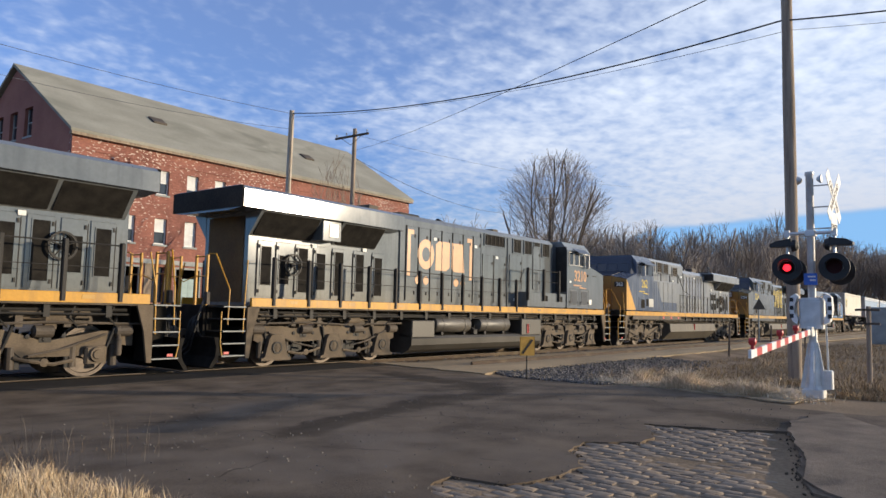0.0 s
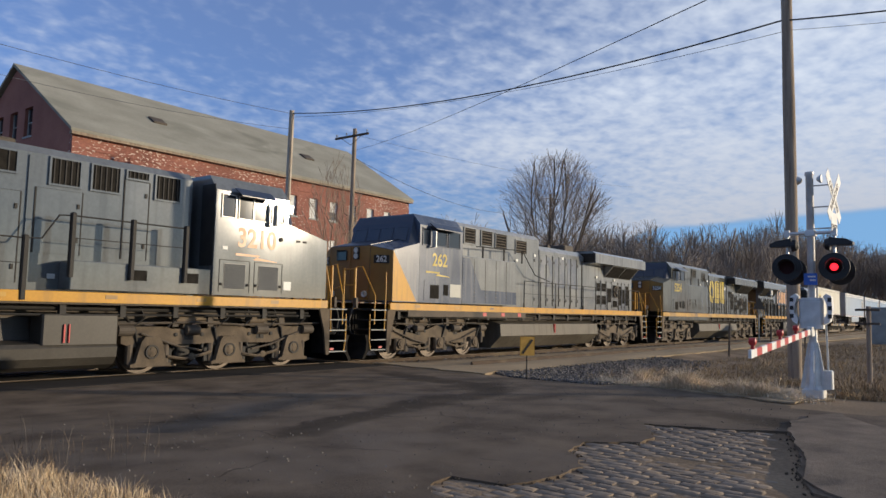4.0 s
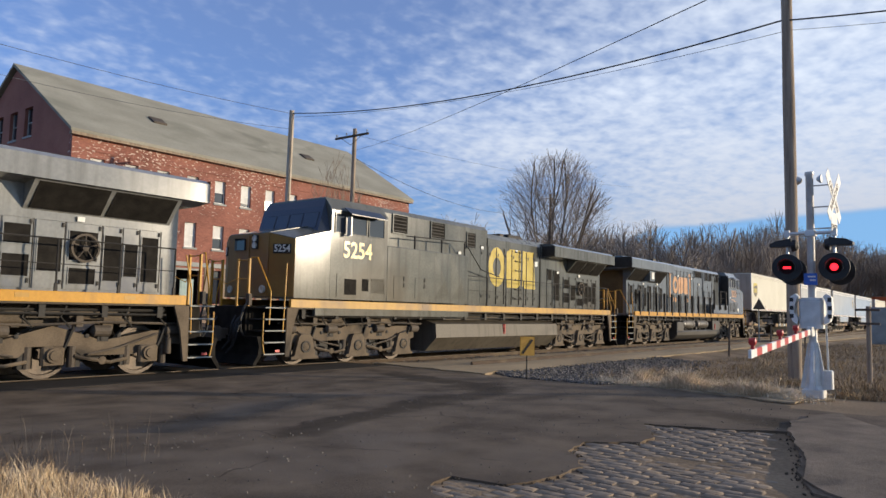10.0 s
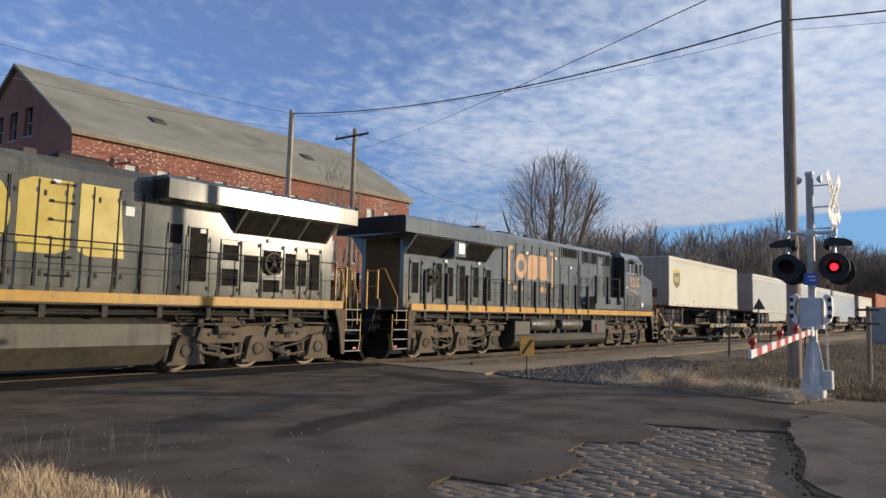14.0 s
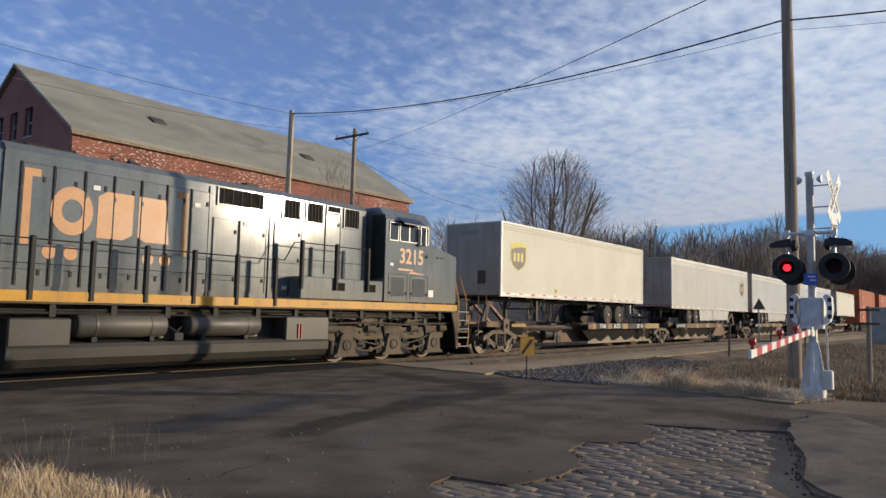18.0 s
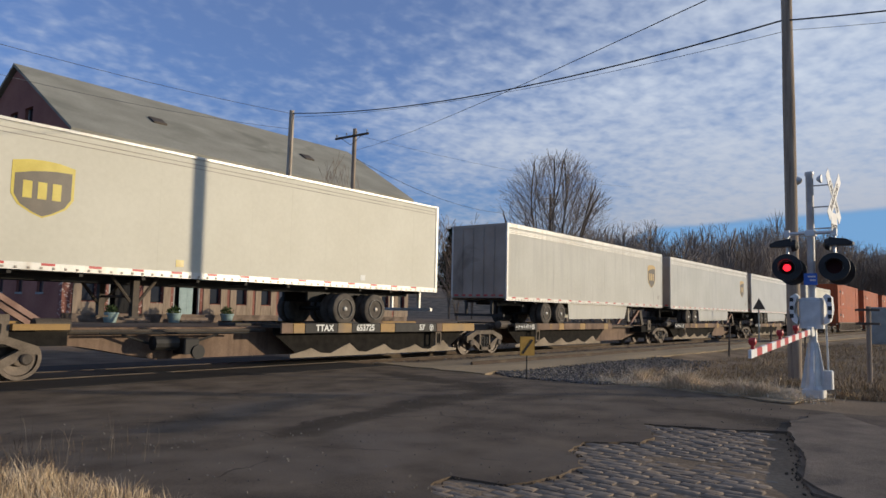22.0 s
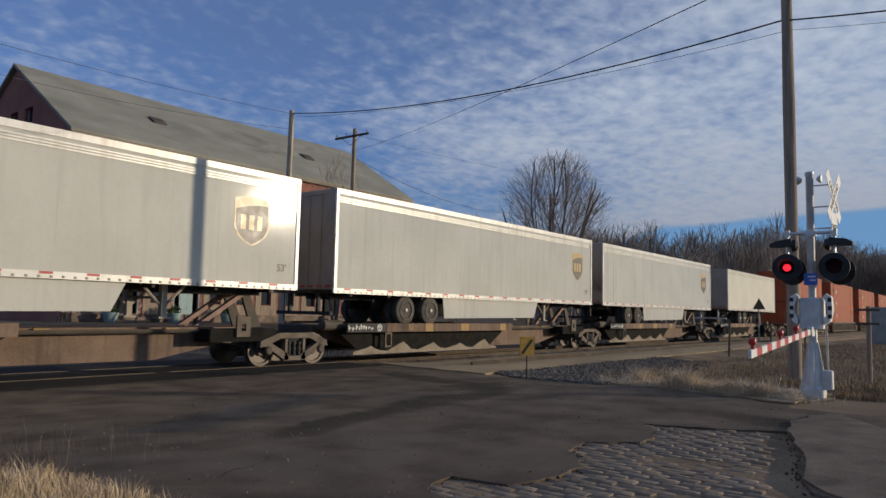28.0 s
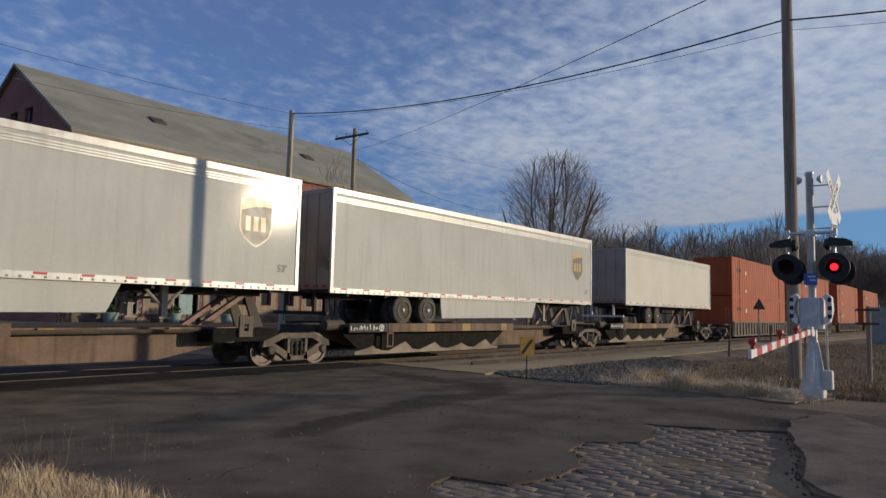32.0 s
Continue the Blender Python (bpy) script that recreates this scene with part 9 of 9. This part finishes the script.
def woods():
    """The leafless wood on the rise beyond the line, as one body."""
    rng = np.random.default_rng(33)
    kinds = []
    for k in range(7):
        segs = crown_lines(np.random.default_rng(100 + k), 1.0, 0.46 + 0.08 * (k % 3), 1, 0.40, 2, (2, 2), 0.017)
        kinds.append(tubes([(p, q, max(a, 0.0013), max(b, 0.0013)) for p, q, a, b in segs], 3))
    vs, fs, base = [], [], 0
    for k in range(470):
        a = radians(rng.uniform(4.8, 31.0) if rng.random() < 0.7 else rng.uniform(4.6, 11.0))
        d = min(250.0, max(102.0, 33.0 / math.sin(a))) + rng.exponential(22)
        x, y = EYE[0] + d * math.cos(a), EYE[1] + d * math.sin(a)
        h = (d * 0.112 + 0.5) * rng.uniform(0.60, 1.10) * (1.0 - 0.26 * smoothstep(0.24, 0.10, a))
        v, f = kinds[rng.integers(7)]
        a = rng.uniform(0, 6.28)
        rot = np.array(((math.cos(a), -math.sin(a), 0), (math.sin(a), math.cos(a), 0), (0, 0, 1)))
        vs.append((v * h * (1, 1, 1)) @ rot.T + (x, y, ground_z(x, y) - 0.2))
        fs.append(f + base)
        base += len(v)
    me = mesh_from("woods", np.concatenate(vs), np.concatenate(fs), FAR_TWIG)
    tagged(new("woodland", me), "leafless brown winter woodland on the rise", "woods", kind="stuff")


woods()


def blades(name, count, place, mat, label, width=0.006, bend=0.5, seed=1):
    rng = np.random.default_rng(seed)
    v, f = [], []
    for k in range(count):
        x, y, h = place(rng)
        z = ground_z(x, y) - 0.04
        a, l = rng.uniform(0, 6.28), h * bend * rng.uniform(0.1, 1.0)
        dx, dy = math.cos(a) * l, math.sin(a) * l
        w = width * rng.uniform(0.6, 1.4)
        px, py = -math.sin(a) * w, math.cos(a) * w
        if rng.random() < 0.5:
            px, py = math.cos(a + 0.8) * w, math.sin(a + 0.8) * w
        o = len(v)
        v += [(x - px, y - py, z), (x + px, y + py, z), (x + dx * 0.35 + px * 0.8, y + dy * 0.35 + py * 0.8, z + h * 0.6), (x + dx * 0.35 - px * 0.8, y + dy * 0.35 - py * 0.8, z + h * 0.6), (x + dx, y + dy, z + h)]
        f += [(o, o + 1, o + 2, o + 3), (o + 3, o + 2, o + 4)]
    return cloud_mesh(name, v, f, mat, label, "grass")


def near_grass(rng):
    while True:
        x, y = rng.uniform(0.6, 3.35), rng.uniform(-12.0, -8.9)
        d = 3.0 - x + 0.25 * noise.noise((y * 2, 0, 0)) - max(0, (y + 9.7)) * 0.9
        if d > 0:
            return x, y, rng.uniform(0.10, 0.26) * min(1.0, 0.5 + d) * (1.0 + 0.9 * noise.noise((x * 3.2, y * 3.2, 1)))


def stalks(rng):
    return rng.uniform(2.3, 3.9), rng.uniform(-9.8, -8.2), rng.uniform(0.2, 0.55)


def roadside_weeds(rng):
    while True:
        x, y = rng.uniform(2.0, 4.0), rng.uniform(-9.4, -5.6)
        edge = 3.25 - 0.30 * (y + 7.0) - x + 0.5 * noise.noise((x * 1.3, y * 1.3, 11))
        if edge > 0 and rng.random() < 0.25 + edge:
            return x, y, rng.uniform(0.03, 0.10) + 0.26 * rng.random() ** 6


def verge(rng):
    t = rng.random()
    x = 14.35 - 0.7 * t + abs(rng.normal(0, 0.8))
    y = -9.3 - 3.6 * t + rng.normal(0, 0.25)
    tuft = max(0.0, noise.noise((x * 1.6, y * 1.6, 2)))
    return x, y, rng.uniform(0.04, 0.14) + 0.55 * tuft * rng.random()


def rough_brush(rng):
    while True:
        x = 15.0 + 45 * rng.random() ** 1.8
        y = rng.uniform(-15.5, -7.0) if x > 18 else rng.uniform(-14.6, -9.4)
        tuft = noise.noise((x * 0.8, y * 0.8, 7))
        if tuft > -0.25 and (x > 16.6 or y < -13.4):
            return x, y, rng.uniform(0.04, 0.16) + 0.5 * max(0.0, tuft) * rng.random()


def far_verge(rng):
    return rng.uniform(14, 90), rng.uniform(2.6, 9), rng.uniform(0.1, 0.6)


blades("near_grass", 9500, near_grass, STRAW, "bleached dead grass at the roadside", 0.0030, 0.8, 1)
blades("roadside_weeds", 1100, roadside_weeds, WEED, "sparse brown dead weeds beside the road", 0.0018, 0.9, 8)
blades("tall_stalks", 46, stalks, BARK, "thin dead stalks at the roadside", 0.0016, 0.25, 2)
blades("verge_grass", 20000, verge, STRAW_PALE, "bleached dead grass along the road's edge", 0.005, 1.3, 3)
blades("rough_brush", 23000, rough_brush, BRUSH, "brown dead weeds and brush beside the track", 0.007, 1.2, 4)
blades("far_verge", 4000, far_verge, BRUSH, "brown dead weeds behind the track", 0.012, 0.6, 5)


# ---- loose stone: ballast, and the granite blocks of the paving ----
def in_loop(x, y, loop):
    c = False
    for (x0, y0), (x1, y1) in zip(loop, loop[1:] + loop[:1]):
        if (y0 > y) != (y1 > y) and x < (x1 - x0) * (y - y0) / (y1 - y0) + x0:
            c = not c
    return c


def stones(name, count, place, size, mat, label):
    base = np.array([(-1, -0.7, -0.5), (1, -0.8, -0.5), (0.9, 0.8, -0.5), (-0.8, 0.9, -0.5), (-0.6, -0.5, 0.6), (0.55, -0.6, 0.7), (0.6, 0.45, 0.55), (-0.5, 0.6, 0.65)])
    quads = np.array([(3, 2, 1, 0), (4, 5, 6, 7), (0, 1, 5, 4), (1, 2, 6, 5), (2, 3, 7, 6), (3, 0, 4, 7)])
    rng = np.random.default_rng(5)
    verts, faces = [], []
    for i in range(count):
        x, y, z = place(rng)
        s = size * rng.uniform(0.5, 1.3)
        m = np.array(Euler(rng.uniform(0, 6.28, 3)).to_matrix())
        v = (base * rng.uniform(0.75, 1.25, (8, 3)) * s * (1.2, 0.9, 0.75)) @ m.T + (x, y, z)
        faces.append(quads + len(verts) * 8)
        verts.append(v)
    return cloud_mesh(name, np.concatenate(verts).tolist(), np.concatenate(faces).tolist(), mat, label, "gravel")


def ballast_place(rng):
    while True:
        x = 13.9 + 15 * rng.random() ** 1.4
        y = rng.uniform(-9.4, -4.9)
        edge = y + 9.4 - 0.20 * max(0, x - 15) - 0.9 * noise.noise((x, y, 0))
        if y < -5.0 - 1.5 * (16.4 - x) and rng.random() < 0.35 + 0.6 * edge and rng.random() < 1.2 - max(0, x - 20) * 0.1:
            break
    return x, y, ground_z(x, y) - 0.005


stones("ballast", 14000, ballast_place, 0.036, BALLAST, "dark grey crushed stone ballast spread beside the road")


def bed_place(rng):
    x, y = rng.uniform(15, 60), rng.choice((-1, 1)) * rng.uniform(0.9, 2.3)
    return x, y, -0.06


stones("track_ballast", 3500, bed_place, 0.04, BALLAST, "dusty stone ballast between and beside the rails")


def grit_place(rng):
    while True:
        x, y = rng.uniform(2.8, 13.0), rng.uniform(-13.6, -6.5)
        if not in_loop(x, y, PATCH_RIM) and rng.random() < 0.3 + 0.9 * max(0.0, noise.noise((x * 0.8, y * 0.8, 6))):
            return x, y, ground_z(x, y) + 0.004


stones("road_grit", 900, grit_place, 0.008, BALLAST, "small loose grit on the road")


def rim_place(rng):
    x, y = PATCH_RIM[rng.integers(len(PATCH_RIM))]
    return x + rng.normal(0, 0.05), y + rng.normal(0, 0.05), ground_z(x, y) - 0.02


stones("asphalt_crumbs", 420, rim_place, 0.012, CRUMB, "dark asphalt crumbs along the broken edge")


def pave():
    rows = []
    shapes = []
    for k in range(6):
        b = bmesh.new()
        lx, ly = 0.057 + 0.004 * (k % 3), 0.124 + 0.010 * (k % 2)
        for z, c in ((-0.10, 0.0), (-0.014, 0.0), (0.004, 0.009), (0.012, 0.026)):
            ring = [b.verts.new((sx * (lx - c) + random.uniform(-0.007, 0.007), sy * (ly - c * 1.3) + random.uniform(-0.010, 0.010), z + random.uniform(-0.003, 0.003))) for sx, sy in ((-1, -1), (1, -1), (1, 1), (-1, 1))]
            rows.append(ring)
        r = rows[-4:]
        for a, c in zip(r, r[1:]):
            for i in range(4):
                b.faces.new((a[i], a[(i + 1) % 4], c[(i + 1) % 4], c[i]))
        b.faces.new(r[-1])
        shapes.append(mesh_of(b, "block", COBBLE, True))
    spots = []
    x, row = 3.9, 0
    while x < 10.4:
        y = -15.6 + (row % 2) * 0.13
        while y < -11.0:
            if in_loop(x, y, PATCH_RIM) and y > -14.29 + (x - 6.29) * 0.226 + 0.06 * noise.noise((x * 3, 0, 0)):
                spots.append((x + random.uniform(-0.008, 0.008), y + random.uniform(-0.012, 0.012)))
            y += 0.267
        x += 0.131
        row += 1
    spots.sort(key=lambda s: (s[0] - 5.5) ** 2 + (s[1] + 12.6) ** 2)
    rest_v, rest_f = [], []
    for i, (x, y) in enumerate(spots):
        z = ground_z(x, y) - 0.030 + random.uniform(-0.007, 0.007) + 0.016 * noise.noise((x * 0.9, y * 0.9, 4))
        m = pose(x, y, z, random.uniform(-1.8, 1.8), random.uniform(-2.5, 2.5), random.uniform(-2, 2))
        me = shapes[i % 6]
        if i < 300:
            part("paving_block", me, COBBLE, paving, at=m)
        else:
            o = len(rest_v)
            rest_v += [m @ v.co for v in me.vertices]
            rest_f += [[o + q for q in p.vertices] for p in me.polygons]
    me = bpy.data.meshes.new("paving_rest")
    me.from_pydata(rest_v, [], rest_f)
    me.materials.append(COBBLE_REST)
    tagged(new("paving_blocks_rest", me), "worn granite paving blocks", "paving", kind="stuff")


pave()


# ---- what moves ----
def motions():
    times = (0.0, 4.0, 8.0, 12.0, 16.0, 20.0, 24.0, 28.0, 32.0)

    def roll(thing_ob, turned):
        for w in thing_ob.children_recursive:
            if w.name.startswith("wheelset"):
                r = w.location.z - RZ
                x, z = w.location.x, w.location.z
                n = int(math.ceil(math.degrees(travel(32.0) / r) / 75))
                start = travel(0.0)
                rows = []
                for i in range(n + 1):
                    t = 32.0 * i / n
                    a = -math.degrees((travel(t) - start) / r) * (-1 if turned else 1)
                    rows.append((t, pose(x, 0, z, 0, a, 0)))
                walk(w, rows)

    # added blades open in turn: flashing of the two lamps facing the side road
    half = 0.6072
    for ob, s, side in FLASH:
        rows, k = [], 0
        shut = [pose(0, 0, 0), pose(0, 0, s * 0.142)]
        opened = 1 if side == "L" else 0
        rows.append((0.0, shut[opened]))
        while 0.248 + half * k < 31.9:
            t = 0.248 + half * k
            rows.append((t - 0.07, shut[opened]))
            opened = 1 - opened
            rows.append((t + 0.07, shut[opened]))
            k += 1
        rows.append((32.0, shut[opened]))
        walk(ob, rows)
    for ob, s, turned in LOCOS:
        walk(ob, [(t, pose(s - travel(t), 0, 0, 0, 0, 180 if turned else 0)) for t in times])
        roll(ob, turned)
    for ob in CARS:
        walk(ob, [(t, pose(-travel(t), 0, 0)) for t in times])
        roll(ob, False)


motions()
